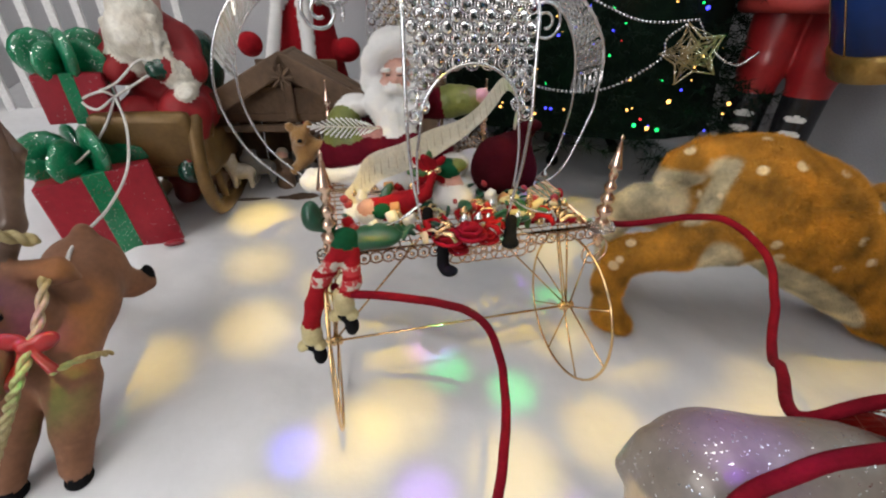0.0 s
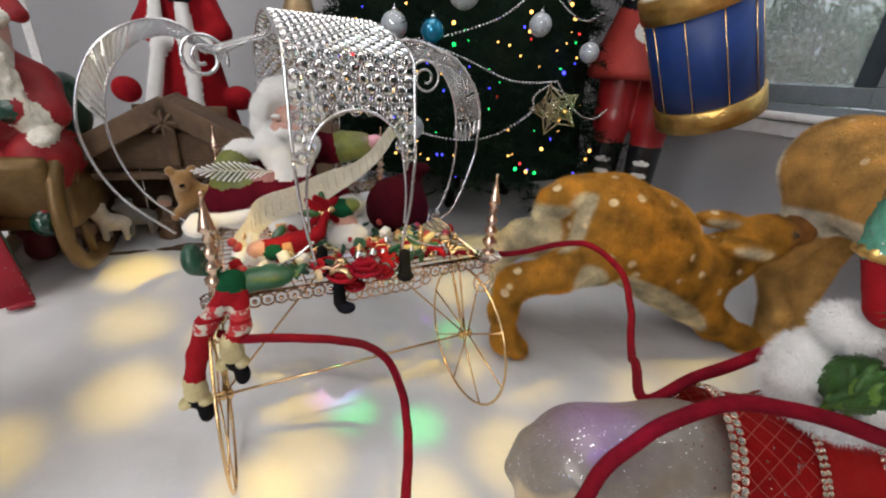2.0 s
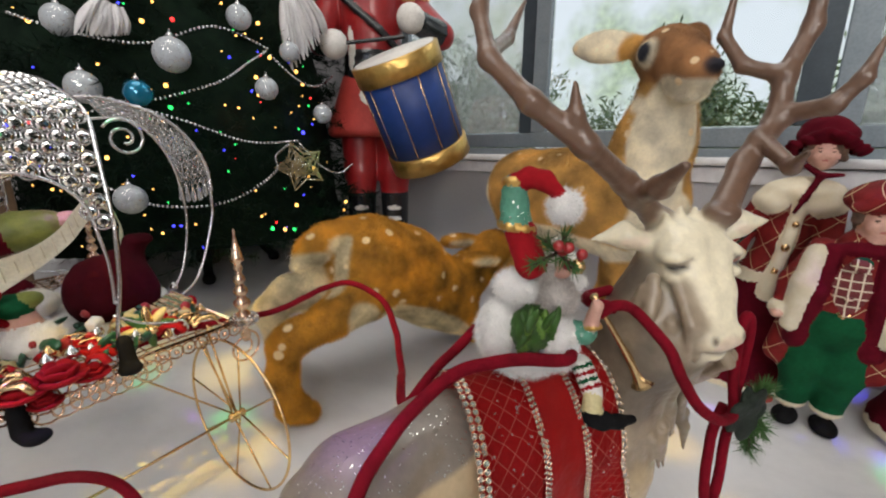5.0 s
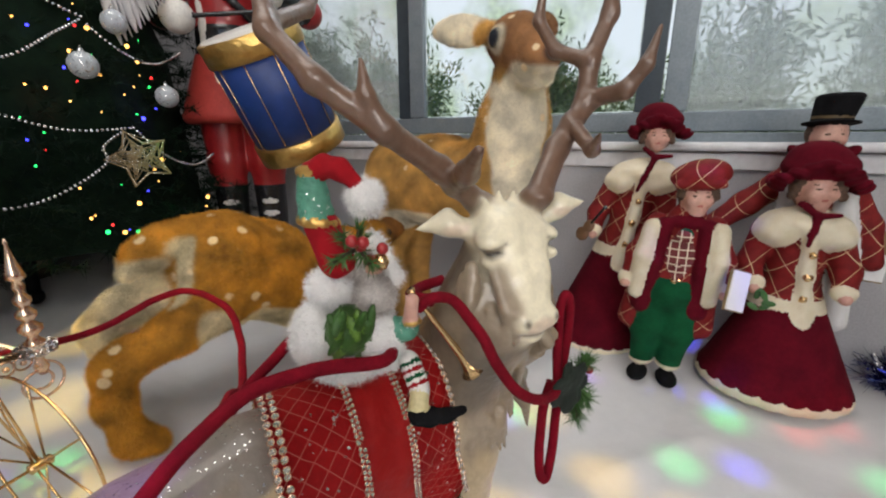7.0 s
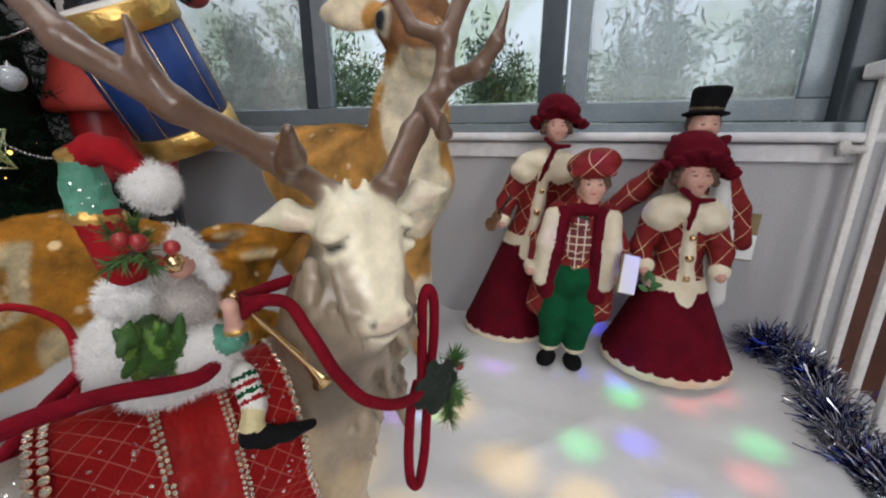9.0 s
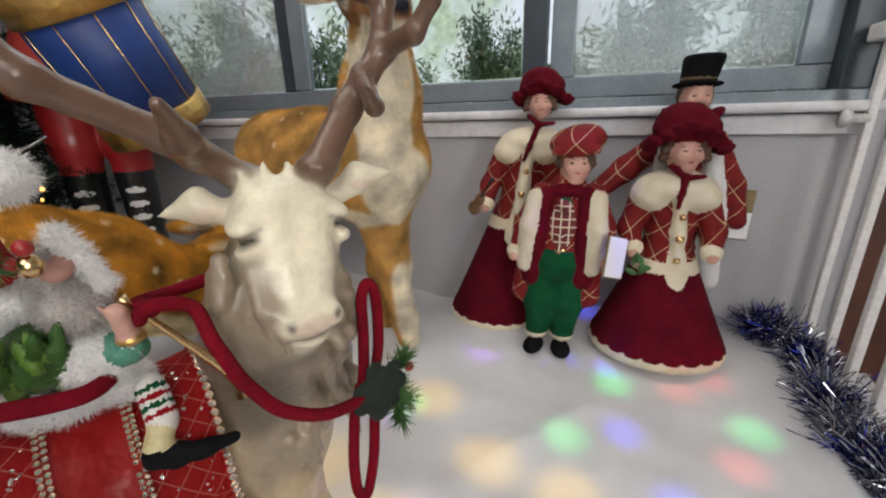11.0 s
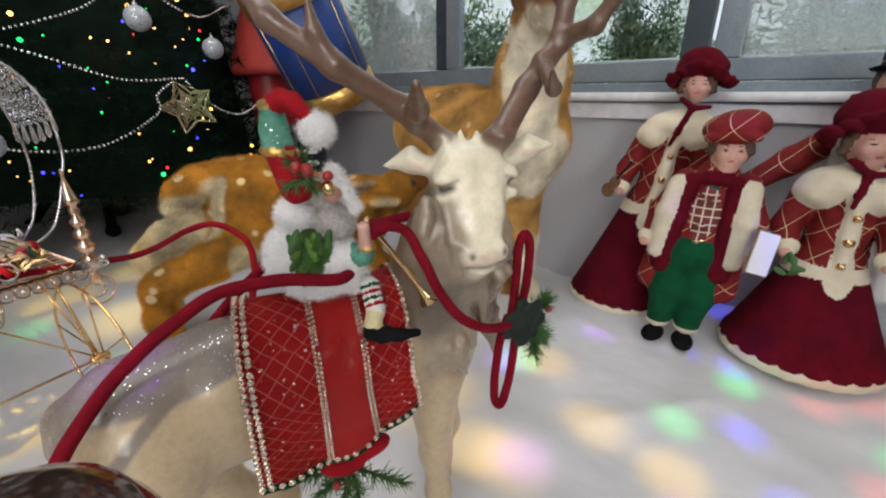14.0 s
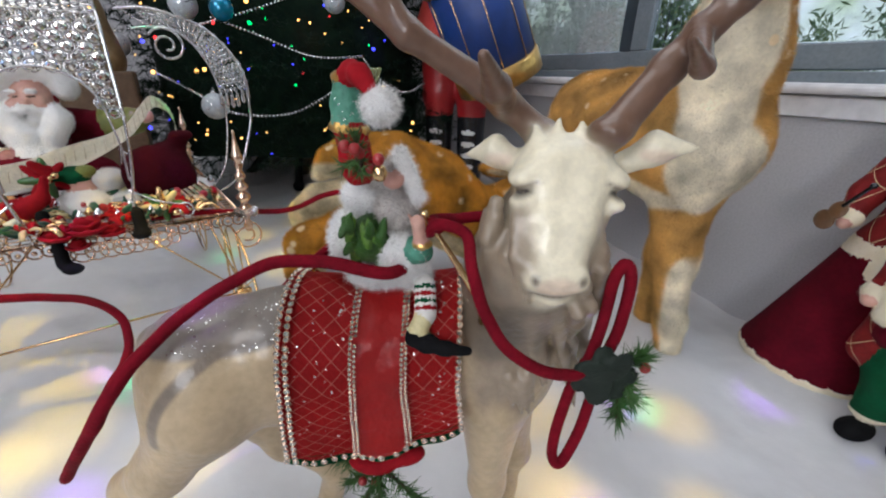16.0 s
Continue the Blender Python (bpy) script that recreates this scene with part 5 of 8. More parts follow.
def coach():
    AC, AL = Vector((-.155, .988, 0)), Vector((-.988, -.155, 0))
    c = thing("crystal_coach", K(.14, .19, .05), "small crystal and gold wire coach carrying toys", "ornament coach")
    z0 = .254
    # platform: gold frame, mesh tray and filigree edge
    bm = bmesh.new()
    tube(bm, [parent_local(c, K(*p)) for p in ((-.01, 0, z0), (.285, 0, z0), (.285, .38, z0), (-.01, .38, z0))], .0028, 8, True)
    part("platform_frame", bm, ROSEGOLD, c)
    bm = bmesh.new()
    for k in range(25):
        a = -.01 + .295 * k / 24
        tube(bm, [parent_local(c, K(a, .0, z0)), parent_local(c, K(a, .38, z0))], .0009, 4)
    for k in range(30):
        d = .38 * k / 29
        tube(bm, [parent_local(c, K(-.01, d, z0 - .001)), parent_local(c, K(.285, d, z0 - .001))], .0009, 4)
    part("platform_mesh", bm, ROSEGOLD, c, "fine gold wire mesh tray")
    bm = bmesh.new()
    for k in range(24):
        a = -.004 + .29 * (k + .5) / 24
        r = .0065 + .0035 * (1 if 9 < k < 17 else 0)
        for dz in (0, -.009 if 8 < k < 18 else 0):
            tube(bm, [parent_local(c, K(a + r * math.cos(t * .5236), -.003, z0 - .007 + dz + r * math.sin(t * .5236))) for t in range(12)], .0011, 5, True)
        ball(bm, parent_local(c, K(a, -.004, z0 - .007)), .0026, 8, 6)
    part("filigree_edge", bm, ROSEGOLD, c, "gold filigree rings along the edge")
    # wheels
    hub_z = .143
    for a in (-.014, .272):
        for d in (0.0, .36):
            gz = ground(*K(a, d, 0).xy) + .005
            hz = max(hub_z, gz + .09) if d else hub_z
            w = new("wheel")
            w.parent, w.location = c, parent_local(c, K(a, d, hz))
            bm = bmesh.new()
            r = .092
            tube(bm, [AL * (r * math.cos(2 * math.pi * i / 40)) + Vector((0, 0, r * math.sin(2 * math.pi * i / 40))) for i in range(40)], .0016, 6, True)
            part("rim", bm, GOLD, w)
            bm = bmesh.new()
            for i in range(8):
                t = 2 * math.pi * i / 8 + .2
                tube(bm, [AC * (.004 * (-1) ** i), AL * (r * math.cos(t)) + Vector((0, 0, r * math.sin(t)))], .0011, 5)
            part("spokes", bm, GOLD, w)
            bm = bmesh.new()
            lathe(bm, [(.002, -.010), (.0055, -.008), (.004, -.003), (.006, 0), (.004, .003), (.0055, .008), (.002, .010)], (0, 0, 0), 10, AC)
            part("hub", bm, GOLD, w)
            # drop bars from the platform
            for da in (-.006, .006):
                wire("drop_bar", [K(a, d, hz), K(a + (.02 if a < .1 else -.02) + da, d + (.012 if d < .1 else -.012), z0)], .0012, GOLD, c, 2)
    for d in (0, .36):
        hz = hub_z if d == 0 else max(hub_z, ground(*K(.13, d, 0).xy) + .095)
        wire("axle", [K(-.014, d, hz), K(.272, d, hz)], .0014, GOLD, c, 1)
        wire("brace", [K(-.014, d, hz), K(.09, d + .02, z0)], .0011, GOLD, c, 1)
        wire("brace", [K(.272, d, hz), K(.165, d + .02, z0)], .0011, GOLD, c, 1)
    # finials with crystal collars at the four corners
    for a, d in ((-.003, -.004), (.291, -.004), (.005, .38), (.285, .38)):
        f = new("finial")
        f.parent, f.location = c, parent_local(c, K(a, d, z0 - .004))
        bm = bmesh.new()
        lathe(bm, [(.003, -.02), (.006, -.012), (.003, -.004), (.0075, .010), (.0078, .013), (.0035, .018), (.0088, .024), (.0090, .028), (.0038, .033), (.0076, .038), (.0078, .042), (.0034, .047), (.0064, .051), (.0066, .055), (.0030, .060), (.0052, .066), (.0032, .071), (.0074, .074), (.0062, .079), (.0032, .092), (.0012, .1035), (.0020, .1055), (.0006, .109)], (0, 0, 0), 12)
        part("spire", bm, ROSEGOLD, f)
        for i in range(7):
            t = 2 * math.pi * i / 7
            bm = bmesh.new()
            bmesh.ops.create_icosphere(bm, subdivisions=1, radius=.0066, matrix=Matrix.Translation((.0105 * math.cos(t), .0105 * math.sin(t), .006)))
            part("crystal_bead", bm, CRYSTAL, f, smooth=False)
        sg = 1 if a > .1 else -1
        wire("scroll", spiral(K(a - sg * .004, d - .002, z0 - .030), math.pi / 2, -sg * 1.6, .020, .006, AC), .0013, ROSEGOLD, c, 2)
    # hood: barrel vault of crystals
    prof = []
    for i in range(41):
        t = i / 40
        if t < .22:
            prof.append((.0 + .012 * (t / .22), .378 + .094 * t / .22))
        elif t > .78:
            s = (1 - t) / .22
            prof.append((.31 - .012 * s, .378 + .094 * s))
        else:
            s = (t - .22) / .56
            prof.append((.012 + .286 * s, .472 + .036 * math.sin(math.pi * s)))
    path = [Vector((d, z)) for d, z in prof]
    length = [0]
    for p, q in zip(path, path[1:]):
        length.append(length[-1] + (q - p).length)

    def on_hood(s):
        for i in range(40):
            if length[i + 1] >= s:
                f = (s - length[i]) / (length[i + 1] - length[i])
                return path[i].lerp(path[i + 1], f), (path[i + 1] - path[i]).normalized()
        return path[-1], (path[-1] - path[-2]).normalized()
    a0, a1 = .079, .183
    bead = bpy.data.meshes.new("crystal")
    bm = bmesh.new()
    lathe(bm, [(.0001, .0030), (.0030, .0028), (.0050, .0014), (.0056, 0), (.0050, -.0014), (.0030, -.0028), (.0001, -.0030)], (0, 0, 0), 8)
    nb = len(bm.faces)
    tube(bm, [Vector((.0066 * math.cos(2 * math.pi * i / 16), .0066 * math.sin(2 * math.pi * i / 16), 0)) for i in range(16)], .0008, 5, True)
    for i, f in enumerate(bm.faces):
        f.material_index = 1 if i >= nb else 0
        f.smooth = i >= nb
    bm.to_mesh(bead)
    bm.free()
    bead.materials.append(CRYSTAL)
    bead.materials.append(SILVER)
    hood = new("hood")
    hood.parent, hood.location = c, parent_local(c, K(.139, .155, .40))
    nc, step = 7, .0086
    rows = int(length[-1] / step)
    for r in range(rows + 1):
        p, tan = on_hood(min(length[-1] - 1e-4, r * step + .004))
        for k in range(nc + 1 - r % 2):
            a = a0 + (a1 - a0) * (k + .5 * (r % 2)) / nc
            if p.y < .424 and (a - .131) ** 2 + (p.y - .380) ** 2 < .043 ** 2:
                continue
            ob = new("crystal", bead)
            ob.parent = hood
            nrm = (AL * -tan.y + Vector((0, 0, tan.x)))
            if nrm.z < 0 and p.y > .48:
                nrm = -nrm
            ob.matrix_local = Matrix.Translation(parent_local(hood, K(a, p.x, p.y))) @ nrm.to_track_quat("Z", "Y").to_matrix().to_4x4() @ Matrix.Scale(.94, 4)
    for a in (a0 - .007, a1 + .007):
        wire("hood_wire", [K(a, d, z) for d, z in prof[::2]], .0017, SILVER, c, 2)
    for d in (0.0, .31):
        wire("arch_wire", [K(.131 + .046 * math.cos(math.pi * i / 12), d, .378 + .046 * math.sin(math.pi * i / 12)) for i in range(13)], .0015, SILVER, c, 2)
        for a, sg in ((a0 - .007, -1), (a1 + .007, 1)):
            wire("leg_wire", [K(a, d, .378), K(a - sg * .004, d, .33), K(a - sg * .012, d, .285), K(a - sg * .016, d, z0)], .0017, SILVER, c)
            wire("leg_scroll", [K(a - sg * .013, d, .30), K(a + sg * .008, d, .285), K(a + sg * .034, d, .276)] + spiral(K(a + sg * .036, d, .268), 1.2 if sg < 0 else 1.9, -sg * 1.2, .010, .004, AC, 12), .0013, SILVER, c, 3)
            wire("arch_wire", [K(.131 + sg * .046, d, .378), K(.131 + sg * .050, d, .345), K(a - sg * .010, d, .31)], .0013, SILVER, c)
    # side hoops with crystal bands and inner scrolls
    lh = [(.054, .476), (.030, .466), (.008, .478), (-.018, .492), (-.055, .485), (-.090, .458), (-.112, .415), (-.118, .366), (-.098, .304), (-.050, .250)]
    li = [(.030, .458), (.006, .470), (-.022, .478), (-.054, .466), (-.080, .436), (-.092, .395), (-.090, .350), (-.070, .300), (-.026, .255)]
    rh = [(.210, .490), (.240, .494), (.268, .490), (.305, .477), (.333, .450), (.349, .417), (.350, .375), (.346, .343), (.318, .272), (.285, .25)]
    ri = [(.222, .470), (.262, .474), (.284, .462), (.302, .436), (.312, .402), (.315, .35), (.300, .285), (.270, .25)]
    for pts, inner, d in ((lh, li, .20), (rh, ri, .14)):
        wire("hoop_wire", [K(a, d, z) for a, z in pts], .0017, SILVER, c)
        wire("hoop_wire", [K(a, d, z) for a, z in inner], .0015, SILVER, c)
        outer = curve_through([K(a, d, z) for a, z in pts], 12)
        inside = curve_through([K(a, d, z) for a, z in inner], 12)
        if d > .18:
            # ladder of crystal bars between the two wires
            for i in range(34):
                t = .07 + .60 * i / 33
                p, q = outer[int(t * (len(outer) - 1))], inside[int(max(0, t - .02) * (len(inside) - 1))]
                bm = bmesh.new()
                tube(bm, [parent_local(c, p), parent_local(c, p.lerp(q, .5) - AL * .002), parent_local(c, q)], lambda u: .0021 + .0012 * math.sin(math.pi * u), 6)
                part("crystal_bar", bm, MILKCRYSTAL, c, smooth=False)
        else:
            # net of small crystals between the two wires
            for i in range(26):
                t = .10 + .50 * i / 25
                p, q = outer[int(t * (len(outer) - 1))], inside[int(t * (len(inside) - 1))]
                for k in range(6):
                    ob = new("crystal", bead)
                    ob.parent = c
                    ob.matrix_local = Matrix.Translation(parent_local(c, p.lerp(q, (k + .5 * (i % 2)) / 5.8))) @ (-AL).to_track_quat("Z", "Y").to_matrix().to_4x4() @ Matrix.Scale(.44, 4)
            p, q = outer[int(.60 * (len(outer) - 1))], inside[int(.60 * (len(inside) - 1))]
            for i in range(6):
                bm = bmesh.new()
                lathe(bm, [(.0005, -.013), (.0032, -.009), (.0022, .004), (.0005, .010)], parent_local(c, p.lerp(q, i / 5) + Vector((0, 0, -.014 + .003 * abs(i - 2.5)))), 6)
                part("crystal_drop", bm, MILKCRYSTAL, c, smooth=False)
    wire("swirl", spiral(K(.010, .19, .458), -.4, 1.9, .026, .006, AC), .0022, SILVER, c, 2, sides=8)
    wire("swirl", spiral(K(.258, .13, .452), 2.6, -1.7, .022, .005, AC), .0017, SILVER, c, 2)
    wire("ridge_ornament", [K(.02, .18, .468), K(.05, .17, .478), K(.075, .16, .486), K(.085, .155, .500)], .003, CRYSTAL, c)
    return c


coach()


# ---- toys in the coach ----
def k3(a, d, z):
    return np.array(K(a, d, z))


OLIVE = material("olive_green_satin", (0.20, 0.22, 0.04), (0.12, 0.14, 0.025), 40, 0.5, bump=0.4)
TEDDY = material("golden_teddy_plush", (0.36, 0.20, 0.06), (0.26, 0.13, 0.035), 60, 0.95, bump=0.8, sheen=0.4)
PINK = material("dusty_pink_cloth", (0.48, 0.25, 0.25), (0.38, 0.18, 0.18), 40, 0.8, bump=0.3)


def coach_santa():
    b = []
    H = k3(.104, .245, .384)
    f = np.array((.95, -.2, -.10))
    s = np.array(K(1, 0, 0) - K(0, 0, 0))
    b += [E(H + f * .005, (.021, .021, .024), 3, k=.004), E(H + f * .0275 + (0, 0, -.003), .0054, 3, k=.003)]
    for sg in (-1, 1):
        b += [paint(H + f * .027 + s * sg * .009 + (0, 0, .005), (.007, .005, .0020), 4), E(H + f * .021 + s * sg * .012 - (0, 0, .006), .008, 3, k=.005), E(H + f * .027 + s * sg * .010 + (0, 0, .0115), (.003, .007, .0026), 2, k=.002)]
    # thick rolled fur hat
    for i in range(11):
        a = math.pi * (i / 10)
        b += [E(H - f * .002 + s * (-.034 * math.cos(a)) + (0, 0, .012 + .022 * math.sin(a)), (.020, .0155, .0165), 2, k=.004)]
    b += [E(H + (-.010, 0, .040), (.030, .036, .018), 2, k=.006), E(H + s * .014 + (0, 0, .046), (.020, .019, .014), 2, k=.003), E(H - s * .038 + (0, 0, -.008), (.017, .013, .018), 2, k=.004)]
    # moustache and long winding beard
    for sg in (-1, 1):
        b += [C(H + f * .031 + s * sg * .003 - (0, 0, .010), H + f * .025 + s * sg * .019 - (0, 0, .018), .0062, .0050, 2, .002)]
    b += L([H - s * .026 - (0, 0, .012) + f * .006, k3(.072, .222, .352), k3(.086, .212, .333), k3(.088, .205, .313), k3(.086, .200, .300)], (.015, .018, .020, .019, .015), 2, .003)
    b += L([H + s * .016 - (0, 0, .018) + f * .010, k3(.124, .216, .356), k3(.112, .210, .336), k3(.106, .205, .322)], (.014, .015, .0145, .012), 2, .003)
    b += [E(H + f * .012 - (0, 0, .028), (.018, .020, .014), 2, k=.004)]
    # burgundy robe, fur shoulders, olive sleeves
    b += L([k3(.085, .28, .262), k3(.095, .28, .31), k3(.10, .275, .345)], (.052, .046, .034), 0, .012)
    b += [E(k3(.044, .245, .345), (.022, .024, .015), 2, k=.004), E(k3(.030, .24, .338), (.018, .016, .014), 2, k=.004)]
    b += L([k3(.026, .232, .326), k3(.020, .215, .314), k3(.036, .205, .312)], (.022, .022, .017), 5, .004)
    b += L([k3(.044, .200, .319), k3(.066, .195, .320)], (.0085, .0070), 6, .003)
    b += L([k3(.136, .265, .345), k3(.165, .255, .342)], (.024, .022), 0, .01) + L([k3(.182, .25, .346), k3(.204, .24, .350)], (.024, .020), 5, .006) + [E(k3(.222, .225, .358), .010, 3, k=.005)]
    b += L([k3(.01, .215, .284), k3(.045, .205, .288), k3(.10, .20, .286), k3(.15, .20, .282)], (.024, .028, .030, .026), 0, .012)
    b += L([k3(-.024, .175, .274), k3(.004, .172, .272), k3(.040, .165, .278), k3(.082, .160, .285)], (.008, .008, .008, .007), 2, .003)
    b += [E(k3(-.020, .165, .268), (.018, .018, .012), 2, k=.004), E(k3(.161, .15, .284), (.020, .020, .015), 2, k=.003)]
    figure("santa_figure", b, [VELVET, REDVELVET, FURWHITE, SKIN, HAIR, OLIVE, PINK], 0.0021, "seated Santa figure in burgundy robe with long white beard", "statue", k3(.09, .2, .256),
           fuzz={2: (.0030, 520000)}, rough=.0007, rscale=210)


coach_santa()


def scroll_list():
    w0 = thing("scroll_list", K(.1, .12, .30), "long curling cream paper list across the lap", "scroll")
    path = curve_through([K(.254, .17, .304), K(.250, .17, .325), K(.252, .17, .348), K(.246, .17, .368), K(.230, .165, .377), K(.214, .16, .362), K(.197, .16, .343), K(.170, .155, .327), K(.140, .15, .316), K(.113, .14, .307), K(.085, .13, .299), K(.058, .115, .296), K(.040, .105, .287), K(.030, .10, .270), K(.016, .095, .258)], 8)
    bm = bmesh.new()
    rows = []
    for i, p in enumerate(path):
        t = i / (len(path) - 1)
        half = .006 + .015 * min(1, max(0, t * 1.7 - .25)) + .002 * math.sin(t * 23)
        side = Vector((.55, .05, -.55)).normalized()
        curl = .004 * math.sin(t * 14)
        rows.append([bm.verts.new(p - w0.location + side * (half * u) + Vector((.004 * u * u + curl, 0, .005 * abs(u) ** 3))) for u in (-1, -.5, 0, .5, 1)])
    for a, b in zip(rows, rows[1:]):
        for k in range(4):
            bm.faces.new((a[k], a[k + 1], b[k + 1], b[k]))
    bmesh.ops.solidify(bm, geom=bm.faces[:], thickness=.0012)
    part("paper", bm, PAPER, w0)
    INK = material("brown_ink", (0.62, 0.54, 0.40), (0.56, 0.48, 0.34), 60, 0.8, bump=0)
    for i in range(18, len(path) - 12, 3):
        p = path[i] - w0.location
        side = Vector((.55, .05, -.55)).normalized()
        bm = bmesh.new()
        tube(bm, [p + Vector((.004, 0, .004)) - side * .010, p + Vector((.004, 0, .004)) + side * (.006 + .004 * (i % 2))], .0005, 4)
        part("ink_line", bm, INK, w0)


scroll_list()


def lump(name, items, mats, label, category, base, res=.0024, fuzz=None, group="", rough=0.0):
    return figure(name, items, mats, res, label, category, base, fuzz, group=group, rough=rough, rscale=140)


# the sack's velvet is darkened to put the hood's shade into its colour
lump("toy_sack", [E(k3(.216, .11, .286), (.040, .042, .034), 0, k=.02), E(k3(.214, .11, .306), (.030, .032, .024), 0, k=.02)] + L([k3(.235, .12, .318), k3(.246, .12, .332)], (.018, .011), 0, .012) + [E(k3(.250, .12, .340), (.015, .015, .007), 0, k=.006)],
     [material("dark_wine_velvet", (0.045, 0.002, 0.006), (0.030, 0.0015, 0.004), 25, 0.95, bump=0.3, spec=0.1)], "bulging burgundy velvet toy sack in the coach", "sack", k3(.218, .15, .255), fuzz={0: (.0012, 90000)}, rough=.0012)
lump("teddy_bear", [E(k3(-.030, .235, .292), (.017, .017, .018), 0), E(k3(-.034, .225, .312), (.014, .013, .013), 0), E(k3(-.046, .225, .324), .006, 0, k=.004), E(k3(-.022, .225, .325), .006, 0, k=.004), E(k3(-.034, .212, .308), .006, 0, k=.004), C(k3(-.018, .225, .296), k3(-.002, .215, .302), .008, .006, 0), C(k3(-.03, .225, .28), k3(-.045, .205, .272), .008, .007, 0), paint(k3(-.034, .206, .309), .003, 1)],
     [TEDDY, BLACK], "small golden teddy bear sitting in the coach", "plush toy", k3(-.03, .23, .256), .002, {0: (.002, 300000)})
lump("mini_santa", [E(k3(.134, .07, .292), (.012, .013, .013), 1), E(k3(.134, .066, .276), (.022, .024, .016), 0, k=.008), E(k3(.130, .075, .308), (.018, .016, .010), 2, k=.006), E(k3(.118, .07, .31), (.010, .012, .007), 3, k=.004), E(k3(.142, .07, .312), (.011, .010, .007), 4, k=.004), C(k3(.112, .07, .312), k3(.100, .06, .326), .009, .004, 5, .004), E(k3(.115, .09, .268), (.03, .02, .014), 5)],
     [FURWHITE, SKIN, GREENVELVET, GREENVELVET, OLIVE, REDVELVET], "small Santa head ornament with fluffy white beard", "ornament", k3(.134, .07, .256), .0018, {0: (.005, 400000)})
lump("reclining_elf", [E(k3(.040, .055, .268), (.014, .018, .011), 0, k=.006), E(k3(.036, .05, .278), .008, 1)] + L([k3(.046, .055, .272), k3(.075, .055, .276), k3(.100, .05, .290)], (.013, .013, .008), 2, .008) + [E(k3(.052, .042, .276), (.010, .008, .007), 3, k=.004)] + L([k3(.1, .05, .29), k3(.108, .045, .312)], (.006, .004), 2, .004),
     [FURWHITE, SKIN, REDVELVET, GREENVELVET], "small reclining elf doll in red with white beard", "doll", k3(.06, .05, .256), .0018, {0: (.003, 300000)})
# black boots and red roses at the coach's edge
for a, d, z, tilt in ((.098, .03, .262, 70), (.179, -.006, .262, 10), (.106, -.006, .236, 80)):
    items = L([k3(a, d, z + .014), k3(a, d - .002, z - .004)], (.0060, .0066), 0, .005) + [E(k3(a + (.006 if tilt > 40 else -.001), d - .006, z - .010), (.0078, .0095, .0060), 0, k=.004)]
    lump("toy_boot", items, [BLACK], "small black felt toy boot hanging over the edge", "boot", k3(a, d, z - .02), .0016, group="toy boots")


def rose(p, r):
    t = thing("silk_rose", p, "small red velvet rose with tight petals", "flower", "roses")
    rng = random.Random(int(p[1] * 1e4))
    for ring, n, rr, up in ((0, 3, .25, .45), (1, 5, .55, .25), (2, 7, .9, 0)):
        for i in range(n):
            a = 2 * math.pi * i / n + ring
            bm = bmesh.new()
            turn = Matrix.Rotation(a, 4, "Z") @ Matrix.Rotation(.5 + .3 * ring, 4, "Y")
            bmesh.ops.create_uvsphere(bm, u_segments=10, v_segments=7, radius=r * .52, matrix=Matrix.Translation((rr * r * math.cos(a) * .8, rr * r * math.sin(a) * .8, up * r)) @ turn @ Matrix.Diagonal((.32, 1.1, .9, 1)))
            part("petal", bm, REDVELVET, t)


for a, z, r in ((.110, .262, .0145), (.133, .265, .0165), (.122, .248, .0100), (.152, .258, .0120)):
    rose(K(a, -.010, z), r)
LEAFG = material("dark_green_satin_leaf", (0.005, 0.075, 0.035), (0.004, 0.05, 0.022), 40, 0.35, bump=0.3, coat=0.3)
lump("green_bow", [E(k3(.040, -.004, .272), (.016, .024, .009), 0, (0, 15, 0)), E(k3(.018, -.004, .268), (.010, .012, .008), 0), E(k3(-.018, .004, .296), (.010, .009, .014), 0, k=.006), C(k3(-.016, 0, .29), k3(.01, 0, .27), .004, .004, 0)], [LEAFG], "dark green satin bow tied to the coach", "bow", k3(.02, 0, .256), .0018)
STRIPE = material("green_gold_stripe", (0.10, 0.16, 0.05), (0.42, 0.36, 0.16), 120, 0.4, bump=0.2, lo=.46, hi=.52)
g = thing("striped_parcel", K(.250, .06, .268), "tiny parcel in green and gold striped paper", "gift")
bm = bmesh.new()
box(bm, (0, 0, 0), (.03, .03, .022), bevel=.002)
part("wrapping", bm, STRIPE, g, smooth=False)
for k in range(5):
    bm = bmesh.new()
    box(bm, (0, -.012 + .006 * k, .0), (.0306, .0018, .0226))
    part("stripe", bm, GOLD, g, smooth=False)
g.rotation_euler = (.3, .2, .4)
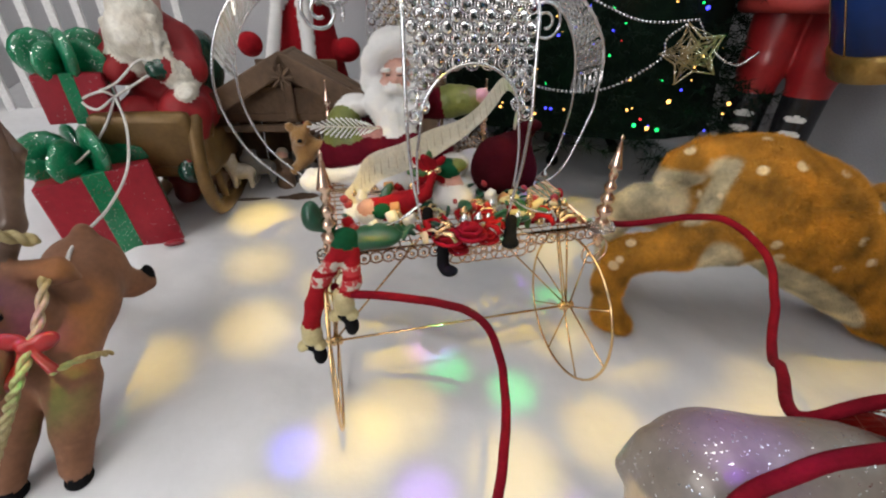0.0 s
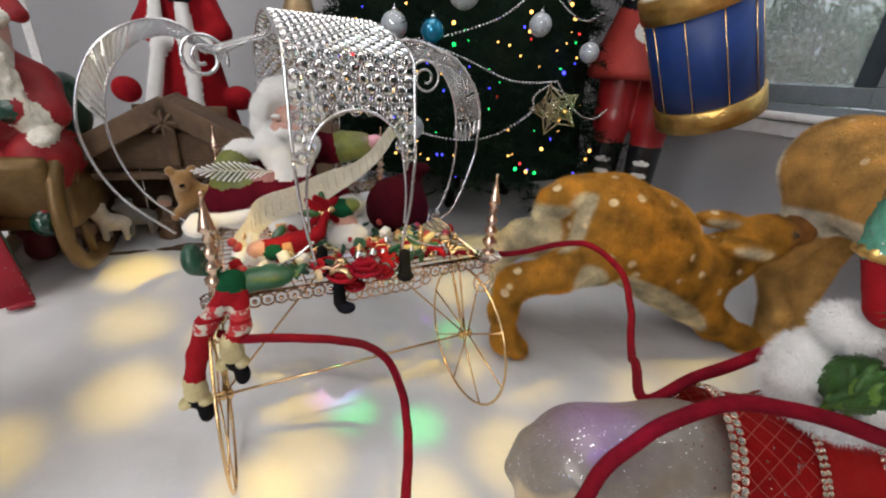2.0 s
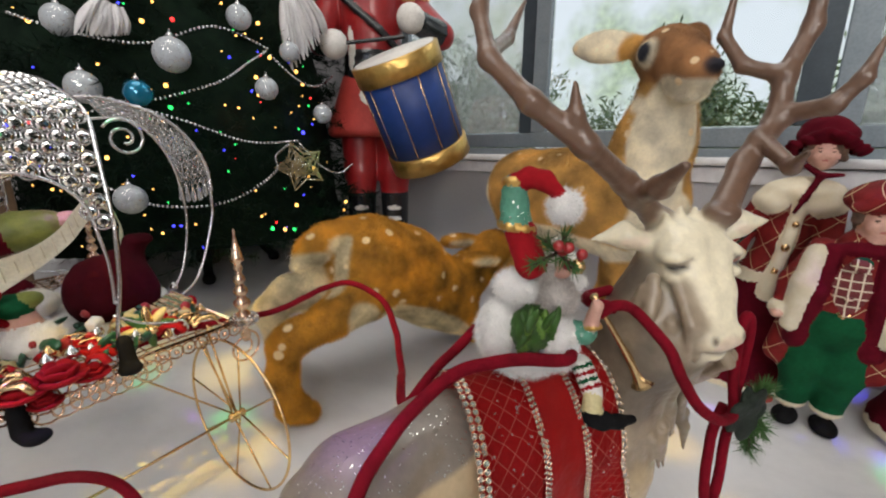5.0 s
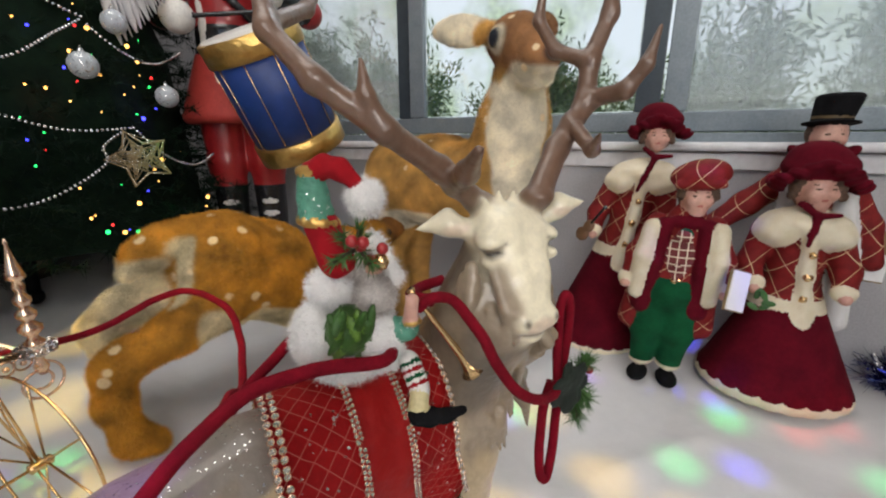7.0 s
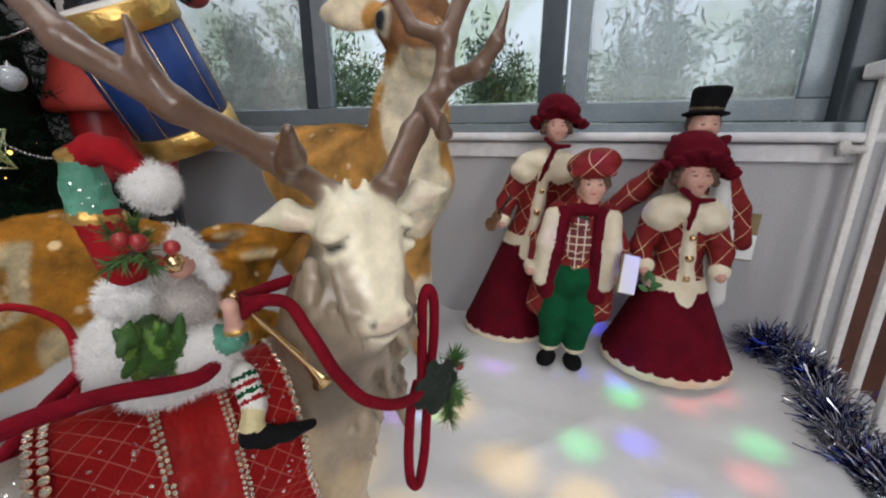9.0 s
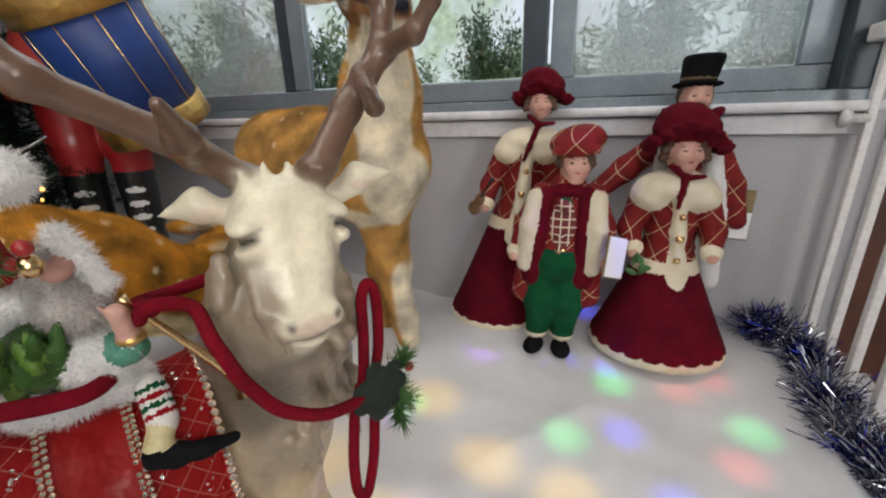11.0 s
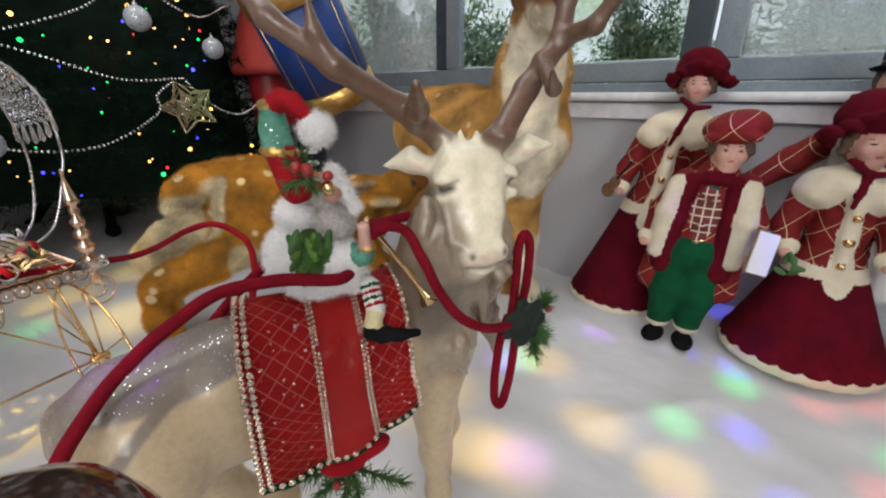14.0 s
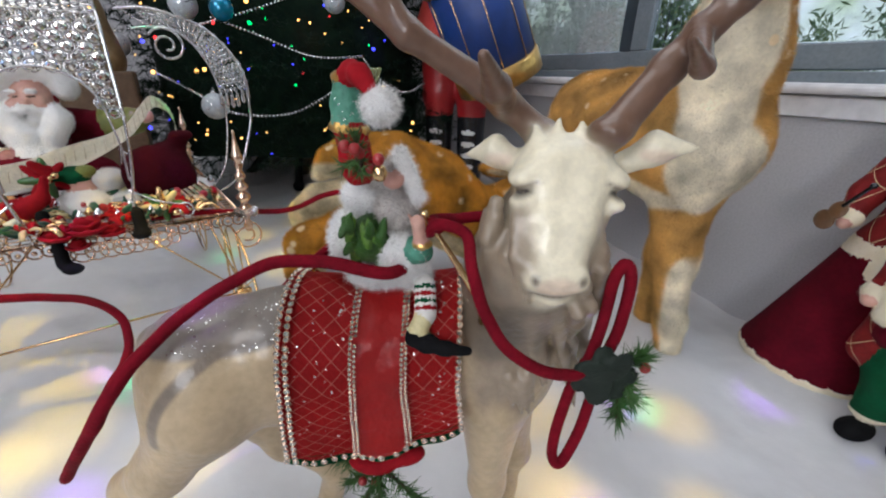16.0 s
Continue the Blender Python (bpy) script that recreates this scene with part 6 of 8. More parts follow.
# bells, buttons and trinkets heaped along the platform
rng = random.Random(11)
for i in range(110):
    a, d = rng.uniform(.01, .275), rng.uniform(.0, .11)
    p = K(a, d, .2645 + rng.uniform(0, .016))
    kind = i % 4
    if kind == 0:
        t = thing("jingle_bell", p, "tiny gold jingle bell among the toys", "bell", "trinkets")
        bm = bmesh.new()
        lathe(bm, [(.001, -.004), (.0055, -.003), (.0045, .001), (.002, .004), (.0008, .006)], (0, 0, 0), 10)
        part("shell", bm, GOLD if i % 8 else SILVER, t)
    elif kind == 1:
        t = thing("holly_leaf", p, "small green holly leaf among the toys", "leaf", "trinkets")
        bm = bmesh.new()
        ball(bm, (0, 0, 0), .014, 8, 6, (1, .45, .2))
        part("blade", bm, LEAFG, t)
        t.rotation_euler = (rng.uniform(-1, 1), rng.uniform(-1, 1), rng.uniform(0, 6))
    elif kind == 2:
        t = thing("red_berry", p, "small glossy red berry among the toys", "berry", "trinkets")
        bm = bmesh.new()
        ball(bm, (0, 0, 0), .005, 10, 8)
        part("skin", bm, REDPAINT, t)
    else:
        t = thing("toy_block", p, "small wooden toy block in gold and red", "toy", "trinkets")
        bm = bmesh.new()
        box(bm, (0, 0, 0), (.012, .010, .009), bevel=.0015)
        part("block", bm, (WHITEFELT, ORANGEWOOD, REDVELVET)[i % 3], t)
        t.rotation_euler = (rng.uniform(-1, 1), rng.uniform(-1, 1), rng.uniform(0, 6))
STOCKING = material("striped_stocking", (0.55, 0.5, 0.42), (0.42, 0.02, 0.025), 110, 0.8, bump=0.3, lo=.47, hi=.53)
GOLDSATIN = material("pale_gold_satin", (0.62, 0.55, 0.30), (0.52, 0.44, 0.22), 50, 0.45, bump=0.3)
legs = []
for pts in ([k3(.006, -.012, .266), k3(-.016, -.018, .240), k3(-.026, -.02, .212), k3(-.033, -.02, .184)], [k3(.014, -.014, .262), k3(.012, -.024, .236), k3(.002, -.026, .222)]):
    e = np.array(pts[-1])
    legs += L(pts, [.0085] * len(pts), 0, .005) + [paint((pts[0] + pts[1]) / 2, (.016, .016, .006), 3), paint(pts[1], (.016, .016, .006), 3)]
    legs += [C(e, e - (0, 0, .010), .0095, .0105, 1, .003), E(e - (.0, .0, .020), (.0085, .0085, .011), 2, k=.004), E(e + (.004, .006, -.034), (.008, .007, .011), 2, k=.003), E(e + (.002, -.010, -.022), (.009, .006, .004), 1, k=.003), E(e + (.004, .008, -.020), (.008, .006, .004), 1, k=.003)]
legs += [E(k3(.010, -.006, .272), (.014, .014, .012), 4, k=.006)]
lump("dangling_elf_doll", legs, [REDVELVET, GOLDSATIN, BLACK, STOCKING, GREENVELVET], "dangling elf doll in red stockings with black shoes", "doll", k3(-.01, -.02, .16), .0017)
QUILL = thing("feather_quill", K(.03, .195, .33), "long white feather quill pen across the Santa's hand", "quill")
rng = random.Random(6)
for i in range(26):
    u = i / 25
    p = K(.066 - .075 * u, .19, .327 + .004 * u) - QUILL.location
    bm = bmesh.new()
    w = .012 * math.sin(math.pi * min(1, u * .85 + .15)) + .001
    tube(bm, [p, p + (K(-.012, 0, 0) - K(0, 0, 0)) + Vector((.002, 0, w * (1 if i % 2 else -1)))], .0011, 4)
    part("barb", bm, FURWHITE, QUILL)
bm = bmesh.new()
tube(bm, [K(.070, .19, .326) - QUILL.location, K(-.012, .19, .332) - QUILL.location], .0010, 5)
part("shaft", bm, PAPER, QUILL)

rng = random.Random(21)
for i in range(26):
    a, d = rng.uniform(.06, .27), rng.uniform(-.006, .08)
    p = K(a, d, .266)
    t = thing("ribbon_curl", p, "small curled gold ribbon lying among the toys", "ribbon", "ribbon curls")
    bm = bmesh.new()
    yaw, r = rng.uniform(0, 6.3), rng.uniform(.006, .011)
    q = Vector((math.cos(yaw), math.sin(yaw), 0))
    tube(bm, [q * (.0035 * k - .02) + q.cross(Vector((0, 0, 1))) * (r * math.sin(k * .9)) + Vector((0, 0, abs(r * math.cos(k * .9)))) for k in range(13)], .0016, 5, flat=2.2)
    part("band", bm, (GOLD, GOLDSATIN, REDVELVET, LEAFG)[i % 4], t)
COTTON = material("cotton_wadding", (0.80, 0.80, 0.80), (0.74, 0.74, 0.74), 40, 0.95, bump=0.4, grainy=0.1)
lump("cotton_wadding", [E(k3(.03 + .028 * i, .20 + .05 * math.sin(i * 2.1), .262), (.03, .03, .011), 0, k=.015) for i in range(9)] + [E(k3(.04 + .05 * i, .09, .259), (.035, .03, .006), 0, k=.015) for i in range(5)], [COTTON], "white cotton wadding lining the coach floor", "padding", k3(.14, .18, .256), .003)


BEFORE = set(bpy.data.objects)
# ---- left group: presents, Santa on a sleigh, stable, robed figure ----
BROWNVELVET = material("brown_flocked_velvet", (0.27, 0.125, 0.065), (0.20, 0.09, 0.046), 22, 0.9, bump=0.3, sheen=0.05, c3=(0.31, 0.155, 0.085))
CORD = material("pale_gold_cord", (0.50, 0.42, 0.22), (0.36, 0.29, 0.13), 160, 0.5, 0.3, 0.5)
GIFTRED = glitter(material("dark_red_foil_wrap", (0.34, 0.010, 0.025), (0.26, 0.007, 0.018), 14, 0.45, bump=0.2), 0.006, 700)
GIFTGREEN = glitter(material("emerald_glitter_ribbon", (0.006, 0.21, 0.085), (0.004, 0.14, 0.055), 30, 0.3, bump=0.4, coat=0.4), 0.04, 900)
WHITECORD = material("white_cotton_cord", (0.78, 0.76, 0.72), (0.66, 0.64, 0.6), 200, 0.9, bump=0.5)
CERAMICRED = material("dark_red_painted_resin", (0.31, 0.016, 0.020), (0.22, 0.010, 0.014), 18, 0.55, bump=0.3, bscale=90, spec=0.3)
BEARD = material("carved_white_beard", (0.80, 0.77, 0.68), (0.58, 0.53, 0.44), 40, 0.6, bump=0.8, bscale=110, dist=0.005)
BRONZE = material("antique_gold_wood", (0.20, 0.12, 0.04), (0.13, 0.075, 0.025), 22, 0.4, 0.35, 0.3)
DARKGREEN = material("dark_green_glaze", (0.006, 0.05, 0.03), (0.004, 0.03, 0.018), 24, 0.25, bump=0.1, coat=0.5)
STABLEWOOD = material("rough_stable_wood", (0.15, 0.09, 0.05), (0.085, 0.05, 0.028), 26, 0.75, bump=0.6, bscale=90, dist=0.004)


def brown_reindeer():
    P = lambda x, y, z: np.array((x, y, z))  # noqa: E731
    b = []
    b += L([P(-.335, -.305, .180), P(-.29, -.300, .165), P(-.235, -.297, .142)], (.040, .040, .040), 0, .015)
    b += L([P(-.35, -.335, .16), P(-.37, -.355, .12), P(-.36, -.36, .065)], (.028, .016, .012), 0, .01)
    b += L([P(-.345, -.290, .155), P(-.358, -.278, .140), P(-.370, -.268, .132)], (.026, .016, .010), 0, .01) + [E(P(-.375, -.266, .143), (.008, .007, .013), 1, k=.004)]
    b += [E(P(-.345, -.300, .212), (.014, .012, .020), 0, (0, -20, 0), .008)]
    b += L([P(-.215, -.277, .118), P(-.190, -.275, .080), P(-.168, -.274, .048)], (.026, .018, .0135), 0, .008)
    b += L([P(-.210, -.322, .115), P(-.185, -.327, .078), P(-.162, -.330, .046)], (.026, .017, .013), 0, .008)
    b += L([P(-.24, -.300, .165), P(-.232, -.305, .195), P(-.226, -.308, .215)], (.034, .029, .028), 0, .012)
    b += [E(P(-.218, -.312, .224), (.030, .029, .030), 0, k=.006)]
    b += L([P(-.206, -.312, .216), P(-.186, -.310, .182), P(-.172, -.308, .158)], (.027, .022, .0165), 0, .006)
    b += L([P(-.238, -.290, .238), P(-.252, -.268, .228), P(-.258, -.256, .216)], (.010, .013, .003), 0, .006)
    b += [E(P(-.196, -.2870, .216), (.0055, .0042, .0042), 1, k=.001), E(P(-.198, -.287, .2225), (.009, .005, .003), 0, (0, 20, 0), .002), E(P(-.164, -.307, .152), (.009, .012, .007), 1, k=.004)]
    b += L([P(-.245, -.302, .245), P(-.262, -.290, .275), P(-.270, -.280, .32), P(-.270, -.272, .365)], (.010, .0095, .0085, .006), 2, .004)
    b += L([P(-.268, -.282, .305), P(-.285, -.275, .335), P(-.29, -.285, .365)], (.0075, .006, .003), 2, .004)
    b += L([P(-.245, -.335, .245), P(-.26, -.362, .29), P(-.268, -.378, .34)], (.010, .009, .005), 2, .004)
    for q in (P(-.168, -.274, .046), P(-.162, -.330, .044)):
        b += [E(q + (.004, 0, -.012), (.013, .012, .010), 1, k=.003)]
    figure("brown_reindeer", b, [BROWNVELVET, BLACK, ANTLER], .0026, "brown velvet reindeer with twisted gold rope harness", "statue", P(-.26, -.29, .04), fuzz={0: (.0011, 160000)})


brown_reindeer()


def twisted_rope(name, pts, r, mat, label, category, twist=70, n=8):
    """Two strands wound round each other along a path."""
    dense = [Vector(p) for p in curve_through(pts, n)]
    t = thing(name, dense[0], label, category)
    for s in range(2):
        out = []
        for i, p in enumerate(dense):
            d = (dense[min(i + 1, len(dense) - 1)] - dense[max(i - 1, 0)]).normalized()
            u = d.cross(Vector((.3, .2, 1))).normalized()
            w = d.cross(u)
            a = i * .9 + s * math.pi
            out.append(p - dense[0] + (u * math.cos(a) + w * math.sin(a)) * r * .55)
        bm = bmesh.new()
        tube(bm, out, r * .62, 7)
        part("strand", bm, mat, t)
    return t


twisted_rope("gold_harness_rope", [(-.130, -.330, .052), (-.140, -.315, .085), (-.150, -.300, .115), (-.160, -.287, .142), (-.172, -.276, .168), (-.205, -.268, .200), (-.238, -.268, .232)], .0045, CORD, "twisted pale gold rope on the brown reindeer", "rope", n=9)
twisted_rope("gold_harness_rope", [(-.252, -.270, .262), (-.242, -.290, .274), (-.232, -.318, .280), (-.228, -.35, .272)], .0060, CORD, "twisted pale gold rope round the antlers", "rope", n=9)
twisted_rope("gold_harness_rope", [(-.180, -.256, .168), (-.205, -.244, .160), (-.232, -.242, .140)], .0032, CORD, "twisted pale gold rope on the brown reindeer's side", "rope", n=9)
lump("red_ribbon_bow", L([(-.176, -.345, .150), (-.172, -.325, .148), (-.180, -.292, .158), (-.200, -.274, .182)], (.005, .006, .006, .005), 0, .004) + [E((-.196, -.262, .190), (.005, .014, .009), 0, (25, 0, 20), .002), E((-.192, -.284, .196), (.005, .013, .009), 0, (-25, 0, 20), .002), E((-.190, -.273, .191), .006, 0, k=.002), C((-.190, -.270, .188), (-.184, -.256, .168), .003, .005, 0, .002), C((-.190, -.276, .188), (-.182, -.280, .168), .003, .005, 0, .002)], [REDPAINT], "red ribbon collar with a bow on the reindeer", "bow", (-.185, -.275, .15), .002)


def present(at, size, turn, label, bow=True, tilt=(0, 0)):
    g = thing("gift_box", at, label, "gift", "gift boxes")
    g.rotation_euler = (tilt[0], tilt[1], radians(turn))
    sx, sy, sz = size
    bm = bmesh.new()
    box(bm, (0, 0, sz / 2), size, bevel=.003)
    part("wrapping", bm, GIFTRED, g, smooth=False)
    bm = bmesh.new()
    box(bm, (0, 0, sz / 2), (sx + .003, sy * .2, sz + .003), bevel=.0008)
    part("ribbon", bm, GIFTGREEN, g, "emerald ribbon band", smooth=False)
    bm = bmesh.new()
    box(bm, (0, 0, sz / 2), (sx * .2, sy + .0036, sz + .0036), bevel=.0008)
    part("ribbon", bm, GIFTGREEN, g, "emerald ribbon band", smooth=False)
    if bow:
        for i in range(8):
            a = 2 * math.pi * i / 8 + .3
            up = .012 if i % 2 else .026
            bm = bmesh.new()
            r = min(sx, sy) * .31
            q = Vector((math.cos(a), math.sin(a), 0))
            loop = [q * (r * .2), q * (r * .9) + Vector((0, 0, up + r * .5)), q * (r * 1.6) + Vector((0, 0, up + r * .1)), q * (r * 1.1) + Vector((0, 0, up * .3)), q * (r * .25)]
            tube(bm, [p + Vector((0, 0, sz)) for p in curve_through(loop, 5)], .009, 8, flat=2.2)
            part("bow_loop", bm, GIFTGREEN, g, "glittering emerald bow loop")
    return g


present((-.60, -.405, .055), (.15, .15, .150), 28, "dark red gift box with emerald ribbon and bow on snow", tilt=(.10, -.10))
present((-.635, -.420, .275), (.085, .085, .070), 20, "dark red gift box with glittering emerald bow on the sleigh")
lump("red_gift_tag", [E((-.545, -.312, .088), (.012, .016, .005), 0, (0, -30, 20))], [GIFTRED], "small red paper tag beside the gift box", "tag", (-.545, -.312, .08), .0018)


def sleigh_santa():
    P = lambda x, y, z: np.array((x, y, z))  # noqa: E731
    b = []
    b += L([P(-.72, -.320, .28), P(-.71, -.316, .34), P(-.70, -.314, .39)], (.057, .053, .043), 0, .02)
    h = P(-.680, -.318, .445)
    b += [E(h, (.034, .034, .038), 1, k=.01), E(h + (.033, 0, -.004), .009, 1, k=.006)]
    for sg in (-1, 1):
        b += [E(h + (.024, sg * .016, -.006), .012, 1, k=.006), paint(h + (.033, sg * .013, .010), (.006, .007, .003), 4), E(h + (.028, sg * .014, .020), (.008, .013, .006), 2, k=.005)]
    b += L([h + (.018, 0, -.022), h + (.030, -.004, -.055), h + (.030, -.008, -.090)], (.034, .036, .018), 2, .012)
    rng = random.Random(3)
    for _ in range(34):
        a, t = rng.uniform(-1.3, 1.3), rng.uniform(0, 1)
        c0 = h + (.024 + .026 * math.cos(a), .040 * math.sin(a), -.022 - .05 * t)
        b += [C(c0, c0 + (.006, rng.uniform(-.008, .008), -.02), .007, .003, 2, .004)]
    b += [E(h + (.036, 0, -.026), (.006, .009, .004), 5, k=.002)]
    b += L([h + (-.004, 0, .030), h + (-.010, .018, .062)], (.036, .022), 0, .01) + L([h + (.012, -.034, .022), h + (.03, 0, .030), h + (.012, .034, .022)], (.010, .011, .010), 2, .008)
    b += L([h + (-.01, .034, .045), h + (0, .052, .030)], (.018, .012), 0, .008)
    b += L([P(-.70, -.280, .385), P(-.675, -.264, .345), P(-.645, -.285, .345)], (.030, .026, .020), 0, .012) + [C(P(-.655, -.276, .342), P(-.650, -.281, .342), .023, .023, 2, .004), E(P(-.633, -.295, .347), (.018, .016, .015), 3, k=.005)]
    b += L([P(-.70, -.36, .385), P(-.67, -.375, .35), P(-.64, -.355, .345)], (.034, .028, .022), 0, .012)
    b += L([P(-.70, -.285, .275), P(-.645, -.275, .280), P(-.635, -.28, .215)], (.044, .036, .026), 0, .012) + [E(P(-.625, -.283, .185), (.030, .022, .022), 3, k=.008)]
    b += L([P(-.70, -.345, .275), P(-.645, -.345, .275)], (.044, .034), 0, .012)
    b += [E(P(-.645, -.262, .318), (.05, .016, .010), 2, (0, 10, 10), .006)]
    b += [E(P(-.745, -.262, .345), (.045, .030, .055), 3, k=.01)]
    figure("sleigh_santa_figure", b, [CERAMICRED, SKIN, BEARD, DARKGREEN, HAIR, VELVET], .003, "ceramic Santa figure with carved white beard, seated on sleigh", "statue", P(-.69, -.31, .2))


sleigh_santa()


def sleigh():
    s = thing("toy_sleigh", (-.70, -.33, .09), "antique gold wooden sleigh with curled front carrying presents", "sleigh")
    bm = bmesh.new()
    box(bm, (-.02, 0, .115), (.20, .17, .07), bevel=.012)
    part("body", bm, BRONZE, s)
    for y in (-.075, .075):
        bm = bmesh.new()
        pts = [(-.12, y, .02), (-.02, y, .012), (.07, y, .02), (.105, y, .07), (.10, y, .14), (.075, y, .185), (.045, y, .19), (.035, y, .165), (.05, y, .150)]
        tube(bm, curve_through(pts, 8), .011, 8, flat=1.3)
        part("runner", bm, BRONZE, s, "curled gold runner")
        for x in (-.07, .03):
            bm = bmesh.new()
            tube(bm, [(x, y, .015), (x, y * .9, .09)], .007, 8)
            part("strut", bm, BRONZE, s)
    bm = bmesh.new()
    box(bm, (.085, 0, .15), (.03, .15, .10), Matrix.Rotation(.3, 4, "Y"), bevel=.012)
    part("dash_board", bm, BRONZE, s, "antique gold front board")
    return s


sleigh()


def cord(name, pts, r, mat, label, n=8):
    dense = curve_through(pts, n)
    t = thing(name, dense[0], label, "cord")
    bm = bmesh.new()
    tube(bm, [p - Vector(dense[0]) for p in dense], r, 7)
    part("line", bm, mat, t)
    return t


KN = (-.60, -.352, .315)
cord("white_cord", [(-.632, -.293, .352), (-.615, -.318, .335), KN, (-.58, -.372, .30), (-.60, -.40, .31), (-.585, -.36, .325), KN], .0021, WHITECORD, "white cotton cord looped from the Santa's hand")
cord("white_cord", [KN, (-.57, -.335, .275), (-.525, -.330, .225), (-.44, -.322, .200), (-.33, -.300, .205), (-.285, -.285, .200)], .0020, WHITECORD, "white cotton cord running to the brown reindeer")
cord("white_cord", [KN, (-.585, -.372, .275), (-.57, -.40, .24), (-.55, -.45, .20)], .0020, WHITECORD, "white cotton cord hanging over the presents")
cord("white_cord", [(-.632, -.293, .352), (-.62, -.31, .365), (-.605, -.345, .335), (-.592, -.366, .325)], .0019, WHITECORD, "white cotton cord loop in the Santa's hand")


def stable():
    s = thing("nativity_stable", (-.80, -.120, .075), "rough brown wooden nativity stable with pitched roof", "stable")

    def plank(name, c, size, turn=None, lab=""):
        bm = bmesh.new()
        box(bm, c, size, turn, bevel=.003)
        return part(name, bm, STABLEWOOD, s, lab, smooth=False)
    plank("floor_board", (0.01, 0, .006), (.16, .34, .012))
    for y in (-.140, -.05, .05, .140):
        plank("back_plank", (-.065, y, .105), (.008, .0885, .20))
    plank("back_plank", (-.065, 0, .235), (.008, .17, .06))
    for y in (-.172, .172):
        for x in (-.03, .035):
            plank("side_plank", (x, y, .095), (.064, .008, .18))
    for y in (-.150, .150):
        plank("post", (.055, y, .085), (.016, .016, .16))
    plank("beam", (.055, 0, .172), (.016, .33, .018))
    for sg in (-1, 1):
        for k in range(4):
            x = -.06 + .04 * k
            plank("roof_plank", (x + .02, sg * .098, .226), (.0392, .240, .018), Matrix.Rotation(-sg * .50, 4, "X"))
        plank("barge_board", (.104, sg * .100, .220), (.012, .250, .036), Matrix.Rotation(-sg * .50, 4, "X"))
    for i in range(8):
        plank("star_ray", (.113, .012 * math.sin(i * math.pi / 4), .252 + .012 * math.cos(i * math.pi / 4)), (.006, .006, .020), Matrix.Rotation(-i * math.pi / 4, 4, "X"))
    plank("king_post", (.070, 0, .215), (.012, .018, .09))
    plank("gable_board", (.062, 0, .205), (.008, .24, .05))
    plank("lintel", (.075, 0, .155), (.014, .34, .014))
    for sg in (-1, 1):
        plank("strut", (.058, sg * .03, .205), (.010, .010, .075), Matrix.Rotation(sg * .8, 4, "X"))
    w = new("wheel")
    w.parent, w.location = s, Vector((-.052, .035, .120))
    bm = bmesh.new()
    tube(bm, [(0, .05 * math.cos(2 * math.pi * i / 24), .05 * math.sin(2 * math.pi * i / 24)) for i in range(24)], .005, 6, True)
    PALE = material("pale_grey_wood", (0.34, 0.30, 0.26), (0.26, 0.22, 0.19), 40, 0.8, bump=0.4)
    part("rim", bm, PALE, w, "pale cart wheel rim")
    for i in range(8):
        a = 2 * math.pi * i / 8
        bm = bmesh.new()
        tube(bm, [(0, 0, 0), (0, .05 * math.cos(a), .05 * math.sin(a))], .0035, 5)
        part("spoke", bm, PALE, w)


stable()
ROBES = [material("figurine_brown", (0.16, 0.09, 0.05), (0.1, 0.055, 0.03), 40, 0.5, bump=0.2), material("figurine_red", (0.20, 0.025, 0.025), (0.14, 0.015, 0.018), 40, 0.5, bump=0.2),
         material("figurine_cream", (0.55, 0.48, 0.38), (0.45, 0.38, 0.28), 40, 0.5, bump=0.2), material("figurine_grey", (0.14, 0.13, 0.12), (0.09, 0.085, 0.08), 40, 0.5, bump=0.2)]


def figurine(x, y, z, h, robe, hood, label):
    c = np.array((x, y, z))
    b = L([c + (0, 0, h * .12), c + (0, 0, h * .45), c + (0, 0, h * .72)], (h * .24, h * .21, h * .14), 0, h * .1)
    b += [E(c + (0, 0, h * .86), h * .13, 1, k=h * .05), E(c + (-h * .04, 0, h * .90), (h * .14, h * .15, h * .13), 2, k=h * .04)]
    for sg in (-1, 1):
        b += L([c + (0, sg * h * .18, h * .66), c + (h * .16, sg * h * .14, h * .48), c + (h * .22, 0, h * .50)], (h * .08, h * .07, h * .05), 0, h * .04)
    figure("nativity_figurine", b, [robe, SKIN, hood], h / 32, label, "figurine", (x, y, z), group="nativity figurines")


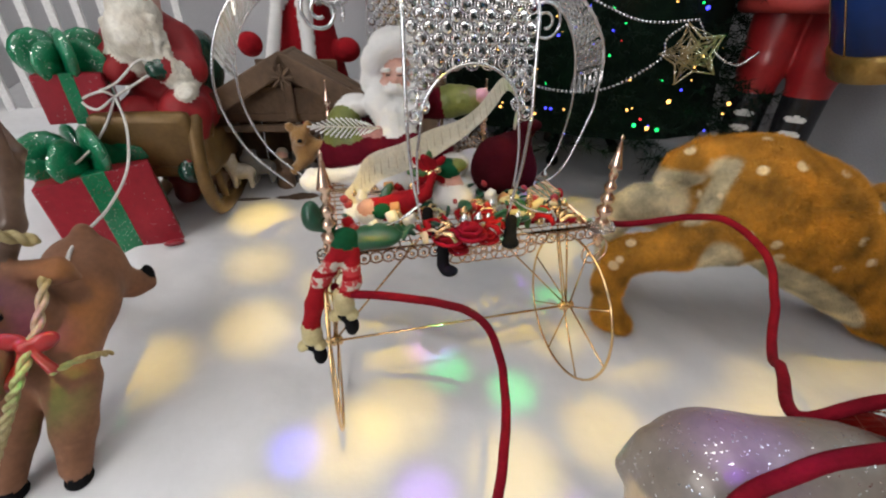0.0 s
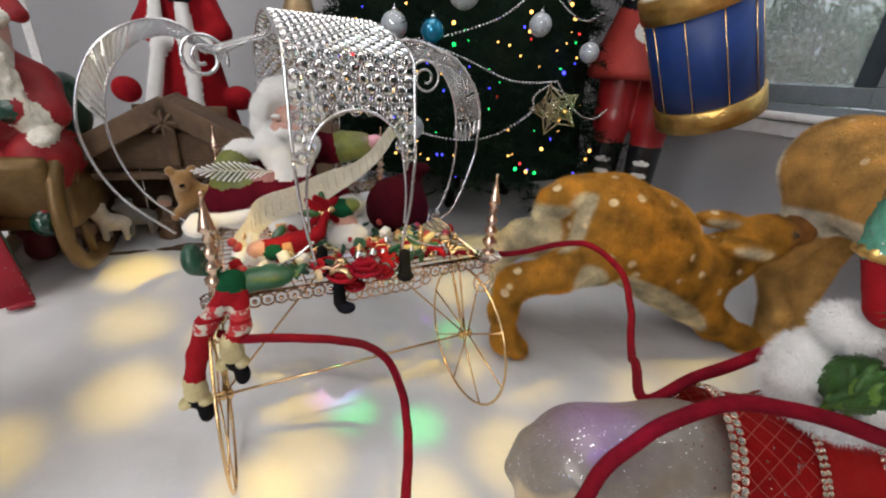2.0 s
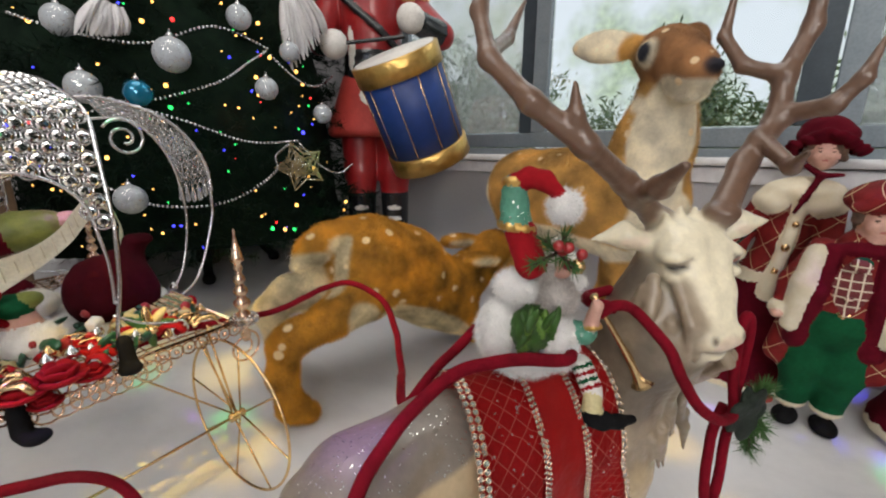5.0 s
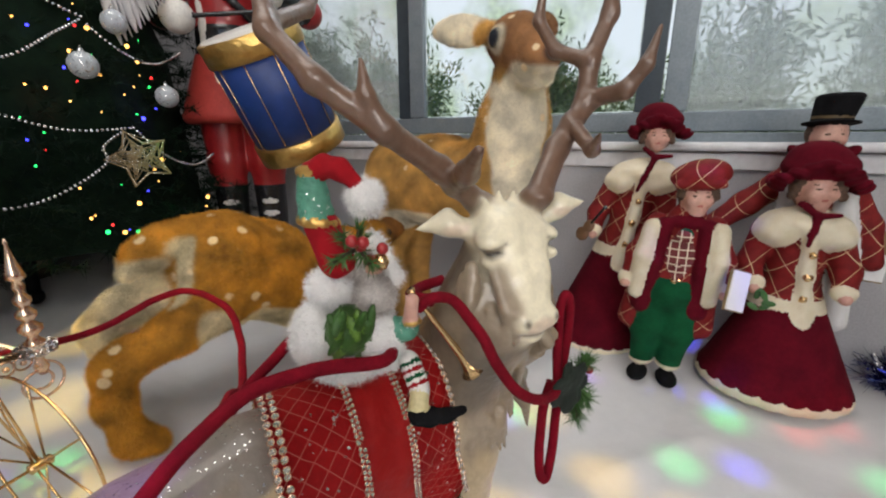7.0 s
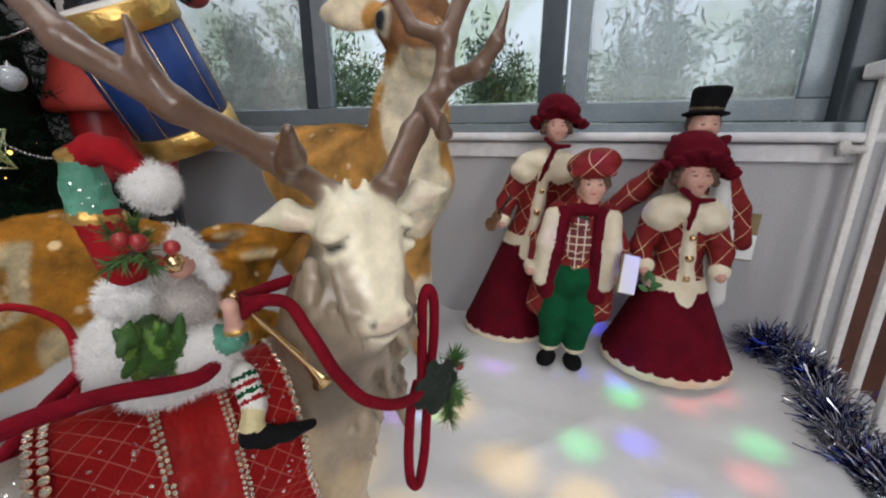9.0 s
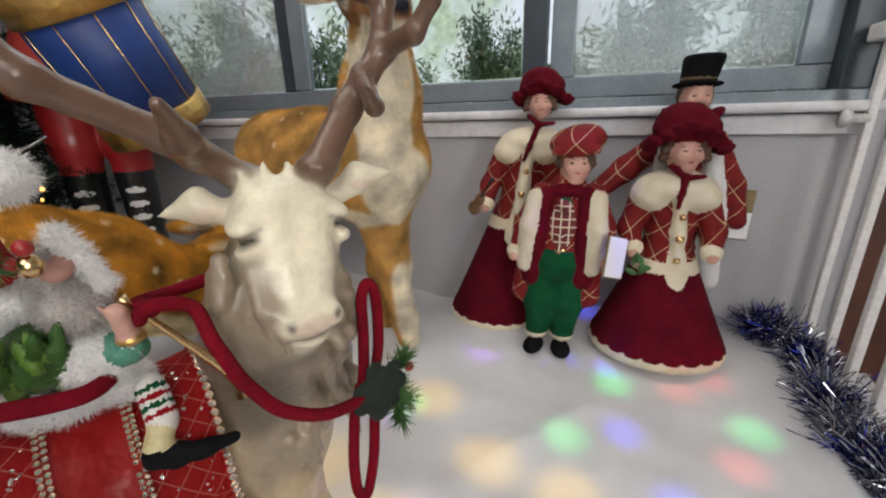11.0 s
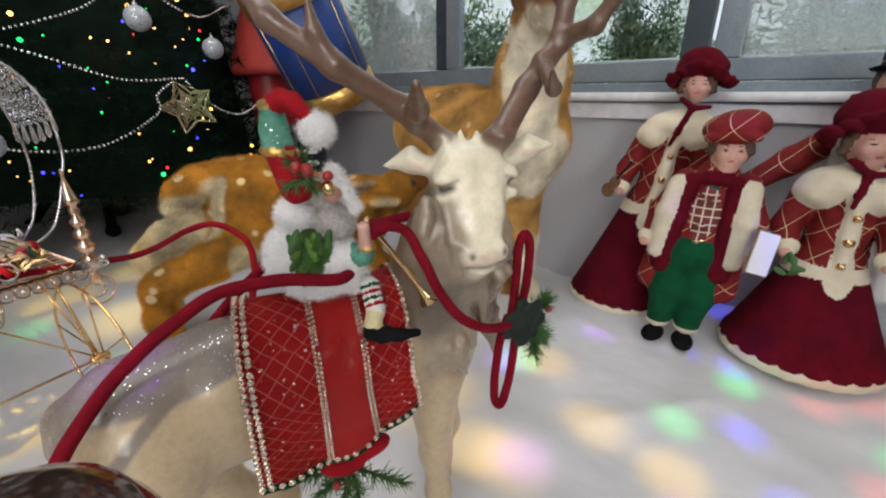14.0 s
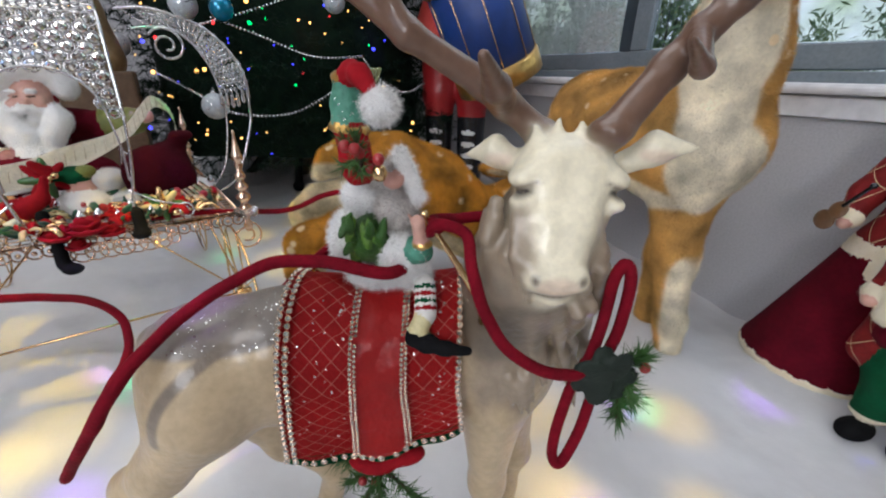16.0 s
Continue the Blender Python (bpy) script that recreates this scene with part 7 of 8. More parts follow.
figurine(-.765, -.160, .092, .085, ROBES[0], ROBES[2], "small nativity figurine in brown robe inside the stable")
figurine(-.79, -.130, .092, .095, ROBES[3], ROBES[3], "small nativity figurine in dark grey robe inside the stable")
figurine(-.785, -.070, .092, .090, ROBES[3], ROBES[0], "small nativity figurine in dark robe inside the stable")
figurine(-.715, -.345, .095, .095, ROBES[1], ROBES[0], "small nativity figurine in red robe beside the stable")
figurine(-.745, -.35, .095, .11, ROBES[0], ROBES[1], "small nativity figurine in brown and red beside the stable")
for x, y, m, lab in ((-.705, -.280, 0, "small kneeling brown nativity animal figurine on the snow"), (-.72, -.232, 2, "small cream sheep figurine beside the stable"), (-.735, -.195, 3, "small grey sheep figurine beside the stable")):
    z = ground(x, y)
    c = np.array((x, y, z + .008))
    b = [E(c + (0, 0, .022), (.017, .026, .016), 0), E(c + (.006, -.020, .046), (.011, .013, .012), 0, k=.01), C(c + (.006, -.018, .03), c + (.006, -.020, .045), .010, .009, 0), E(c + (.014, -.030, .044), (.007, .008, .006), 0, k=.005), E(c + (.004, -.012, .056), (.004, .007, .004), 0, k=.003), E(c + (.004, -.028, .056), (.004, .006, .004), 0, k=.003)]
    for dx in (-.010, .010):
        for dy in (-.016, .016):
            b += [C(c + (dx, dy, .018), c + (dx, dy, -.006), .006, .005, 0, .006)]
    lump("animal_figurine", b, [ROBES[m]], lab, "figurine", (x, y, z), .0022, group="nativity figurines")


def robed_figure():
    P = lambda dx, dy, z: np.array((-1.12 + dx, -.125 + dy, z))  # noqa: E731
    b = []
    for i in range(12):
        a = 2 * math.pi * i / 12
        b += [C(P(.02 * math.cos(a), .02 * math.sin(a), .46), P(.085 * math.cos(a), .10 * math.sin(a), .13), .030, .026, 0, .02)]
    b += [C(P(0, 0, .15), P(0, 0, .5), .08, .035, 0, .02)]
    b += L([P(0, 0, .45), P(0, 0, .545)], (.046, .050), 0, .02)
    for sg in (-1, 1):
        b += L([P(.05, -.020 + sg * .026, .545), P(.060, -.022 + sg * .030, .44), P(.095, -.035 + sg * .046, .30), P(.112, -.056 + sg * .066, .17)], (.012, .014, .016, .018), 1, .008)
        b += L([P(0, sg * .05, .54), P(.03, sg * .075, .48), P(.055, sg * .05, .45)], (.028, .026, .018), 0, .012) + [E(P(.06, sg * .045, .45), .018, 1, k=.006)]
    b += [E(P(.01, 0, .562), (.05, .06, .022), 1, k=.01), E(P(.02, 0, .605), (.030, .030, .034), 2, k=.008), E(P(.008, 0, .632), (.042, .044, .020), 1, k=.008), E(P(0, 0, .655), (.034, .036, .03), 0, k=.01), paint(P(.05, 0, .545), (.03, .03, .014), 3)]
    b += [E(P(.03, .10, .33), (.04, .035, .03), 0, k=.01), E(P(.03, -.14, .34), (.03, .03, .03), 0, k=.01)]
    figure("robed_christmas_figure", b, [REDVELVET, FURWHITE, SKIN, BLACK], .0036, "tall robed Christmas figure in red velvet with white fur trim", "statue", P(0, 0, .115), fuzz={1: (.004, 160000)})


robed_figure()
lump("angel_ornament", L([(-.78, .118, .42), (-.78, .118, .50), (-.78, .118, .575)], (.055, .036, .016), 0, .01) + [E((-.775, .118, .60), .02, 1, k=.005), E((-.79, .095, .585), (.008, .03, .035), 2, (30, 0, 0), .005), E((-.79, .141, .585), (.008, .03, .035), 2, (-30, 0, 0), .005)],
     [material("gold_mesh_skirt", (0.42, 0.30, 0.16), (0.3, 0.2, 0.1), 60, 0.4, 0.6, 0.4), SKIN, material("cream_satin_wing", (0.74, 0.70, 0.52), (0.66, 0.6, 0.42), 40, 0.5, bump=0.3)], "gold angel ornament with cream satin wings", "ornament", (-.78, .118, .42), .003)
stand = slab("display_stand", (-.84, .06, ground(-.78, .1)), (-.72, .18, .395), STABLEWOOD, "dark wooden display stand behind the coach", .004, kind="")
tagged(stand, category="stand")


def set_back(obs):
    """The group by the gate stands turned a little, on snow that rises away from the room."""
    turn = Matrix.Rotation(radians(2.8), 4, "Z")
    for ob in obs:
        p = turn @ (ob.location - Vector((.136, .06, .476)))
        ob.location = p + Vector((.158, .078, .466 + .035 * p.xy.length))
        ob.rotation_euler.z += radians(2.8)


set_back([ob for ob in bpy.data.objects if ob not in BEFORE and ob.parent is None])

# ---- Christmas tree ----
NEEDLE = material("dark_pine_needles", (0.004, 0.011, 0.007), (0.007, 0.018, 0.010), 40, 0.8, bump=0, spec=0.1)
BARK = material("brown_bark", (0.07, 0.045, 0.03), (0.05, 0.03, 0.02), 40, 0.9, bump=0.6)
TX, TY, TZ = -1.02, .52, .20


def cone_r(z):
    return max(.02, .47 * (1 - (z - TZ) / 1.65) ** .9)


def tree():
    t = thing("christmas_tree", (TX, TY, .12), "dark green artificial Christmas tree with full bushy branches", "tree")
    bm = bmesh.new()
    tube(bm, [(0, 0, .0), (0, 0, .8), (0, 0, 1.7)], lambda u: .03 - .024 * u, 10)
    part("trunk", bm, BARK, t)
    for i in range(4):
        a = math.pi / 2 * i - .35
        bm = bmesh.new()
        q = Vector((math.cos(a), math.sin(a), 0))
        tube(bm, curve_through([q * .02 + Vector((0, 0, .09)), q * .10 + Vector((0, 0, .085)), q * .155 + Vector((0, 0, .03)), q * .17 + Vector((0, 0, .006))], 6), .011, 8)
        ball(bm, q * .17 + Vector((0, 0, .008)), .016, 10, 8)
        part("stand_leg", bm, BLACK, t, "black metal stand leg")
    rng = np.random.default_rng(5)
    V, n_b = [], 0
    twigs = bmesh.new()
    for layer in range(30):
        z = TZ - .12 + .05 + layer * .052
        rr = cone_r(z + .12)
        count = max(6, int(26 * rr / .47) + 5)
        for k in range(count):
            a = 2 * math.pi * (k + rng.uniform(-.3, .3)) / count + layer * .7
            if math.cos(a) < -.35:
                continue
            q = np.array((math.cos(a), math.sin(a), 0))
            ln = rr * rng.uniform(.82, 1.06)
            p0, p1 = np.array((0, 0, z + .10)) + q * ln * .25, np.array((0, 0, z - .02 + rng.uniform(-.03, .03))) + q * ln
            for m in range(5):
                u = .3 + .7 * m / 4
                base = p0 + (p1 - p0) * u
                for sg in (-1, 0, 1):
                    side = np.cross(q, (0, 0, 1)) * sg
                    tip = base + (q * .5 + side * .75) * (.075 if sg else .09) * rng.uniform(.7, 1.2) + (0, 0, rng.uniform(-.03, .02))
                    way = tip - base
                    cnt = 26
                    s = rng.uniform(0, 1, (cnt, 1))
                    root = base + way * s
                    d = rng.normal(size=(cnt, 3)) + way / np.linalg.norm(way) * .9
                    d /= np.linalg.norm(d, axis=1)[:, None]
                    sd = np.cross(d, rng.normal(size=(cnt, 3)))
                    sd /= np.linalg.norm(sd, axis=1)[:, None]
                    V.append(np.stack([root - sd * .0011, root + sd * .0011, root + d * .024], 1).reshape(-1, 3))
    v = np.concatenate(V)
    n = len(v) // 3
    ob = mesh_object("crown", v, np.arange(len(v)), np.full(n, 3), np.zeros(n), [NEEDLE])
    ob.parent = t
    twigs.free()
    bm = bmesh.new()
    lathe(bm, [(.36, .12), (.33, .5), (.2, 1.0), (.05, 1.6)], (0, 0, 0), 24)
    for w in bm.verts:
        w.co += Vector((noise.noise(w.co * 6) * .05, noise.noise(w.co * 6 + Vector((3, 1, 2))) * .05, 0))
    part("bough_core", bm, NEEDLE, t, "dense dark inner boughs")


tree()


def surface(y, z, out=0.0):
    """A place on the tree's front at this y and height."""
    z += .018
    r = cone_r(z) + out
    dy = min(.98, max(-.98, (y - TY) / r))
    return Vector((TX + r * math.sqrt(1 - dy * dy), y, z))


SILVERBALL = glitter(material("matt_silver_glass", (0.50, 0.54, 0.58), (0.42, 0.46, 0.5), 30, 0.32, 0.55, 0.1), 0.1, 800)
BLUEBALL = material("turquoise_glass", (0.01, 0.25, 0.42), (0.01, 0.18, 0.32), 30, 0.12, 0.5, 0.05, coat=0.6)


def bauble(p, r, mat, label):
    t = thing("bauble", p, label, "bauble", "tree baubles")
    bm = bmesh.new()
    ball(bm, (0, 0, 0), r, 24, 16)
    part("globe", bm, mat, t)
    bm = bmesh.new()
    lathe(bm, [(r * .2, 0), (r * .22, r * .12), (r * .18, r * .24)], (0, 0, r * .95), 10)
    tube(bm, [(r * .1 * math.cos(a * .7854), 0, r * 1.3 + r * .14 * math.sin(a * .7854)) for a in range(8)], r * .03, 5, True)
    part("cap", bm, SILVER, t, "silver cap and loop")


for y, z, r in ((.382, .580, .029), (.528, .538, .021), (.262, .519, .025), (.284, .341, .024), (.503, .665, .022), (.255, .624, .024), (.44, .72, .024), (.60, .62, .02), (.34, .70, .022), (.66, .50, .02), (.13, .45, .022)):
    bauble(surface(y, z, .03), r, SILVERBALL, "matt silver glass bauble hanging on the tree")
bauble(surface(.324, .512, .035), .022, BLUEBALL, "shiny turquoise bauble hanging on the tree")
bauble(surface(.45, .80, .03), .022, BLUEBALL, "shiny turquoise bauble hanging on the tree")


def star():
    p = surface(.567, .388, .03)
    t = thing("star_ornament", p, "gold wire star ornament wound with glittering thread", "ornament")
    t.rotation_euler = (radians(20), radians(-6), radians(-30))
    GW = glitter(material("gold_thread", (0.34, 0.24, 0.09), (0.26, 0.17, 0.06), 60, 0.4, 0.7, 0.3), .2, 900)
    pts = []
    for i in range(10):
        a, r = math.pi * i / 5 + math.pi / 2, .050 if i % 2 == 0 else .027
        pts.append(Vector((0, r * math.cos(a), r * math.sin(a))))
    for x in (-.006, .006):
        bm = bmesh.new()
        tube(bm, [q + Vector((x, 0, 0)) for q in pts], .0016, 6, True)
        part("outline", bm, GW, t)
    rng = random.Random(2)
    bm = bmesh.new()
    for i in range(90):
        a, b = rng.choice(pts) * rng.uniform(.3, 1), rng.choice(pts) * rng.uniform(.3, 1)
        tube(bm, [a + Vector((rng.uniform(-.006, .006), 0, 0)), b + Vector((rng.uniform(-.006, .006), 0, 0))], .0007, 4)
    part("thread", bm, GW, t, "criss-cross gold thread")


star()


def beads(ys, label):
    """A swag of small silver beads between places on the tree."""
    pts = [surface(y, z, .025) for y, z in ys]
    dense = curve_through(pts, 30)
    t = thing("bead_garland", dense[0], label, "garland", "bead garlands")
    bm = bmesh.new()
    last, run = dense[0], 0.0
    made = 0
    for p in dense[1:]:
        step = (p - last).length
        if step > .0058:
            bmesh.ops.create_icosphere(bm, subdivisions=1, radius=.0029, matrix=Matrix.Translation(p - dense[0]))
            last = p
            made += 1
    part("bead_string", bm, SILVER, t)


for ys in (((.20, .64), (.266, .606), (.352, .597), (.457, .640), (.552, .617)), ((.26, .48), (.341, .502), (.442, .540), (.50, .58), (.545, .611)), ((.30, .50), (.382, .469), (.474, .436), (.575, .440)),
           ((.19, .40), (.253, .365), (.317, .329), (.417, .330), (.510, .378), (.520, .41), (.556, .434)), ((.55, .61), (.60, .57), (.66, .56), (.75, .60)), ((.575, .44), (.62, .39), (.68, .37), (.75, .39)), ((.1, .56), (.17, .50), (.22, .48), (.262, .5)), ((.3, .78), (.4, .70), (.5, .70), (.6, .76))):
    beads(ys, "string of small silver beads swagged on the tree")

# string lights: small glowing bulbs
rng = random.Random(8)
for colour, name, count, power in (((1.0, .48, .10), "warm_string_lights", 150, 4.5), ((.03, 1.0, .16), "green_string_lights", 40, 3.0), ((1.0, .03, .03), "red_string_lights", 26, 3.0), ((.05, .05, 1.0), "blue_string_lights", 40, 4.5)):
    bm = bmesh.new()
    for i in range(count):
        z = TZ + .05 + .85 * rng.random() ** 1.2
        r = cone_r(z)
        y = TY + r * rng.uniform(-.92, .46)
        p = surface(y, z, rng.uniform(-.03, .012))
        ball(bm, p, rng.choice((.0012, .0014, .0018, .0022, .0036)), 8, 6)
    ob = part(name, bm, glowing(name, colour, power))
    tagged(ob, f"{name.split('_')[0]} coloured tiny lights scattered on the tree", "string lights", kind="stuff")
FEATHER = material("white_feather", (0.78, 0.77, 0.78), (0.68, 0.67, 0.69), 60, 0.7, bump=0.4)


def feather_wing(y, z, sx, turn):
    t = thing("feather_ornament", surface(y, z, .04), "white feather wing ornament hanging on the tree", "ornament", "feather wings")
    t.rotation_euler = (radians(turn), 0, 0)
    for i in range(13):
        u = i / 12
        bm = bmesh.new()
        a = -.5 + 1.1 * u
        ln = sx * (1 - .45 * u)
        pts = [Vector((.004 * (i % 3), sx * .5 * u, 0)), Vector((.006, sx * .5 * u + ln * .4 * math.sin(a), -ln * .5)), Vector((.004, sx * .5 * u + ln * .55 * math.sin(a), -ln))]
        tube(bm, curve_through(pts, 5), lambda w: .011 * math.sin(math.pi * min(.97, w * .9 + .1)) + .001, 6, flat=.22)
        part("feather", bm, FEATHER, t)


feather_wing(.60, .72, .13, 20)
feather_wing(.30, .66, .07, -15)


# ---- saddle cloth, rider, reins ----
CLOTH = plaid(glitter(material("red_sequin_cloth", (0.50, 0.010, 0.012), (0.40, 0.007, 0.009), 30, 0.55, bump=0.4, bscale=260, spec=0.25), .012, 700), 120, (.60, .17, .13), .055, 45, True)
SATIN = material("red_satin", (0.58, 0.018, 0.018), (0.46, 0.012, 0.012), 16, 0.34, bump=0.7, bscale=42, dist=.006)
GEM = material("foil_backed_gem", (.90, .87, .82), (.70, .66, .60), 900, .16, .85, .8, bscale=1500, grainy=0.1)


def drape(s, w):
    """The cloth's surface: s along the stag, w from the far hem (-1) over the spine (0) to the near hem (1)."""
    x = s
    fall = .191 + .45 * max(0, s - .165) + .02 * max(0, .125 - s)
    a = abs(w)
    sg = 1 if w > 0 else -1
    cz, ry, rz = .243, .0605, .0635
    if a < .5:
        t = a / .5 * math.pi / 2
        o, z = ry * math.sin(t), cz + rz * math.cos(t)
    else:
        t = (a - .5) / .5
        o, z = ry + .004 * t + .0025 * math.sin(s * 160) * t, cz + (fall - cz) * t
    o += .0016 * noise.noise((s * 55, w * 5, .4)) + .0010 * math.sin(w * 9 + s * 60)
    z -= .004 * math.sin((s - .105) / .11 * math.pi) * (1 if a < .3 else 0)
    return Vector(R(x + .007 * max(0, a - .5) * (1 if s > .17 else 0), sg * o, z))


def saddle_cloth():
    c = thing("saddle_cloth", Vector(R(.16, 0, .30)), "red saddle cloth with crystal edging draped over the stag", "saddle cloth")

    def sheet(name, s0, s1, mat, lift, lab=""):
        bm = bmesh.new()
        weave = bm.loops.layers.uv.new("UVMap")
        ns, nw = max(4, int((s1 - s0) / .003)), 60
        g = []
        for i in range(ns + 1):
            row = []
            for k in range(nw + 1):
                w = -1 + 2 * k / nw
                p = drape(s0 + (s1 - s0) * i / ns, w)
                centre = Vector(R(s0 + (s1 - s0) * i / ns, 0, .243))
                out = (p - centre)
                out = Vector((out.x, out.y, max(0, out.z))).normalized()
                row.append(bm.verts.new(p + out * lift - c.location))
            g.append(row)
        for a, b in zip(g, g[1:]):
            for k in range(nw):
                f = bm.faces.new((a[k], b[k], b[k + 1], a[k + 1]))
                for lp, (du, dv) in zip(f.loops, ((0, 0), (1, 0), (1, 1), (0, 1))):
                    lp[weave].uv = ((g.index(a) + du) * (s1 - s0) / ns, (k + dv) * .0050)
        bmesh.ops.solidify(bm, geom=bm.faces[:], thickness=-.0016)
        return part(name, bm, mat, c, lab)
    sheet("plaid_panel", .110, .153, CLOTH, 0)
    sheet("satin_panel", .151, .182, SATIN, .0022, "plain red satin panel")
    sheet("plaid_panel", .180, .213, CLOTH, 0)

    gem = bpy.data.meshes.new("gem")
    bm = bmesh.new()
    lathe(bm, [(.0018, .0013), (.0034, .0009), (.0040, 0), (.0038, -.001)], (0, 0, 0), 6)
    nb = len(bm.faces)
    tube(bm, [Vector((.0042 * math.cos(2 * math.pi * i / 12), .0042 * math.sin(2 * math.pi * i / 12), 0)) for i in range(12)], .0009, 4, True)
    for i, f in enumerate(bm.faces):
        f.material_index = 1 if i >= nb else 0
    bm.to_mesh(gem)
    bm.free()
    gem.materials.append(GEM)
    gem.materials.append(ROSEGOLD)

    def edging(s, w0, w1, step, scale, lift):
        last, w = None, w0
        while w < w1:
            p = drape(s, w)
            if last is None or (p - last).length > step:
                q = drape(s, w + .01)
                tan = (q - p).normalized()
                out = Vector(R0(0, 0, 0) - R0(1, 0, 0)).cross(tan).normalized()
                if out.dot(p - Vector(R(s, 0, .243))) < 0:
                    out = -out
                ob = new("gem", gem)
                ob.parent = c
                ob.matrix_local = Matrix.Translation(p + out * lift - c.location) @ out.to_track_quat("Z", "Y").to_matrix().to_4x4() @ Matrix.Scale(scale, 4)
                last = p
            w += .004
    edging(.1105, -.6, 1.0, .0042, .43, .0022)
    edging(.1150, -.6, 1.0, .0042, .43, .0022)
    edging(.213, -.6, 1.0, .0044, .45, .0022)
    for s in (.152, .181):
        for ds in (-.0012, .0012):
            edging(s + ds, -.5, 1.0, .0028, .26, .0040)
    # hem with gems and a green underside
    for k in range(19):
        s = .110 + .103 * k / 18
        p = drape(s, 1.0)
        ob = new("gem", gem)
        ob.parent = c
        out = Vector(R0(0, 1, 0) - R0(0, 0, 0))
        ob.matrix_local = Matrix.Translation(p + out * .003 - c.location) @ out.to_track_quat("Z", "Y").to_matrix().to_4x4() @ Matrix.Scale(.45, 4)
    bm = bmesh.new()
    g = []
    for k in range(30):
        p = drape(.109 + .104 * k / 29, 1.0) - c.location
        g.append([bm.verts.new(p + Vector((0, 0, .004))), bm.verts.new(p + Vector((-.004, .002, -.012)))])
    for a, b in zip(g, g[1:]):
        bm.faces.new((a[0], b[0], b[1], a[1]))
    bmesh.ops.solidify(bm, geom=bm.faces[:], thickness=.002)
    part("green_lining", bm, GREENVELVET, c, "dark green velvet lining at the hem")


saddle_cloth()
FIR = material("fir_sprig_green", (0.035, 0.10, 0.02), (0.06, 0.15, 0.03), 60, 0.6, bump=0.2)


def sprig(name, at, ways, label, n=150, length=.016, mat=FIR, berries=0, seed=1):
    """Needled twigs with berries."""
    t = thing(name, at, label, "sprig")
    rng = np.random.default_rng(seed)
    V = []
    for w in ways:
        w = np.array(w, float)
        s = rng.uniform(.1, 1, (n, 1))
        root = w * s
        d = rng.normal(size=(n, 3)) * .7 + w / np.linalg.norm(w)
        d /= np.linalg.norm(d, axis=1)[:, None]
        sd = np.cross(d, rng.normal(size=(n, 3)))
        sd /= np.linalg.norm(sd, axis=1)[:, None]
        V.append(np.stack([root - sd * .0007, root + sd * .0007, root + d * length], 1).reshape(-1, 3))
        bm = bmesh.new()
        tube(bm, [(0, 0, 0), w * .5, w], .0012, 5)
        part("twig", bm, BARK, t)
    v = np.concatenate(V)
    ob = mesh_object("needles", v, np.arange(len(v)), np.full(len(v) // 3, 3), np.zeros(len(v) // 3), [mat])
    ob.parent = t
    for i in range(berries):
        bm = bmesh.new()
        ball(bm, rng.normal(size=3) * .007 + (.004, -.004, .002), .0034, 10, 8)
        part("berry", bm, REDPAINT, t, "glossy red berry")
    return t


sprig("fir_sprig", R(.165, .055, .168), [np.array((.02, -.01, -.02)), np.array((-.015, -.02, -.02)), np.array((.005, -.02, -.03)), np.array((.035, .02, -.012)), np.array((-.03, -.03, -.006))], "green fir sprig with red bow under the saddle cloth", 170, .014, berries=2)
lump("red_hem_bow", [E(R(.158, .056, .174), (.016, .008, .007), 0, (0, 15, 60)), E(R(.182, .056, .180), (.014, .008, .007), 0, (0, -15, 60))], [REDVELVET], "small red velvet bow under the saddle cloth", "bow", R(.17, .055, .17), .0018)
GREYGREEN = material("dark_green_leaf", (0.018, 0.028, 0.020), (0.012, 0.018, 0.013), 40, 0.6, bump=0.4, spec=0.25)
lump("dark_leaf_rosette", [E(R0(.311 + .009 * math.cos(i * .9), .041 + .002 * (i % 2), .263 + .010 * math.sin(i * .9)), (.0120, .0018, .0082), 0, (8 * (i % 3 - 1), -math.degrees(i * .9), 60), .001) for i in range(7)] + [E(R0(.311, .036, .263), (.006, .004, .006), 0, k=.002)], [GREYGREEN], "dark green leaf rosette on the stag's collar", "leaf", R0(.310, .034, .25), .0016)
sprig("fir_sprig", R0(.322, .034, .266), [np.array((.004, .004, -.034)), np.array((.010, .006, -.022)), np.array((.006, .002, -.040)), np.array((.008, .008, .008))], "green fir sprig with berries hanging from the stag's collar", 190, .014, berries=3, seed=3)

ROPE = material("burgundy_velvet_rope", (0.20, 0.004, 0.014), (0.14, 0.003, 0.010), 60, 0.95, bump=0.5, bscale=300, spec=0.15)


def rein(pts, r, label, n=8):
    dense = curve_through(pts, n)
    t = thing("velvet_rein", dense[0], label, "rein", "velvet reins")
    bm = bmesh.new()
    tube(bm, [p - Vector(dense[0]) + Vector((noise.noise(p * 40), noise.noise(p * 40 + Vector((5, 0, 0))), noise.noise(p * 40 + Vector((0, 7, 0))))) * .0012 for p in dense], r, 9)
    part("cord", bm, ROPE, t)


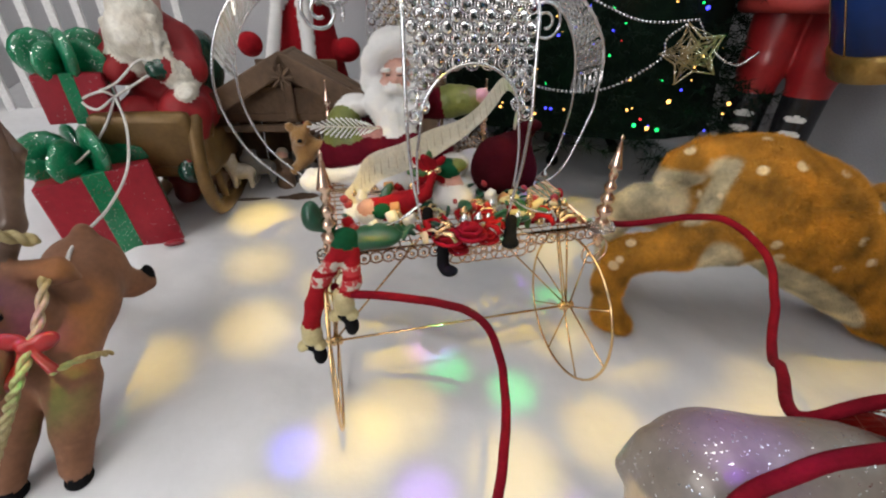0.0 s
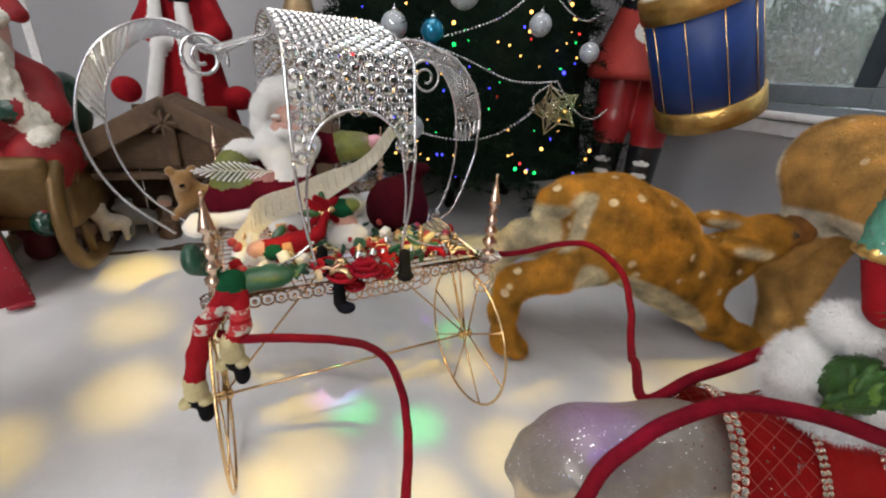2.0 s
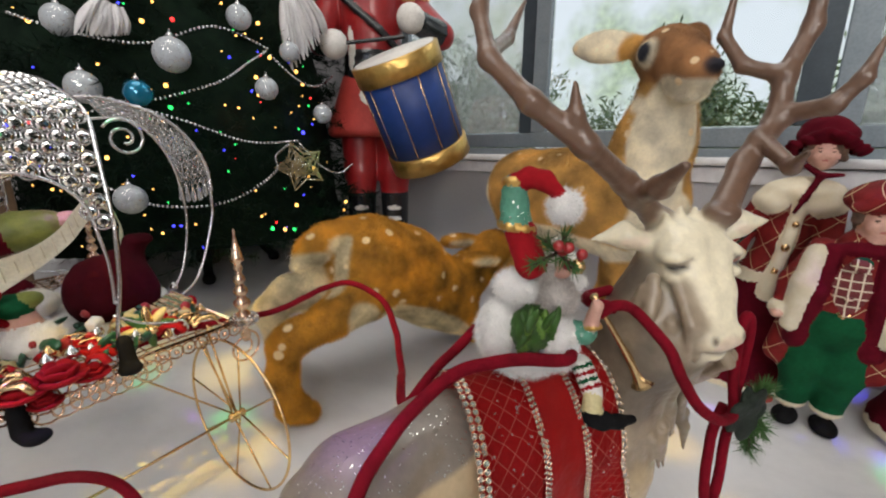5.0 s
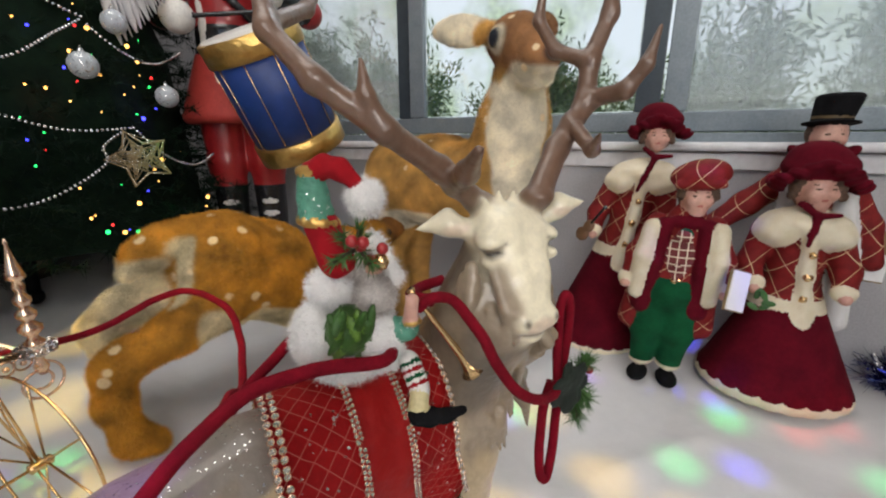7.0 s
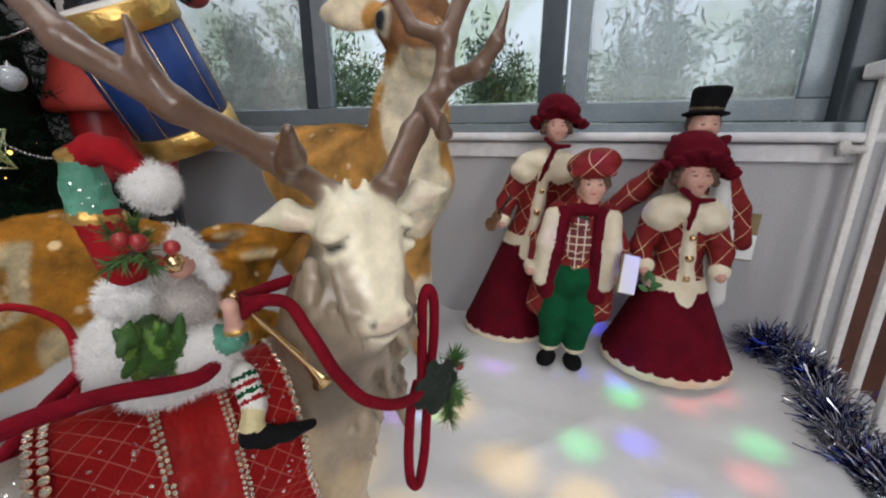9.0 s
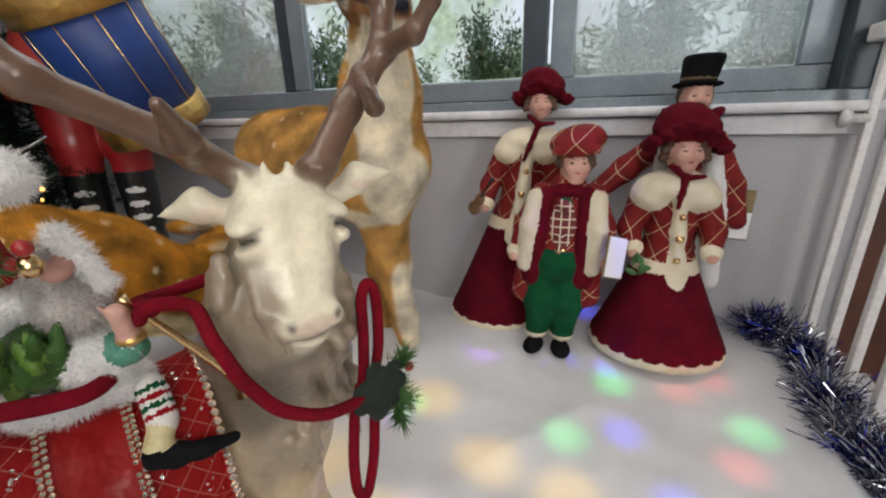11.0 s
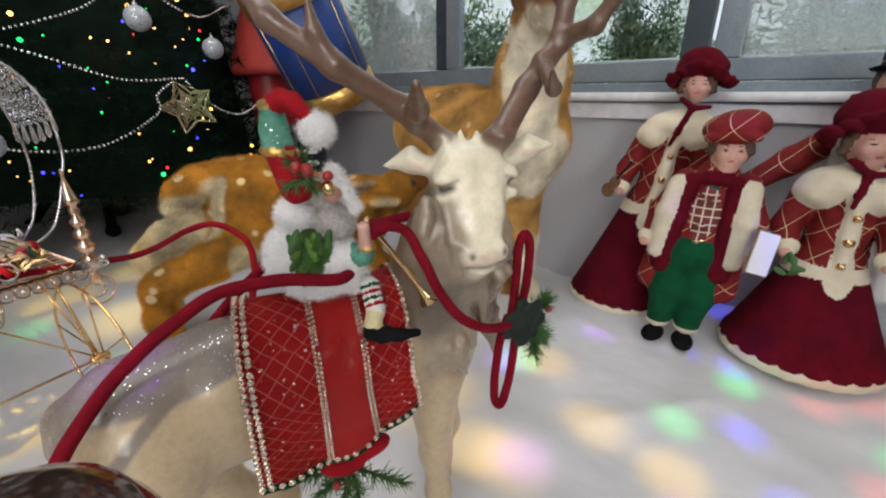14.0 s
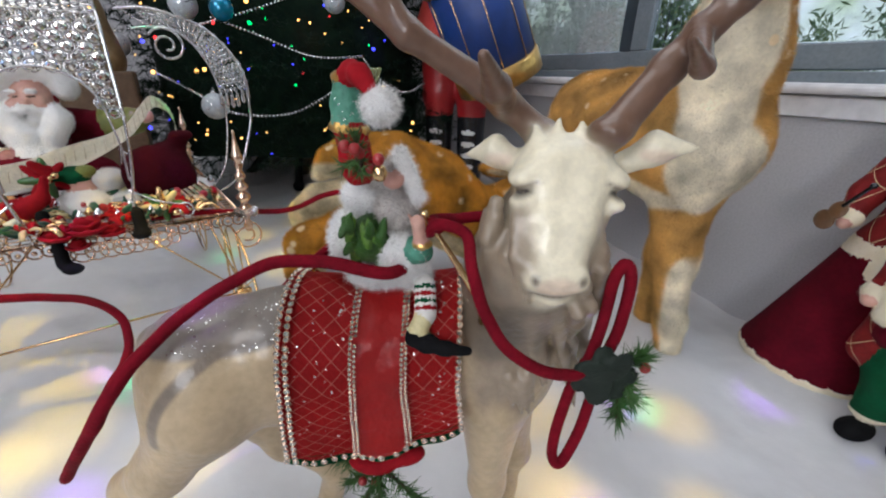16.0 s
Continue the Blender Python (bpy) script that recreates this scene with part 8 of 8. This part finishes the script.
r3 = lambda s, o, z: tuple(R(s, o, z))  # noqa: E731
r0 = lambda s, o, z: tuple(R0(s, o, z))  # noqa: E731
rein([(-.185, -.004, .226), (-.172, .017, .226), (-.168, .060, .222), (-.165, .102, .215), (-.160, .135, .202), (-.148, .153, .180), (-.113, .156, .164), (-.067, .147, .162), (-.033, .137, .154), (-.006, .127, .140), (.004, .126, .140), (.022, .138, .165), (.052, .160, .205), (.069, .180, .240), (.069, .197, .262), (.062, .213, .274), (.060, .232, .287), (.061, .254, .299), r3(.102, .020, .321), r3(.130, .024, .326), r3(.152, .032, .325), r3(.172, .036, .322), r3(.180, .028, .321), r3(.180, .014, .318)], .0042, "burgundy velvet rein from the coach over the stag's back")
rein([tuple(K(.190, .01, .262)), tuple(K(.240, .02, .258)), (-.269, .342, .243), (-.235, .385, .268), (-.205, .412, .275), (-.160, .420, .262), (-.12, .405, .240), (-.07, .368, .222), (-.035, .335, .245), r3(.085, -.045, .270), r3(.110, -.036, .300), r3(.135, -.034, .322), r3(.152, -.032, .336)], .0038, "burgundy velvet rein from the coach past the fawn")
rein([r3(.200, .018, .342), r3(.207, .022, .349), r3(.222, .026, .344), r0(.230, .038, .326), r0(.238, .046, .306), r0(.250, .050, .287), r0(.267, .050, .274), r0(.284, .046, .267), r0(.299, .040, .267), r0(.309, .028, .290), r0(.312, .026, .318), r0(.317, .026, .329), r0(.322, .026, .320), r0(.321, .026, .290), r0(.314, .028, .264)], .0036, "burgundy velvet collar rope round the stag's neck")
rein([r0(.303, .030, .264), r0(.297, .030, .240), r0(.291, .034, .210), r0(.290, .037, .193), r0(.294, .039, .187), r0(.300, .037, .193), r0(.309, .032, .222), r0(.314, .030, .262)], .0036, "burgundy velvet rope loop hanging below the stag's neck")
rein([r3(.207, .022, .347), r3(.203, .002, .345), r3(.220, -.02, .340), r3(.245, -.03, .338)], .0040, "burgundy velvet rope knotted behind the stag's neck")


def rider():
    b = []
    # white fur coat in separate puffs
    b += [E(R(.143, -.006, .332), (.014, .016, .022), 0, k=.004), E(R(.156, -.012, .358), (.0145, .015, .0115), 0, k=.002), E(R(.176, .020, .331), (.0145, .014, .0155), 0, k=.002)]
    b += [E(R(.160, .004, .314), (.026, .026, .011), 0, (0, 0, 60), .003), E(R(.180, .020, .314), (.013, .014, .010), 0, k=.003), E(R(.158, -.012, .335), (.016, .014, .022), 0, k=.004)]
    # grey-white beard and hood edge
    b += [E(R(.178, .004, .354), (.0135, .013, .0135), 10, k=.002), C(R(.181, -.002, .386), R(.192, .006, .362), .0052, .0048, 0, .003), E(R(.172, -.003, .372), (.010, .010, .010), 10, k=.004)]
    b += [E(R(.178, .006, .372), (.006, .006, .005), 2, k=.002)]
    # sleeve, cuff and hand
    b += L([R(.181, .022, .334), R(.190, .029, .335)], (.0085, .0080), 3, .003) + [E(R(.193, .031, .3405), (.0058, .0060, .0018), 5, k=.001)]
    b += L([R(.192, .029, .342), R(.1925, .028, .354)], (.0048, .0040), 2, .003) + [C(R(.190, .028, .352), R(.188, .028, .358), .0016, .0010, 2, .001)]
    # crumpled green vest
    b += [E(R(.158, .012, .337), (.0135, .0125, .0165), 4, (0, 0, 60), .004)]
    rng = random.Random(3)
    for i in range(22):
        b += [E(R(.158 + rng.uniform(-.011, .011), .0225 + rng.uniform(-.003, .001), .337 + rng.uniform(-.012, .012)), (.0030, .0018, .0095), 11 if i % 3 == 0 else 4, (rng.uniform(-25, 25), rng.uniform(-40, 40), 60), .0006)]
    near = R0(.004, -.012, -.006) - R0(0, 0, 0)
    b = [(i[0], i[1] + near, i[2] + near if i[0] == "c" else i[2], *i[3:]) for i in flat(b)]
    # tall hat: red, gold trim, green, gold trim, red tip folded over
    b += L([R(.160, -.009, .372), R(.155, -.016, .392)], (.0102, .0096), 1, .004)
    b += L([R(.153, -.018, .398), R(.1525, -.020, .409), R(.1525, -.021, .420)], (.0098, .0088, .0072), 3, .002)
    for i in range(5):
        b += [E(R(.1535 - .0003 * i, -.0185 - .0009 * i, .400 + .0042 * i), (.0103 - .0006 * i, .0103 - .0006 * i, .0013), 3, (8 * (-1) ** i, 6, 0), .001)]
    for i in range(12):
        a = 2 * math.pi * i / 12
        b += [E(R(.1540 + .0098 * math.cos(a), -.018 + .0098 * math.sin(a), .3945 - .0012 * math.cos(a)), (.0030, .0030, .0028), 5, k=.0015), E(R(.1525 + .0062 * math.cos(a), -.021 + .0062 * math.sin(a), .423), .0024, 5, k=.0015)]
    b += L([R(.153, -.020, .422), R(.158, -.014, .4255), R(.164, -.006, .4245), R(.1715, .0, .4165)], (.0058, .0060, .0058, .0040), 1, .004)
    b += [E(R(.176, .0, .4085), .0100, 0, k=.002)]
    # striped leg, gold cuff, black shoe with a long toe
    knee, ankle = R(.192, .028, .309), R(.193, .046, .2930)
    for i in range(9):
        b += [C(knee + (ankle - knee) * i / 9, knee + (ankle - knee) * (i + .9) / 9, .0066, .0062, (6, 9, 6, 1)[i % 4], .002)]
    b += [C(R(.191, .048, .2910), R(.189, .051, .2865), .0062, .0066, 7, .002)]
    b += L([R(.187, .054, .2815), R(.194, .057, .2785), R(.205, .060, .2755), R(.218, .060, .2730)], (.0062, .0058, .0046, .0028), 8, .003)
    mats = [FURWHITE, REDVELVET, SKIN, glitter(material("mint_green_satin", (0.10, 0.31, 0.22), (0.06, 0.21, 0.14), 90, 0.6, bump=0.7, bscale=260), .02, 1200), material("green_crushed_velvet", (0.035, 0.11, 0.012), (0.018, 0.06, 0.006), 60, 0.5, bump=0.6),
            GOLDFOIL, WHITEFELT, GOLDSATIN, BLACK, GREENVELVET, material("grey_white_fur", (0.66, 0.62, 0.58), (0.55, 0.50, 0.46), 60, 0.95, bump=0.7, bscale=500, fur=0.3), material("bright_leaf_velvet", (0.13, 0.26, 0.03), (0.08, 0.17, 0.02), 60, 0.5, bump=0.5)]
    figure("elf_rider", b, mats, .0012, "elf doll in white fur, green vest and tall hat riding", "doll", R(.17, 0, .30), fuzz={0: (.0044, 1500000), 10: (.0044, 1300000)}, rough=.0004, rscale=300)


rider()
t = thing("toy_trumpet", Vector((.116, .366, .350)), "small gold trumpet held by the elf", "trumpet")
bm = bmesh.new()
ax = Vector((.143, .402, .283)) - Vector((.116, .366, .350))
lathe(bm, [(.0030, 0), (.0016, .004), (.0021, ax.length * .55), (.0033, ax.length * .8), (.0056, ax.length * .93), (.0096, ax.length), (.0086, ax.length + .0006), (.003, ax.length * .9)], (0, 0, 0), 14, ax)
part("horn", bm, GOLD, t)
sprig("holly_pick", R(.167, .010, .383), [np.array((.012, -.006, -.006)), np.array((-.006, -.008, .008)), np.array((.006, -.006, .012)), np.array((-.012, -.008, -.008))], "holly pick with red berries on the elf's hat", 60, .010, berries=5, seed=5)

# ---- tinsel along the snow's edge ----
TINSILVER = material("silver_tinsel", (0.62, 0.64, 0.68), (0.50, 0.52, 0.57), 50, 0.16, 1.0, 0, grainy=0)
TINBLUE = material("blue_tinsel", (0.02, 0.03, 0.22), (0.015, 0.02, 0.2), 50, 0.2, 1.0, 0)


def tinsel():
    t = thing("tinsel_garland", (.66, .85, .0), "thick silver and royal blue tinsel garland on the snow edge", "tinsel")
    rng = np.random.default_rng(9)
    path = curve_through([(.62, 1.060, .045), (.665, 1.03, .035), (.672, .95, .02), (.662, .87, .012), (.662, .80, .01), (.675, .74, .01), (.690, .66, .01), (.70, .55, .01), (.70, .40, .01)], 30)
    path = np.array([tuple(p) for p in path])
    for mat, name, part_no in ((TINSILVER, "silver_fringe", 0), (TINBLUE, "blue_fringe", 1)):
        V = []
        for i, p in enumerate(path):
            blue = math.sin(i * .16) > .35
            if blue != bool(part_no):
                continue
            n = 46
            d = rng.normal(size=(n, 3))
            d /= np.linalg.norm(d, axis=1)[:, None]
            d[:, 2] = np.abs(d[:, 2]) * .8
            root = p + rng.normal(size=(n, 3)) * .006
            ln = rng.uniform(.02, .05, (n, 1))
            sd = np.cross(d, rng.normal(size=(n, 3)))
            sd /= np.linalg.norm(sd, axis=1)[:, None]
            bend = rng.normal(size=(n, 3)) * .012
            a, b, c2 = root, root + d * ln * .55, root + d * ln + bend
            w = sd * .0007
            V.append(np.stack([a - w, a + w, b + w, b - w, b - w, b + w, c2 + w, c2 - w], 1).reshape(-1, 3))
        v = np.concatenate(V) - np.array(t.location)
        ob = mesh_object(name, v, np.arange(len(v)), np.full(len(v) // 4, 4), np.zeros(len(v) // 4), [mat])
        ob.parent = t


tinsel()
# dark knob beside the stag's rump
k = thing("turned_post", (.236, .1705, ground(.236, .1705)), "glossy dark brown turned wooden post with rounded knob", "post")
bm = bmesh.new()
lathe(bm, [(.016, 0), (.014, .02), (.010, .06), (.010, .27), (.014, .285), (.010, .293), (.018, .306), (.0255, .320), (.028, .335), (.0272, .347), (.0235, .355), (.017, .3595), (.0065, .3616), (.0005, .362)], (0, 0, 0), 28)
part("turning", bm, material("dark_chocolate_wood", (0.022, 0.010, 0.008), (0.03, 0.014, 0.01), 30, 0.14, bump=0.06, coat=0.8), k)

t = thing("tiny_gold_bell", Vector(R(.177, .016, .375)), "tiny gold jingle bell on the elf's hat", "bell")
bm = bmesh.new()
lathe(bm, [(.0006, -.0046), (.0030, -.0038), (.0046, 0), (.0030, .0038), (.0012, .0052)], (0, 0, 0), 14)
part("shell", bm, GOLD, t)
LEAFY = material("holly_leaf_green", (0.03, 0.10, 0.02), (0.05, 0.15, 0.035), 60, 0.45, bump=0.3, coat=0.2)
lump("holly_sprig", [E((.394 + .010 * math.cos(i * 1.9), .880 + .006 * (i % 2), .204 + .012 * math.sin(i * 1.9)), (.010, .002, .005), 0, (0, -math.degrees(i * 1.3), 0), .001) for i in range(5)], [LEAFY], "green holly leaves in the carol singer's hand", "sprig", (.394, .872, .20), .0018)
lump("holly_rosette", [E(k3(.108 + .014 * math.cos(i * .8), .066, .308 + .012 * math.sin(i * .8)), (.012, .004, .0045), i % 2, (0, -math.degrees(i * .8), 80), .001) for i in range(8)] + [E(k3(.108, .058, .308), .005, 2, k=.001), E(k3(.116, .058, .312), .004, 2, k=.001)], [LEAFY, REDVELVET, GOLD], "red and green holly cluster with gold berries among the toys", "sprig", k3(.108, .066, .295), .0016)
lump("holly_rosette", [E(k3(.205 + .013 * math.cos(i * .8), .010, .276 + .011 * math.sin(i * .8)), (.011, .004, .004), i % 3, (0, -math.degrees(i * .8), 80), .001) for i in range(8)] + [E(k3(.205, .002, .276), .0048, 2, k=.001)], [LEAFY, GOLDSATIN, GOLD], "green and gold leaf cluster with a bell among the toys", "sprig", k3(.205, .010, .262), .0016)
